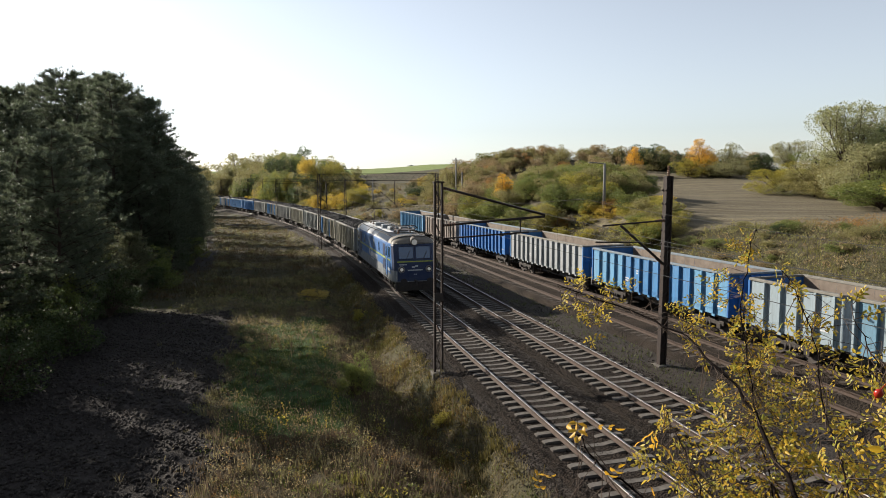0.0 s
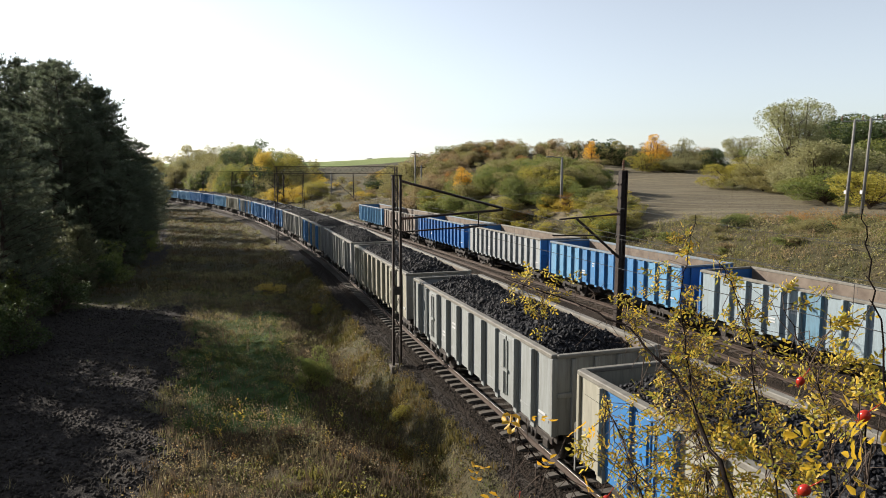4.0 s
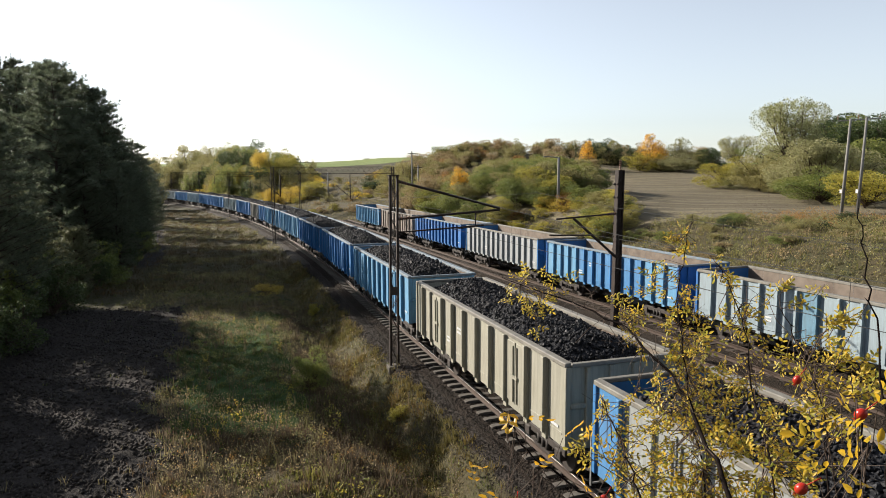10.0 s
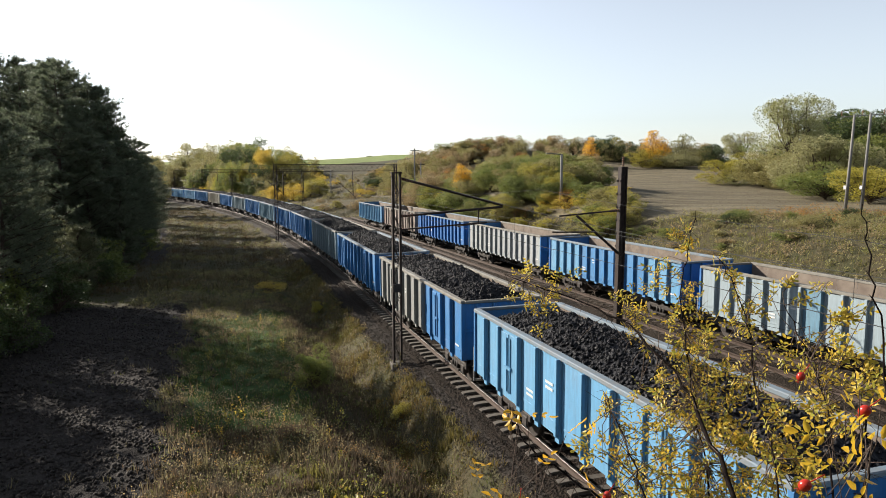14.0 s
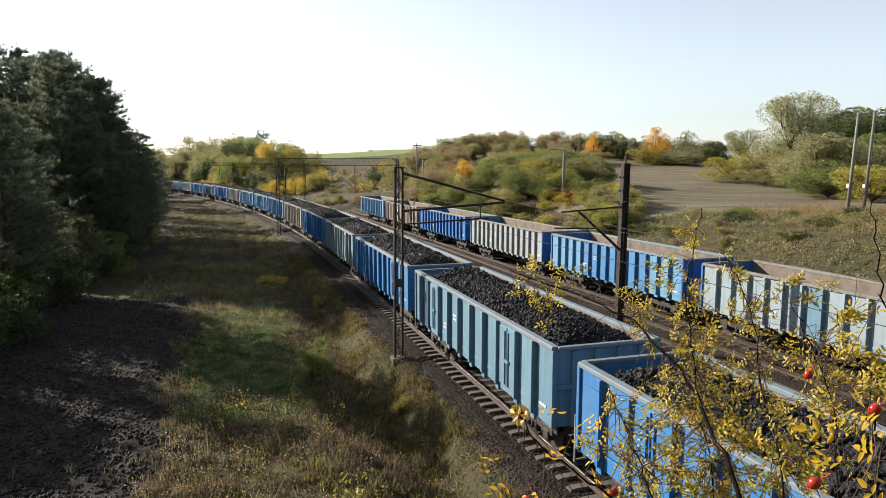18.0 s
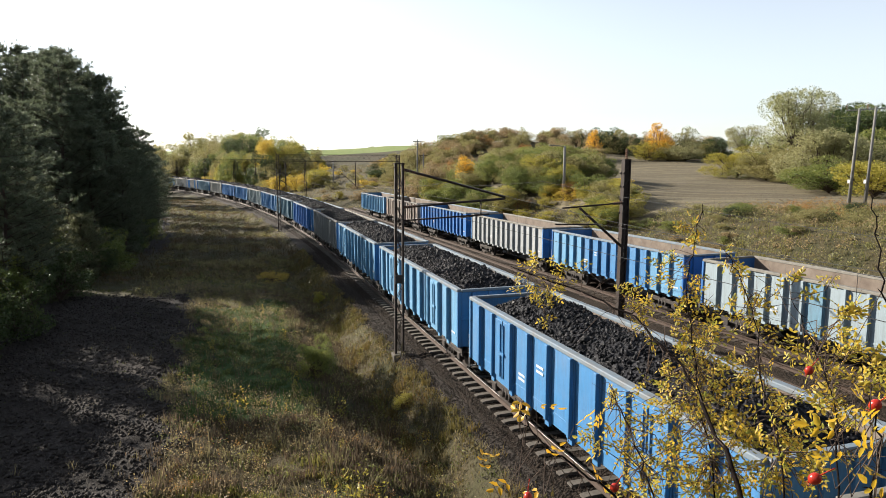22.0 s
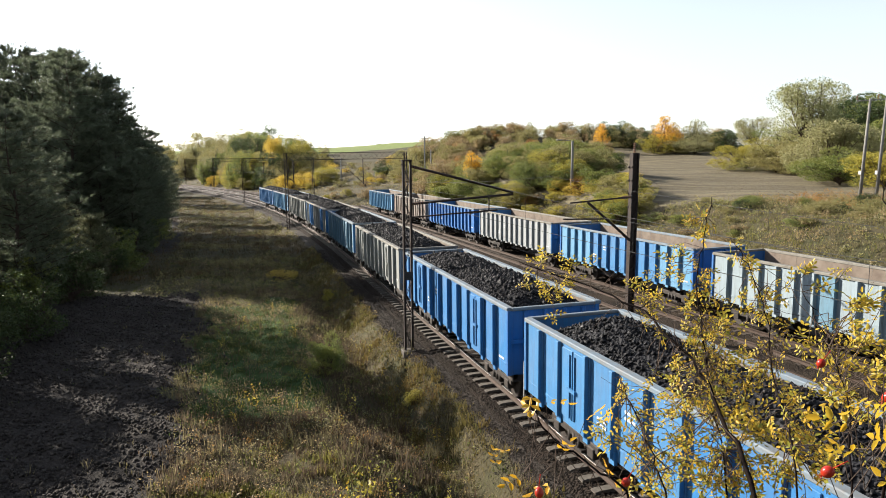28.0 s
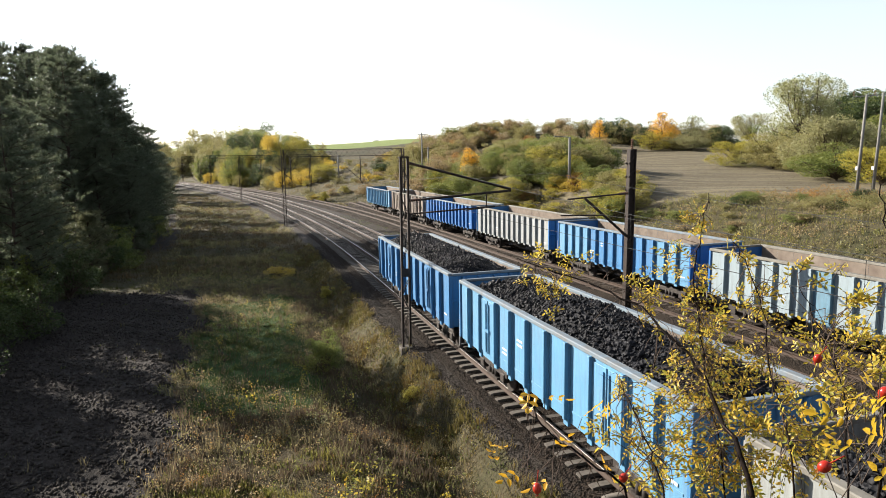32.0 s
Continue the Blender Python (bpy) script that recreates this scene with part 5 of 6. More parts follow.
# places and heights; low towards the meadow, tall farther in; unseen ones at left added to shade the yard
PINE_PLACES = ((-12.5, 60, 16.3), (-14.2, 84, 17.6), (-17.6, 84, 20.6), (-19.0, 71, 18.8), (-21.5, 74, 17.6), (-11.2, 74, 15), (-12.5, 49, 7.2), (-10.6, 59.5, 11.2), (-14.0, 43, 12.6),
               (-12.0, 45, 11.2), (-11.2, 39.6, 10.8), (-13.0, 35.5, 9.4), (-16.2, 39, 9.0), (-22.5, 68, 16.5), (-12.2, 30, 5.2), (-15.5, 31.5, 6.8), (-9.4, 77, 10.8), (-9.0, 69, 9.6), (-9.6, 85, 8.5), (-11.0, 95, 9.0),
               (-20, 52, 12), (-24, 60, 13), (-16.5, 78, 19.4), (-18, 75, 16), (-24, 48, 10), (-22, 41, 10), (-20, 35, 8.5), (-27, 55, 12), (-28, 64, 16), (-26, 74, 16), (-16, 83, 14), (-22, 86, 15), (-18.5, 33, 8.3),
               (-16.5, 28, 8), (-22, 38, 10), (-14.5, 26, 6.5), (-13, 23, 5), (-20, 28, 10), (-25, 33, 10), (-8.6, 61, 8.5), (-9.9, 51, 4.8), (-13.5, 79, 17.5), (-16.5, 66, 17.0), (-15.2, 88, 17.6), (-18.8, 80, 19.2), (-9.8, 62, 10.0), (-8.9, 74, 9.6), (-24.5, 79, 18.0), (-9.6, 88, 10.5), (-9.4, 97, 9.0), (-13, 90, 14.0), (-12, 103, 13.0), (-10.8, 109, 9.5), (-11.2, 81, 12.5))
for i, (x, y, h) in enumerate(PINE_PLACES):
    pine(x, y, 1 if h < 8.4 else (0, 2, 3)[i % 3], h, rnd.uniform(0, 360))
for i in range(10):
    pine(-17 - rnd.uniform(0, 14), 98 + 9 * i + rnd.uniform(-3, 3), (0, 2, 3)[i % 3], 14.3 * rnd.uniform(0.75, 0.95), rnd.uniform(0, 360))

# unseen pines added on both banks behind the bridge, to hold back skylight from there
for i in range(34):
    left = i % 2 == 0
    y = -15 - 2.2 * i + rnd.uniform(-1.5, 1.5)
    x = (1.5 if left else 30.0) + (-1 if left else 1) * rnd.uniform(0, 13)
    pine(x, y, (0, 2, 3)[i % 3], rnd.uniform(14, 18), rnd.uniform(0, 360))

# understorey along the wood's edge
for i in range(15):
    y = 28 + 4.0 * i + rnd.uniform(-1, 1)
    x = -8.4 - 0.9 * abs(math.sin(i * 1.7)) - 0.05 * abs(y - 66)
    plant(BUSHES, "woodland_shrub", "dark undergrowth shrub below the pines", ("dark", "green")[i % 2], x - 3.2, y + 1.5, rnd.uniform(3.0, 4.4), 4.8, "undergrowth shrubs", i + 2, category="shrub")
    plant(BUSHES, "woodland_shrub", "dark undergrowth shrub below the pines", ("dark", "dark", "dark", "green")[i % 4], x, y, rnd.uniform(2.4, 3.6) + 0.03 * (y - 28), rnd.uniform(3.4, 4.8), "undergrowth shrubs", i, category="shrub")


def toward(right, dist):
    """A place dist metres off, right degrees from the line's direction as seen from the camera."""
    a = radians(right)
    return dist * math.sin(a), dist * math.cos(a)


def scatter(n, right, dist, height, width, colours, name, label, group, kinds=BUSHES, seed=1, category="", dz=0.0):
    r = random.Random(seed)
    for i in range(n):
        x, y = toward(r.uniform(*right), r.uniform(*dist))
        while 3 < x - float(shift(y)) < (26 if y < 120 else 18.5):
            x, y = toward(r.uniform(*right), r.uniform(*dist))
        h = r.uniform(*height)
        plant(kinds, name, label, r.choice(colours), x, y, h, h * r.uniform(*width), group, r.randint(0, 99), dz, category)


# single trees and bushes: direction, distance, height of the top, width
for i, (kind, name, label, colour, cat, a, d, top, w) in enumerate((
    (TREES, "tall_tree", "tall ash tree with thinning olive crown", "ash", "tree", 45.4, 112, 19.4, 14.0),
    (THICK_BUSHES, "round_bush", "round yellow-green bush at the field edge", "lime", "bush", 41.2, 104, 9.9, 9.5),
    (THICK_BUSHES, "round_bush", "olive bush at the field edge", "olive", "bush", 43.3, 100, 10.6, 9.0),
    (THICK_BUSHES, "round_bush", "russet bush at the field edge", "olive", "bush", 44.8, 97, 9.6, 8.0),
    (THICK_BUSHES, "willow_bush", "pale silver-green willow bush", "silver", "bush", 46.4, 86, 11.6, 10.0),
    (THICK_BUSHES, "round_bush", "dark green bush at the field edge", "green", "bush", 47.5, 80, 8.3, 9.0),
    (THICK_BUSHES, "willow_bush", "pale silver-green willow bush", "silver", "bush", 48.7, 88, 11.2, 10.0),
    (THICK_BUSHES, "round_bush", "green bush at the field edge", "green", "bush", 50.0, 98, 11.8, 12.5),
    (THICK_BUSHES, "round_bush", "yellow-green bush at the field edge", "lime", "bush", 50.4, 72, 7.9, 8.1),
    (TREES, "grey_tree", "grey-green tree behind the hedge", "silver", "tree", 41.7, 132, 14.6, 7.7),
    (TREES, "green_tree", "green tree behind the hedge", "green", "tree", 43.5, 120, 12.2, 9.3),
    (THICK_BUSHES, "dark_bush", "dark green bush on the skyline", "dark", "bush", 39.8, 142, 12.5, 8.3),
    (POPLARS, "cone_tree", "grey-green conical tree on the skyline", "silver", "tree", 37.4, 138, 14.9, 8.7),
    (THICK_BUSHES, "willow_bush", "silver-green willow bush on the skyline", "silver", "bush", 37.4, 132, 11.1, 7.7),
    (THICK_BUSHES, "round_bush", "olive bush on the skyline", "olive", "bush", 36.0, 134, 10.8, 7.8),
    (POPLARS, "yellow_tree", "golden orange autumn tree", "orange", "tree", 35.3, 136, 15.2, 9.0),
    (BUSHES, "yellow_bush", "golden yellow autumn bush", "lime", "bush", 34.3, 134, 11.6, 8.6),
    (POPLARS, "orange_tree", "bright orange autumn tree", "orange", "tree", 30.2, 134, 13.9, 5.2),
    (POPLARS, "orange_tree", "small orange autumn tree", "orange", "tree", 19.5, 91, 9.0, 4.4),
    (TREES, "yellow_tree", "golden yellow autumn tree", "yellow", "tree", 2.9, 185, 15.1, 8.4),
    (TREES, "birch_tree", "yellow-green birch tree by the curve", "lime", "tree", 4.3, 180, 13.1, 10.5),
    (TREES, "dark_tree", "dark green tree of the far wood", "dark", "tree", 1.3, 215, 16.3, 12.5),
    (TREES, "dark_tree", "dark green tree of the far wood", "dark", "tree", 0.4, 225, 15.8, 10.9),
    (TREES, "airy_tree", "thin-crowned olive tree beyond the pines", "olive", "tree", -5.4, 135, 12.3, 7.9),
    (BUSHES, "lone_bush", "lone dark bush on the hill", "dark", "bush", 11.7, 400, 16.6, 7.8),
    (THICK_BUSHES, "dark_bush", "dark green bush on the slope", "dark", "bush", 12.3, 140, 7.3, 6.8),
    (THICK_BUSHES, "dark_bush", "dark green bush on the hill", "dark", "bush", 6.6, 300, 12.6, 14.6),
)):
    x, y = toward(a, d)
    plant(kind, name, label, colour, x, y, top - float(ground_height(x, y)), w, "", i * 3 + 1, 0.0, cat)

# shrubs on the mound beside the siding
scatter(58, (16.6, 31.4), (74, 98), (2.4, 4.2), (1.2, 1.7), ("green", "lime", "green", "olive", "green"), "mound_shrub", "dense green and yellowing shrub on the mound", "shrubs on the mound", THICK_BUSHES, seed=2, category="shrub")
scatter(16, (21.7, 32.9), (66, 74), (1.3, 2.2), (1.3, 1.9), ("lime", "yellow", "rust", "lime"), "mound_shrub", "low yellow-green shrub at the foot of the mound", "shrubs on the mound", seed=3, category="shrub")
scatter(26, (28.0, 33.4), (58, 70), (1.5, 2.9), (1.2, 1.7), ("lime", "green", "olive", "green"), "mound_shrub", "low yellow-green shrub at the foot of the mound", "shrubs on the mound", seed=33, category="shrub")
_rb = random.Random(51)
for i in range(110):
    x, y = _rb.uniform(27.0, 44.0), _rb.uniform(20.0, 62.0)
    if y + 0.45 * x > 61.0 or wave(x, y, 4.5, 2.0) < -0.25:
        continue
    h = _rb.uniform(0.45, 1.05)
    plant(BUSHES, "bank_shrub", "low tangled weed clump on the cutting's side", _rb.choice(("olive", "brown", "green", "olive", "dark")), x, y, h, h * _rb.uniform(1.8, 3.0), "weed clumps on the bank", _rb.randint(0, 99), category="shrub")
# brown hedges on the skyline
scatter(64, (13.5, 30.2), (125, 165), (3.0, 5.0), (1.1, 1.6), ("brown", "brown", "olive", "olive"), "hedge_shrub", "brown leafless hedge shrub on the rise", "hedge shrubs", seed=4, category="shrub")
scatter(34, (29.8, 39.4), (140, 156), (3.6, 6.0), (0.9, 1.3), ("brown", "dark", "olive", "dark"), "hedge_shrub", "dark hedge shrub beyond the ploughed field", "hedge shrubs", seed=5, category="shrub")
scatter(14, (9.7, 17.4), (95, 150), (1.2, 2.6), (1.2, 1.7), ("brown", "olive", "brown", "lime"), "slope_shrub", "low brownish shrub on the slope", "slope shrubs", seed=6, category="shrub")
# mixed wood along the far curve
scatter(34, (-0.9, 5.4), (190, 250), (7.0, 11.5), (0.6, 0.9), ("lime", "olive", "green", "lime", "green", "olive"), "wood_tree", "autumn-coloured tree of the far wood", "trees of the far wood", BUSHES, 7, "tree")
scatter(110, (-2.5, 7.6), (150, 250), (1.8, 4.6), (1.0, 1.5), ("lime", "olive", "yellow", "lime"), "wood_shrub", "yellow-green shrub of the far wood", "shrubs of the far wood", seed=8, category="shrub")
scatter(14, (-7.0, -0.9), (150, 260), (8.0, 11.0), (0.6, 0.9), ("olive", "green", "dark"), "wood_tree", "green tree of the far wood", "trees of the far wood", BUSHES, 9, "tree")
scatter(30, (47.2, 56.5), (215, 265), (13.0, 18.0), (1.0, 1.4), ("dark", "dark", "green"), "hill_tree", "dark tree on the wooded hill", "trees on the hill", BUSHES, 10, "tree")
# thickets that cover the rise behind the siding
scatter(52, (5.6, 14.5), (118, 190), (0.9, 2.3), (1.3, 2.0), ("lime", "olive", "brown", "yellow", "olive"), "slope_shrub", "low yellowing shrub on the dry slope", "slope shrubs", seed=24, category="shrub")
scatter(72, (14.5, 29.8), (100, 180), (2.2, 4.6), (1.2, 1.8), ("brown", "olive", "brown", "rust", "green"), "thicket_shrub", "brown and olive thicket shrub on the rise", "thicket shrubs", seed=14, category="shrub")
scatter(32, (0.4, 5.6), (175, 250), (6.0, 10.0), (0.8, 1.2), ("lime", "olive", "dark", "olive", "green"), "wood_tree", "autumn-coloured tree of the far wood", "trees of the far wood", seed=15, category="tree")
scatter(24, (-4.6, 2.7), (250, 330), (9.0, 13.0), (0.8, 1.2), ("olive", "green", "dark", "olive"), "wood_tree", "hazy green tree of the far wood", "trees of the far wood", seed=16, category="tree")
scatter(18, (-6.0, -1.0), (236, 300), (8.5, 12.0), (0.8, 1.2), ("olive", "silver", "green", "olive"), "wood_tree", "hazy green tree of the far wood", "trees of the far wood", seed=26, category="tree")

# ---- wild rose in front of the camera: bearing and height in degrees, and distance from the eye ----
STEMS = {
    "main": ((43.0, -28.2, 1.7), (39.8, -20.2, 1.95), (37.5, -16.6, 2.1), (33.2, -12.6, 2.25), (27.7, -10.5, 2.4), (23.1, -8.9, 2.5)),
    "tall": ((40.9, -28.6, 1.9), (38.8, -18.2, 2.1), (37.6, -10.3, 2.3), (38.0, -6.6, 2.35), (38.5, -3.4, 2.4)),
    "inner": ((45.9, -27.6, 1.7), (43.7, -17.6, 2), (43.0, -13.4, 2.1), (41.5, -9.1, 2.2), (40.4, -7.2, 2.25)),
    "side": ((49.3, -26.8, 1.6), (48.5, -17.6, 1.8), (46.9, -13.7, 1.9), (45.2, -10.5, 2)),
    "outer": ((53.2, -25.8, 1.4), (51.6, -12.3, 1.6), (50.5, -6.3, 1.65), (49.9, -2.7, 1.7)),
    "low": ((33.1, -29.8, 1.25), (28.6, -25.3, 1.25), (24.8, -22.7, 1.25), (23.3, -20.0, 1.25)),
    "short": ((35.9, -29.4, 1.6), (34.0, -23.1, 1.75), (32.0, -18.9, 1.9)),
    "right": ((51.1, -26.3, 1.2), (51.4, -21.0, 1.15), (50.6, -16.4, 1.2)),
}
# bearing, height, distance, radius in metres, twigs
SPRAYS_HIGH = [
    (25.8, -10.3, 2.40, 0.122, 9),
    (28.2, -8.8, 2.40, 0.061, 3),
    (24.4, -12.0, 2.45, 0.062, 3),
    (26.3, -12.7, 2.40, 0.051, 2),
    (38.0, -4.8, 2.35, 0.089, 5),
    (36.7, -6.2, 2.30, 0.058, 3),
    (35.9, -8.5, 2.30, 0.078, 4),
    (37.5, -9.8, 2.30, 0.068, 4),
    (33.8, -10.5, 2.30, 0.058, 4),
    (33.9, -12.3, 2.25, 0.057, 4),
    (34.8, -13.6, 2.20, 0.056, 4),
    (40.6, -7.4, 2.20, 0.047, 2),
    (42.3, -9.5, 2.20, 0.065, 4),
    (44.0, -10.4, 2.10, 0.053, 3),
    (45.9, -9.6, 2.00, 0.051, 2),
    (47.4, -9.1, 2.00, 0.042, 2),
]
SPRAYS_MIDDLE = [
    (39.6, -12.8, 2.20, 0.130, 16),
    (37.6, -15.7, 2.15, 0.145, 18),
    (41.4, -15.3, 2.10, 0.124, 14),
    (39.4, -18.1, 2.05, 0.156, 22),
    (36.4, -19.3, 2.10, 0.107, 10),
    (42.9, -19.4, 2.00, 0.135, 16),
    (39.6, -22.4, 1.90, 0.145, 20),
    (35.1, -21.7, 1.95, 0.099, 8),
    (32.7, -19.7, 1.90, 0.048, 3),
    (43.9, -22.9, 1.80, 0.122, 14),
    (37.5, -24.8, 1.80, 0.107, 12),
    (41.1, -24.6, 1.80, 0.122, 14),
]
SPRAYS_SIDE = [
    (46.8, -17.9, 1.80, 0.107, 10),
    (48.9, -20.8, 1.70, 0.101, 10),
    (46.0, -23.3, 1.70, 0.086, 8),
    (50.4, -16.5, 1.70, 0.086, 8),
    (50.0, -10.9, 1.70, 0.058, 4),
    (48.7, -13.1, 1.80, 0.061, 4),
    (50.9, -14.0, 1.70, 0.058, 5),
    (46.2, -14.7, 1.90, 0.064, 4),
    (32.4, -22.8, 1.80, 0.061, 5),
    (28.5, -22.0, 1.50, 0.038, 2),
    (33.9, -24.8, 1.70, 0.058, 5),
    (34.4, -26.4, 1.60, 0.054, 5),
]
LARGE_LEAVES = [
    (23.8, -20.0, 1.2),
    (24.4, -21.5, 1.2),
    (26.2, -24.4, 1.2),
    (21.7, -24.6, 1.25),
    (30.0, -24.4, 1.3),
    (50.5, -16.1, 1.05),
    (51.5, -19.4, 1),
    (51.2, -22.0, 1),
    (50.2, -18.0, 1.05),
    (28.5, -22.0, 1.3),
    (32.9, -23.2, 1.4),
    (20.8, -25.8, 1.3),
    (25.1, -20.6, 1.2),
    (25.8, -27.0, 1.25),
    (23.0, -26.6, 1.25),
    (31.2, -21.2, 1.6),
    (51.9, -17.0, 1.0),
    (52.0, -24.0, 1.0),
    (48.2, -18.6, 1.15),
    (48.9, -19.7, 1.1),
    (49.6, -17.2, 1.1),
    (50.0, -20.4, 1.05),
    (50.8, -18.6, 1.05),
    (49.3, -21.6, 1.1),
    (51.2, -20.7, 1.0),
    (48.0, -21.0, 1.2),
]
HIPS = [
    (47.3, -23.4, 1.05),
    (46.6, -15.7, 1.45),
    (50.9, -17.5, 1.1),
    (32.1, -26.4, 1.3),
    (24.5, -27.7, 1.2),
]


def off_eye(bearing, height, dist):
    a, e = radians(bearing), radians(height)
    return Vector(EYE) + Vector((math.sin(a) * math.cos(e), math.cos(a) * math.cos(e), math.sin(e))) * dist


ROSE_LEAF = leaf("rose_leaves", (0.58, 0.36, 0.04), (0.23, 0.26, 0.05), (0.50, 0.38, 0.06), 0.4, 0.5)
ROSE_YELLOW = leaf("golden_rose_leaves", (0.62, 0.36, 0.02), (0.42, 0.34, 0.04), (0.62, 0.29, 0.03), 0.35, 0.5)
HIP_RED = simple("glossy_red_hip", (0.255, 0.0119, 0.0085), (0.281, 0.0255, 0.0102), 30, 0.22, 0, 0)
SHOOT = simple("brown_rose_shoots", (0.0435, 0.0302, 0.0232), (0.0928, 0.0696, 0.0551), 30, 0.7, spec=0.1)
CANE = simple("dark_rose_cane", (0.00406, 0.0029, 0.00261), (0.0101, 0.00665, 0.0052), 40, 0.8, spec=0.04)


def leaflet(verts, faces, p, along, across, size):
    """A pointed leaflet folded along its midrib."""
    n = along.cross(across)
    i = len(verts)
    for a, b, c in ((0, 0, 0), (0.35, 0.24, 0.10), (0.75, 0.18, 0.07), (1.0, 0, -0.05), (0.75, -0.18, 0.07), (0.35, -0.24, 0.10)):
        verts.append(p + along * size * a + across * size * b + n * size * c)
    faces.append((i, i + 1, i + 2, i + 3))
    faces.append((i, i + 3, i + 4, i + 5))


def compound_leaf(verts, faces, twigs, p, way, size, r, pairs=2):
    side = Vector(unit_vectors(r, 1)[0]).cross(way).normalized()
    up = way.cross(side)
    tip = p + way * size * (0.6 + 0.75 * pairs)
    rod(twigs, p, tip, 0.0007, 0.0005, 3, caps=False)
    leaflet(verts, faces, tip, way, side, size * r.uniform(0.9, 1.15))
    for k in range(pairs):
        q = p.lerp(tip, (k + 0.55) / (pairs + 0.2))
        for s in (-1, 1):
            al = (way * 0.5 + side * s + up * r.uniform(-0.3, 0.3)).normalized()
            leaflet(verts, faces, q, al, al.cross(up).normalized(), size * r.uniform(0.75, 1.05))


def wild_rose():
    r = np.random.RandomState(4)
    rose = empty("wild_rose_bush", Matrix.Translation((1.3, 1.3, float(ground_height(1.3, 1.3)))), label="wild rose bush with yellowing leaves and red hips", category="bush")
    back = rose.matrix_basis.inverted()
    samples = []
    for stem_name, pts in STEMS.items():
        thick = 0.006 if stem_name == "main" else 0.0016
        bm = fresh()
        p = [off_eye(*q) for q in pts]
        root = Vector((p[0].x * 0.7 + 0.35, p[0].y * 0.7 + 0.35, 0))
        root.z = float(ground_height(root.x, root.y)) - 0.05
        p = [root] + p
        fine = []
        for i in range(len(p) - 1):
            a, b = p[max(0, i - 1)], p[min(len(p) - 1, i + 2)]
            for k in range(5):
                t = k / 5
                h = p[i].lerp(p[i + 1], t)
                bend = ((p[i + 1] - a) * (1 - t) - (b - p[i]) * t) * 0.5 * t * (1 - t) * 0.5
                fine.append(h + bend + Vector(unit_vectors(r, 1)[0]) * 0.006)
        fine.append(p[-1])
        n = len(fine)
        for i in range(n - 1):
            w0, w1 = thick * (1 - i / n) ** 0.8 + 0.0009, thick * (1 - (i + 1) / n) ** 0.8 + 0.0009
            rod(bm, back @ fine[i], back @ fine[i + 1], w0, w1, 7, caps=False)
            if i % 2 == 0:
                th = fine[i] + Vector(unit_vectors(r, 1)[0]) * 0.014
                rod(bm, back @ fine[i], back @ th, 0.002, 0.0002, 3, caps=False)
        part("stem", bm, CANE, rose, "dark thorny rose stem")
        samples += fine[7:]
    verts, faces = [], []
    twigs = fresh()
    for a, e, d, rad, n in SPRAYS_HIGH + SPRAYS_MIDDLE + SPRAYS_SIDE:
        c = off_eye(a, e, d + 0.12)
        for _ in range(int(n * (1.25 if e > -8 else 1.4))):
            end = c + Vector(unit_vectors(r, 1)[0]) * rad * r.uniform(0.2, 1.15) ** 0.5
            start = min(samples, key=lambda s: (s - end).length + r.uniform(0, 0.05))
            if (start - end).length > 0.32:
                start = start.lerp(end, 1 - 0.32 / (start - end).length)
            mid = start.lerp(end, 0.5) + Vector(unit_vectors(r, 1)[0]) * 0.03
            rod(twigs, back @ start, back @ mid, 0.0012, 0.0009, 4, caps=False)
            rod(twigs, back @ mid, back @ end, 0.0009, 0.0005, 4, caps=False)
            for k in range(r.randint(3, 6)):
                q = mid.lerp(end, r.uniform(0.0, 1.0))
                way = ((end - mid).normalized() + Vector(unit_vectors(r, 1)[0]) * 1.1 + Vector((0, 0, 0.1))).normalized()
                compound_leaf(verts, faces, twigs, back @ q, way, r.uniform(0.011, 0.0185), r)
    # bare tangled shoots low in the bush
    for _ in range(420):
        s = samples[r.randint(len(samples))]
        if s.z > EYE[2] - 0.42 or (s - Vector(EYE)).length < 1.55:
            continue
        e = s + Vector(unit_vectors(r, 1)[0]) * r.uniform(0.05, 0.17)
        h = s.lerp(e, 0.5) + Vector(unit_vectors(r, 1)[0]) * 0.02
        rod(twigs, back @ s, back @ h, 0.0011, 0.0009, 4, caps=False)
        rod(twigs, back @ h, back @ e, 0.0009, 0.0004, 4, caps=False)
    # stalks that carry the large leaves and the hips
    for b in LARGE_LEAVES + HIPS:
        e = off_eye(*b)
        s = sorted(samples, key=lambda q: (q - e).length)[r.randint(8)]
        low = Vector((e.x * 0.75 + s.x * 0.25, e.y * 0.75 + s.y * 0.25, e.z - 0.06))
        rod(twigs, back @ s, back @ low, 0.0008, 0.0007, 5, caps=False)
        rod(twigs, back @ low, back @ e, 0.0007, 0.0006, 5, caps=False)
    tagged(part("twig_mass", twigs, SHOOT, rose), kind="stuff")
    leaves = part("foliage", raw_mesh("foliage", [v[:] for v in verts], faces, [ROSE_LEAF]), None, rose, "small yellow and green leaflets")
    tagged(leaves, kind="stuff")
    for b in LARGE_LEAVES:
        v, f = [], []
        tw = fresh()
        p = back @ off_eye(*b)
        way = Vector((r.uniform(-0.8, 0.8), r.uniform(-0.5, 0.5), r.uniform(-0.3, 0.5))).normalized()
        compound_leaf(v, f, tw, p, way, r.uniform(0.015, 0.021), r, 2)
        tw.free()
        part("large_leaf", raw_mesh("large_leaf", [q[:] for q in v], f, [ROSE_YELLOW]), None, rose, "golden yellow leaf")
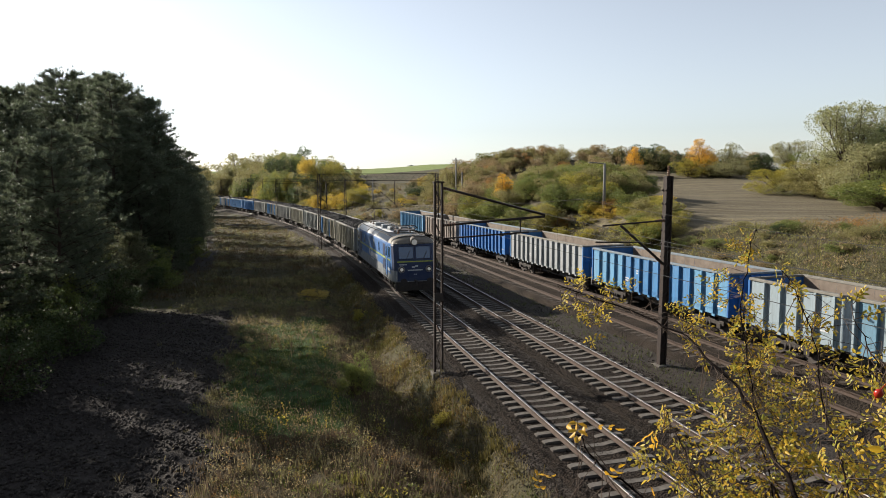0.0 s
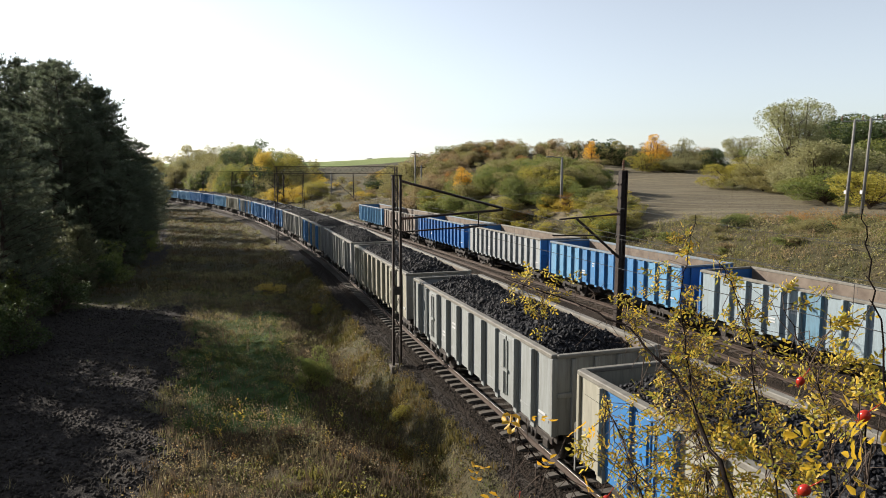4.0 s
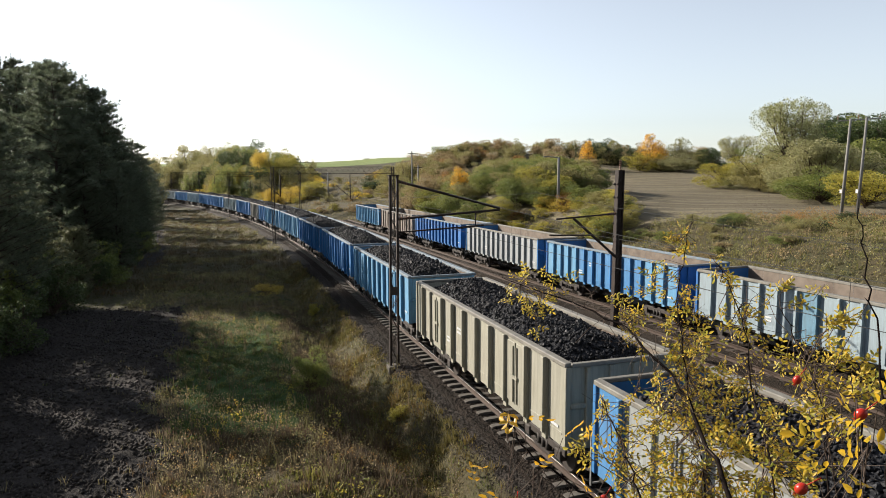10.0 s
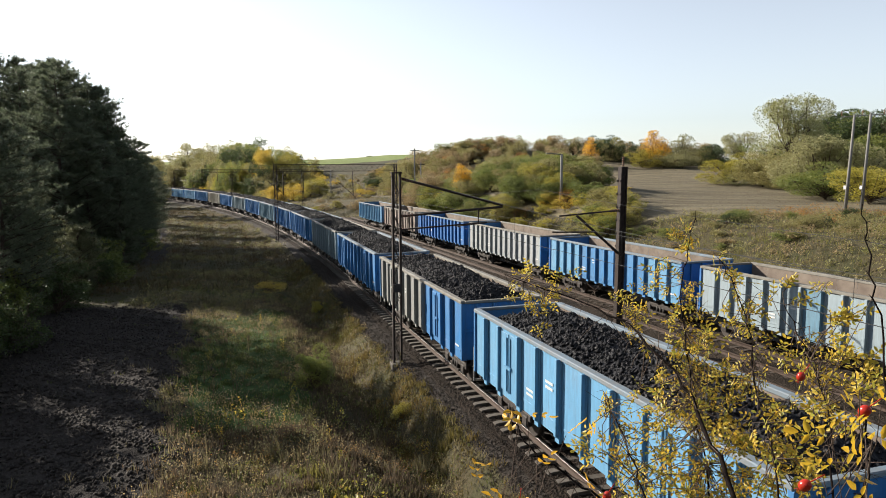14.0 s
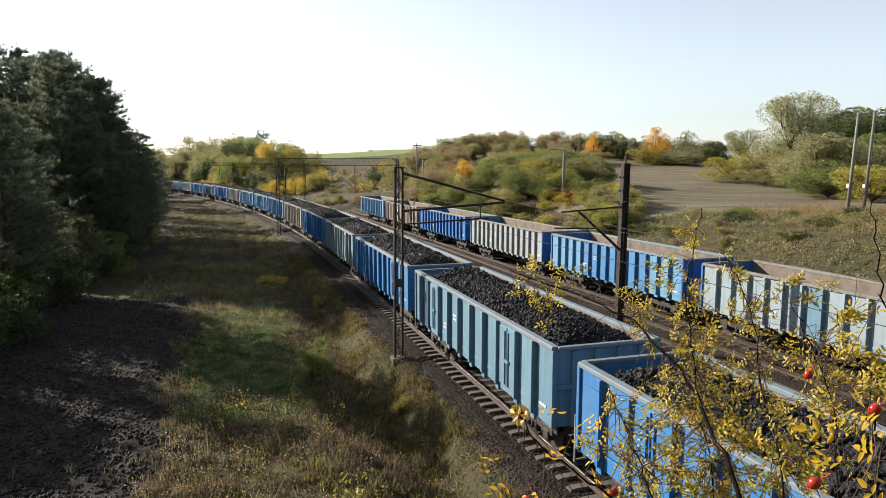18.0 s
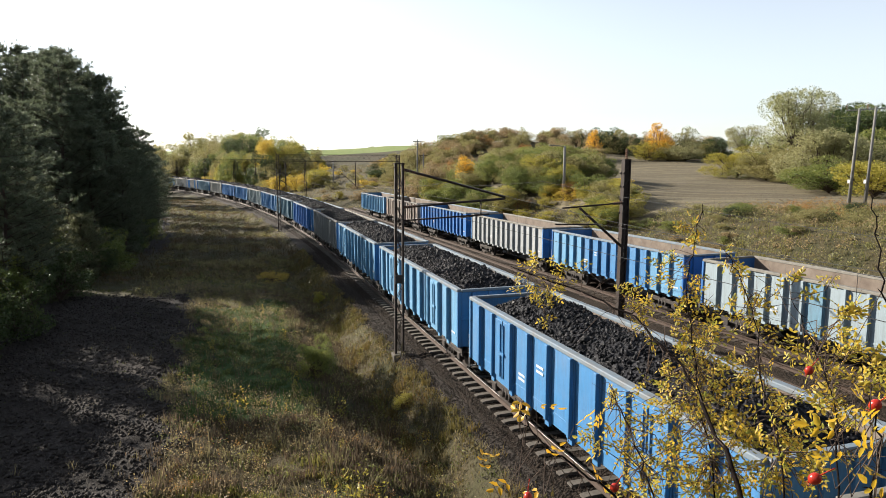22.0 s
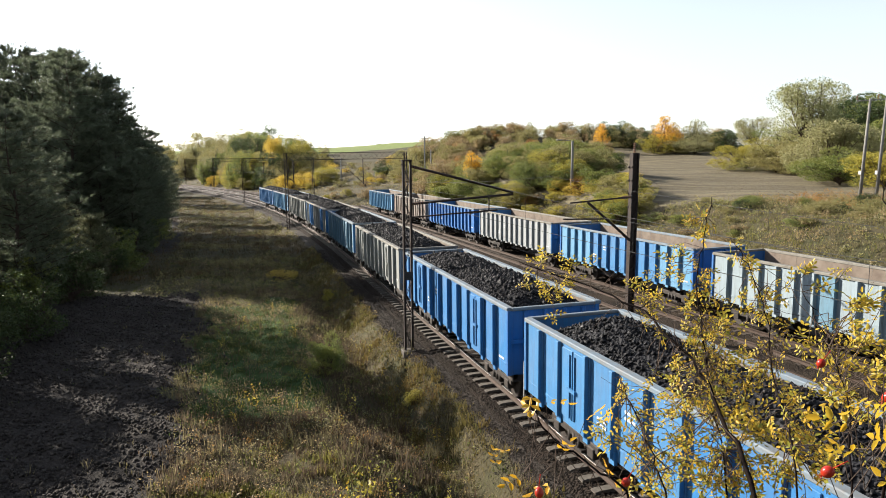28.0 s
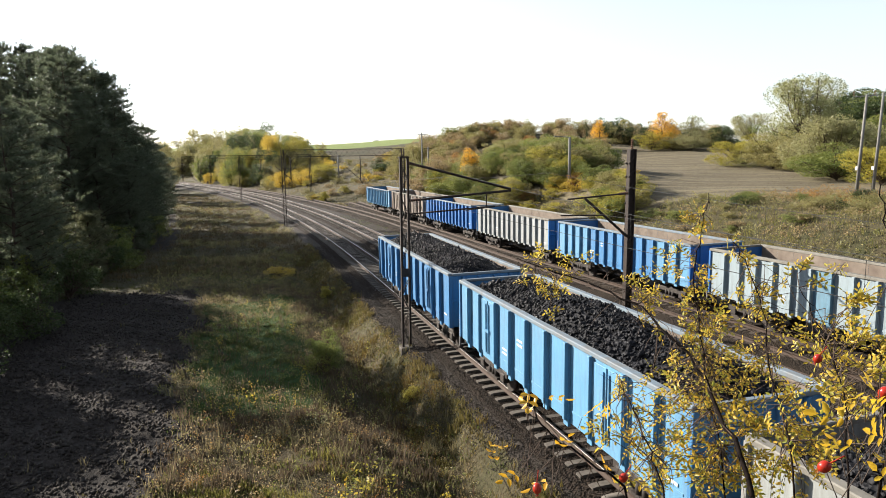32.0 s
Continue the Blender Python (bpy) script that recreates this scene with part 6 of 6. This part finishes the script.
    for b in HIPS:
        bm = fresh()
        bmesh.ops.create_uvsphere(bm, u_segments=14, v_segments=10, radius=0.0078)
        for q in bm.verts:
            q.co.z *= 1.2
        for q in bm.faces:
            q.smooth = True
        for k in range(5):
            rod(bm, (0, 0, -0.0095), (0.004 * math.cos(k * 1.26), 0.004 * math.sin(k * 1.26), -0.014), 0.0008, 0.0002, 3)
        rod(bm, (0, 0, 0.0095), (0.004, 0, 0.03), 0.0008, 0.0008, 4)
        part("hip", bm, HIP_RED, rose, "ripe red rose hip", at=Matrix.Translation(back @ off_eye(*b)) @ pose(0, 0, 0, r.uniform(-40, 40), r.uniform(-40, 40), 0))
    return rose


wild_rose()

# ---- grass, weeds and stones ----
STRAW = leaf("dry_straw_grass", (0.232, 0.191, 0.104), (0.128, 0.11, 0.058), (0.116, 0.104, 0.0464), 0.7)
# blades brightened in colour so their tips look sunlit over the dark ground
BLADE = leaf("green_grass_blades", (0.0638, 0.0841, 0.0215), (0.122, 0.125, 0.036), (0.0841, 0.0957, 0.0261), 0.6)
OLIVE_GRASS = leaf("olive_meadow_grass", (0.087, 0.0696, 0.0319), (0.0522, 0.0522, 0.0215), (0.139, 0.0899, 0.0406), 0.7)
LAWN = leaf("fresh_green_grass", (0.045, 0.075, 0.018), (0.085, 0.11, 0.03), (0.07, 0.085, 0.025), 0.6)
# lighter yellow-green grass with a sunlit look put into its colour
LIT = leaf("sunlit_yellow_green_grass", (0.209, 0.191, 0.0464), (0.128, 0.145, 0.0348), (0.244, 0.203, 0.0638), 0.6)
VERGE = leaf("golden_verge_grass", (0.15, 0.118, 0.036), (0.085, 0.08, 0.024), (0.18, 0.12, 0.036), 0.6)
DRY_WEED = leaf("brown_weed_stalks", (0.087, 0.0667, 0.0435), (0.139, 0.107, 0.0696), (0.104, 0.0696, 0.0435), 0.8)


def grass(name, label, n, xr, yr, height, mat, seed, blades=6, width=0.012, mask=None, spread=0.09, clump=0.0):
    r = np.random.RandomState(seed)
    u, y = r.uniform(*xr, n), r.uniform(yr[0] ** 0.5, yr[1] ** 0.5, n) ** 2
    x = u + shift(y)
    if mask is not None:
        keep = mask(x, y, u) > r.uniform(0, 1, n)
        x, y = x[keep], y[keep]
    z = ground_height(x, y)
    h = r.uniform(*height, len(x)) * (0.75 + 0.35 * wave(x, y, 1.7, seed)) * (0.8 + 0.7 * np.maximum(0, wave(x, y, 0.45, seed + 3.0)))
    if clump:  # tussocks stand high in their middles, with low hollows between
        h = h * (0.35 + clump * np.maximum(0, wave(x, y, 0.33, seed + 1.0) + 0.35 * wave(x, y, 0.13, seed + 4.0)))
    c = np.repeat(np.stack([x, y, z - 0.02], -1), blades, 0)
    h = np.repeat(h, blades) * r.uniform(0.5, 1.1, len(c))
    a = r.uniform(0, 6.283, len(c))
    c[:, :2] += r.normal(0, spread, (len(c), 2))
    lean = r.uniform(0.1, 0.7, len(c)) * h
    tip = c + np.stack([np.cos(a) * lean, np.sin(a) * lean, h], -1)
    side = np.stack([-np.sin(a), np.cos(a), 0 * a], -1) * width * r.uniform(0.6, 1.4, len(c))[:, None]
    mid = c * 0.5 + tip * 0.5
    mid[:, 2] += 0.12 * h
    v = np.stack([c - side, c + side, mid + side * 0.7, tip, mid - side * 0.7], 1).reshape(-1, 3)
    i = np.arange(len(c))[:, None] * 5
    f = np.concatenate([i + np.array([[0, 1, 2]]), i + np.array([[0, 2, 4]]), i + np.array([[4, 2, 3]])])
    return tagged(new(name, raw_mesh(name, v, f, [mat])), label, "grass", kind="stuff")


def bare(x, y, u):
    """How much grass stands here: little on the bare soil and the ballast."""
    return (1 - 0.97 * bare_soil(x, y, u)) * step(6.5, 5.8, u - 0.5 * step(31, 19, y))


grass("meadow_grass", "short green autumn grass", 26000, (-12, 7.2), (13, 60), (0.10, 0.26), BLADE, 1, 6, 0.016, lambda x, y, u: bare(x, y, u) * (0.45 + 0.5 * wave(x, y, 2.3, 3.0)), 0.09, 1.2)
grass("dry_grass", "tall straw-coloured dry grass", 24000, (-6, 7.0), (13, 60), (0.20, 0.55), STRAW, 2, 6, 0.014, lambda x, y, u: bare(x, y, u) * (0.45 - 0.5 * wave(x, y, 2.3, 3.0)) * (1 - 0.93 * lawn(x, y)), 0.09, 1.6)
grass("lawn_grass", "short fresh green grass", 15000, (-3, 4), (20, 43), (0.07, 0.2), LAWN, 12, 7, 0.014, lambda x, y, u: lawn(x, y), 0.08, 1.3)
grass("green_tufts", "grass tufts coloured sunlit light green at the meadow's end", 13000, (-2.5, 3.2), (12.5, 18), (0.10, 0.3), LIT, 13, 7, 0.012, lambda x, y, u: bare(x, y, u) * (0.25 + 0.9 * wave(x, y, 1.3, 2.2)), 0.08, 1.5)
grass("ditch_edge_grass", "yellow-green grass along the ballast's foot", 24000, (4.6, 7.0), (13, 62), (0.14, 0.42), VERGE, 14, 6, 0.014, lambda x, y, u: step(6.5, 6.1, u - 0.5 * step(31, 19, y)) * (0.55 + 0.6 * wave(x, y, 1.9, 6.0)), 0.09, 1.2)
grass("ditch_stalks", "dense brown weed stalks on the side of the ditch", 8000, (2.9, 5.0), (12.5, 45), (0.25, 0.6), DRY_WEED, 15, 6, 0.010, lambda x, y, u: 0.5 + 0.6 * wave(x, y, 1.5, 1.0), 0.10, 1.2)
grass("brown_weed_belt", "tall brown and russet weeds", 5200, (-3, 4.6), (16.8, 22.0), (0.25, 0.6), DRY_WEED, 16, 6, 0.011, lambda x, y, u: bare(x, y, u) * (0.55 + 0.5 * wave(x, y, 1.7, 3.0)), 0.10, 1.3)
grass("weed_stalks", "thin brown dead weed stalks", 2600, (-4, 6.6), (13.5, 45), (0.35, 0.85), DRY_WEED, 3, 5, 0.010, lambda x, y, u: bare(x, y, u) * (0.5 + 0.5 * wave(x, y, 3.3, 8.0)), 0.12)
grass("far_grass", "dry grass along the line's verge", 22000, (-12, 7.0), (50, 170), (0.2, 0.55), OLIVE_GRASS, 4, 5, 0.022, lambda x, y, u: bare(x, y, u), 0.2, 1.4)
grass("bank_grass", "dry grass on the side of the cutting", 18000, (24.6, 52), (14, 110), (0.15, 0.42), STRAW, 5, 6, 0.018, lambda x, y, u: step(24.6, 26.5, u) * (1 - ploughed(x, y, u)), 0.16)
grass("bank_green_grass", "green tussocks on the side of the cutting", 16000, (24.4, 42), (14, 120), (0.12, 0.4), LIT, 6, 6, 0.018, lambda x, y, u: step(24.4, 26, u) * (1 - ploughed(x, y, u)) * (0.5 + 0.6 * wave(x, y, 4.0, 2.0)), 0.16)
grass("slope_grass", "pale dry grass on the slope beside the curve", 15000, (16.5, 60), (105, 260), (0.25, 0.6), STRAW, 17, 5, 0.035, lambda x, y, u: step(17, 19, u) * (0.6 + 0.5 * wave(x, y, 5.0, 3.0)), 0.3)
grass("slope_top_grass", "dry grass on the bank below the road bridge", 9000, (-9, 5.0), (0.3, 12.5), (0.10, 0.26), STRAW, 18, 6, 0.010, None, 0.09, 1.2)
grass("ditch_weeds", "sparse weeds between the tracks", 1500, (14.6, 17.6), (18, 90), (0.08, 0.25), BLADE, 7, 5, 0.012, None, 0.12)


def stones(name, label, n, xr, yr, size, mat, seed, lift=0.0, mask=None):
    r = np.random.RandomState(seed)
    u, y = r.uniform(*xr, n), r.uniform(yr[0] ** 0.5, yr[1] ** 0.5, n) ** 2
    x = u + shift(y)
    if mask is not None:
        keep = mask(x, y, u) > r.uniform(0, 1, n)
        x, y = x[keep], y[keep]
    n = len(x)
    s = r.uniform(*size, n)
    base = np.array([[1, 0, 0], [-1, 0, 0], [0, 1, 0], [0, -1, 0], [0, 0, 1], [0, 0, -1]], float)
    v = base[None] * s[:, None, None] * r.uniform(0.55, 1.25, (n, 6, 1)) + r.normal(0, 0.25, (n, 6, 3)) * s[:, None, None]
    z = np.where(lift != 0, lift, ground_height(x, y)) + s * 0.3
    v = v + np.stack([x, y, z], -1)[:, None]
    f = np.array([[0, 2, 4], [2, 1, 4], [1, 3, 4], [3, 0, 4], [2, 0, 5], [1, 2, 5], [3, 1, 5], [0, 3, 5]])
    f = (np.arange(n)[:, None, None] * 6 + f[None]).reshape(-1, 3)
    return tagged(new(name, raw_mesh(name, v.reshape(-1, 3), f, [mat])), label, "stones", kind="stuff")


def stone_material(name, a, b):
    k = Nodes(name, rough=0.9)
    k.color(k.mix(k.island(), a, b))
    return k.m


STONE = stone_material("ballast_stones", (0.011, 0.0085, 0.0068), (0.032, 0.0245, 0.0185))
CLOD = stone_material("soil_clods", (0.0139, 0.0111, 0.00928), (0.0464, 0.0394, 0.0325))
for x in (X_NEAR, X_MID):
    stones("ballast_stones", "dark broken ballast stones", 15000, (x - 1.75, x + 1.75), (12, 60), (0.014, 0.034), STONE, int(x), BED - 0.03, lambda xx, y, u, x=x: np.where(np.abs(np.abs(u - x) - HALF_GAUGE) < 0.11, 0, 1.0))
stones("shoulder_stones", "dark ballast stones on the shoulder", 16000, (6.1, 7.45), (12, 60), (0.014, 0.032), STONE, 31)
stones("six_foot_stones", "dark ballast stones between the tracks", 9000, (10.5, 11.2), (12, 60), (0.014, 0.032), STONE, 32)
stones("yard_stones", "scattered stones between the tracks", 9000, (14.4, 24), (16, 70), (0.015, 0.05), STONE, 33)
stones("soil_clods", "clods of dark bare soil", 22000, (-10, -0.5), (15, 46), (0.012, 0.075), CLOD, 34, 0.0, lambda x, y, u: 1 - bare(x, y, u) * 0.96)



def leafy_weeds(name, label, n, xr, yr, height, mat, seed, size=0.05, per=16, mask=None):
    """Low leafy plants: short stacks of small leaves."""
    r = np.random.RandomState(seed)
    u, y = r.uniform(*xr, n), r.uniform(yr[0] ** 0.5, yr[1] ** 0.5, n) ** 2
    x = u + shift(y)
    if mask is not None:
        keep = mask(x, y, u) > r.uniform(0, 1, n)
        x, y = x[keep], y[keep]
    h = r.uniform(*height, len(x))
    c = np.repeat(np.stack([x, y, ground_height(x, y)], -1), per, 0)
    hh = np.repeat(h, per)
    c[:, :2] += r.normal(0, 0.4, (len(c), 2)) * hh[:, None]
    c[:, 2] += hh * r.uniform(0.05, 1.0, len(c))
    v, f = leaf_quads(c, size, r, 0.1)
    return tagged(new(name, raw_mesh(name, v, f, [mat])), label, "weeds", kind="stuff")


leafy_weeds("green_weeds", "low green leafy weeds in the grass", 2000, (-3, 6.4), (13, 60), (0.12, 0.4), LEAF["green"], 41, 0.03, 20, lambda x, y, u: bare(x, y, u) * (0.5 + 0.7 * wave(x, y, 2.6, 5.0)))
leafy_weeds("brown_weeds", "low withered brown weeds in the grass", 3000, (-3, 6.4), (13, 60), (0.15, 0.5), LEAF["brown"], 42, 0.03, 20, lambda x, y, u: bare(x, y, u) * (0.5 - 0.7 * wave(x, y, 2.6, 5.0)))
leafy_weeds("bank_weeds", "olive weeds on the side of the cutting", 6500, (25, 46), (15, 110), (0.2, 0.8), LEAF["olive"], 43, 0.06, 18, lambda x, y, u: (1 - ploughed(x, y, u)) * (0.35 + 0.9 * wave(x, y, 2.6, 1.0)))
leafy_weeds("bank_brown_weeds", "withered brown weeds on the side of the cutting", 3500, (25, 46), (15, 110), (0.2, 0.6), LEAF["brown"], 45, 0.06, 18, lambda x, y, u: (1 - ploughed(x, y, u)) * (0.35 - 0.9 * wave(x, y, 2.6, 1.0)))
leafy_weeds("bank_russet_weeds", "russet and orange weeds on the side of the cutting", 1100, (40, 50), (27, 45), (0.2, 0.6), LEAF["rust"], 47, 0.05, 18, lambda x, y, u: 0.4 + 0.9 * wave(x, y, 2.2, 5.0))
leafy_weeds("verge_weeds", "dark olive and brown weeds along the verge", 2600, (-6, 6.2), (44, 130), (0.2, 0.7), LEAF["olive"], 46, 0.05, 18, lambda x, y, u: bare(x, y, u) * (0.3 + 0.9 * wave(x, y, 3.1, 4.0)))

leafy_weeds("russet_weeds", "low russet withered weeds", 900, (-2.5, 6.0), (12.5, 22), (0.12, 0.4), LEAF["rust"], 44, 0.025, 22, lambda x, y, u: bare(x, y, u) * (0.2 + 0.9 * wave(x, y, 1.2, 7.0)))

# single weeds and small shrubs of the verge
plant(THICK_BUSHES, "verge_shrub", "grey-green leafy shrub in the grass", "green", 2.95, 26.3, 1.9, 1.6, "", 4, category="shrub")
plant(BUSHES, "verge_shrub", "low yellow shrub in the grass", "yellow", 2.5, 48.0, 1.0, 2.4, "", 1, category="shrub")
plant(BUSHES, "verge_shrub", "small green shrub near the mast", "lime", 5.2, 42.5, 0.9, 1.2, "", 3, category="shrub")
plant(BUSHES, "verge_shrub", "small green shrub near the mast", "lime", 5.9, 23.5, 0.7, 1.0, "", 0, category="shrub")


def sprout_mesh(seed, leaves, size):
    """A thin upright weed stalk with a few leaves, one metre high."""
    r = np.random.RandomState(seed)
    bm = fresh()
    tips = []
    for k in range(3):
        p = limb(bm, (0, 0, -0.03), (r.normal(0, 0.16), r.normal(0, 0.16), r.uniform(0.65, 1.0)), 0.010, 0.004, r, 0.06, 6, 4)
        tips += [p[j].lerp(p[j - 1], r.uniform(0, 1)) for j in (2, 3, 4, 5, 6) for _ in range(leaves)]
    pts = np.array([t[:] for t in tips]) + r.normal(0, 0.05, (len(tips), 3))
    v, f = leaf_quads(pts, size, r, 0.0)
    return as_mesh("stalk", bm), raw_mesh("foliage", v, f, [None])


SPROUTS = [sprout_mesh(71, 3, 0.05), sprout_mesh(72, 2, 0.045), sprout_mesh(73, 4, 0.05)]
rs = random.Random(8)
SPROUT_PLACES = [(-1.2, 22.4, 0.7), (-0.9, 21.5, 0.6), (-0.3, 22.6, 0.8), (0.2, 22.8, 1.0), (0.8, 22.3, 0.8), (-0.5, 21.0, 0.6), (1.9, 24.2, 0.9), (1.5, 22.0, 0.7), (2.5, 15.2, 1.1), (2.0, 14.8, 1.0), (3.2, 15.0, 1.0), (4.6, 15.2, 0.8), (5.0, 16.0, 0.7), (2.6, 20.0, 0.7), (3.4, 22.2, 0.8)]
for i, (x, y, h) in enumerate(SPROUT_PLACES + [(rs.uniform(-1.5, 5.8), rs.uniform(15, 40), rs.uniform(0.4, 0.8)) for _ in range(14)]):
    stalk, foliage = SPROUTS[i % 3]
    w = empty("weed", Matrix.Translation((x, y, float(ground_height(x, y)))) @ pose(0, 0, 0, 0, 0, i * 83) @ Matrix.Scale(h, 4), label="thin weed with small yellow leaves", category="weed", group="weeds")
    tagged(part("stalk", stalk, TWIG, w), kind="stuff")
    tagged(part("foliage", foliage, LEAF["yellow" if i % 2 else "lime"], w), kind="stuff")
part("kerb_log", rod(fresh(), (-9.0, 134.5, float(ground_height(-9.0, 134.5)) + 0.2), (-6.4, 133.8, float(ground_height(-6.4, 133.8)) + 0.2), 0.2, 0.17, 10), SLEEPER)
tagged(bpy.data.objects["kerb_log"], "pale log lying across the dirt path", "log")

FIELD_CLOD = stone_material("field_clods", (0.08, 0.062, 0.045), (0.15, 0.12, 0.085))
stones("field_clods", "clods and stubble of the ploughed field", 30000, (31, 130), (20, 135), (0.02, 0.055), FIELD_CLOD, 35, 0.0, ploughed)


# ---- movement ----
# metres by which the train runs ahead of a steady 19.26 m/s
DRIFT = [(0, -2.75), (1.5, -2.6), (2.6, -2.15), (5.6, -0.8), (6.6, -0.4), (9, 0.8), (13, 1.2), (19, 1.45), (23, 1.5), (28, 1.0), (30, 0.2), (32, -0.7)]


def engine_at(t):
    return 54.55 - 19.26 * t + float(np.interp(t, [a for a, b in DRIFT], [b for a, b in DRIFT]))


def motions():
    for thing, back in TRAIN:
        rows = []
        for t in range(33):
            p, h = on_line(engine_at(t) + back)
            rows.append((t, Matrix.Translation(p) @ pose(0, 0, 0, 0, 0, h)))
        walk(thing, rows)


motions()
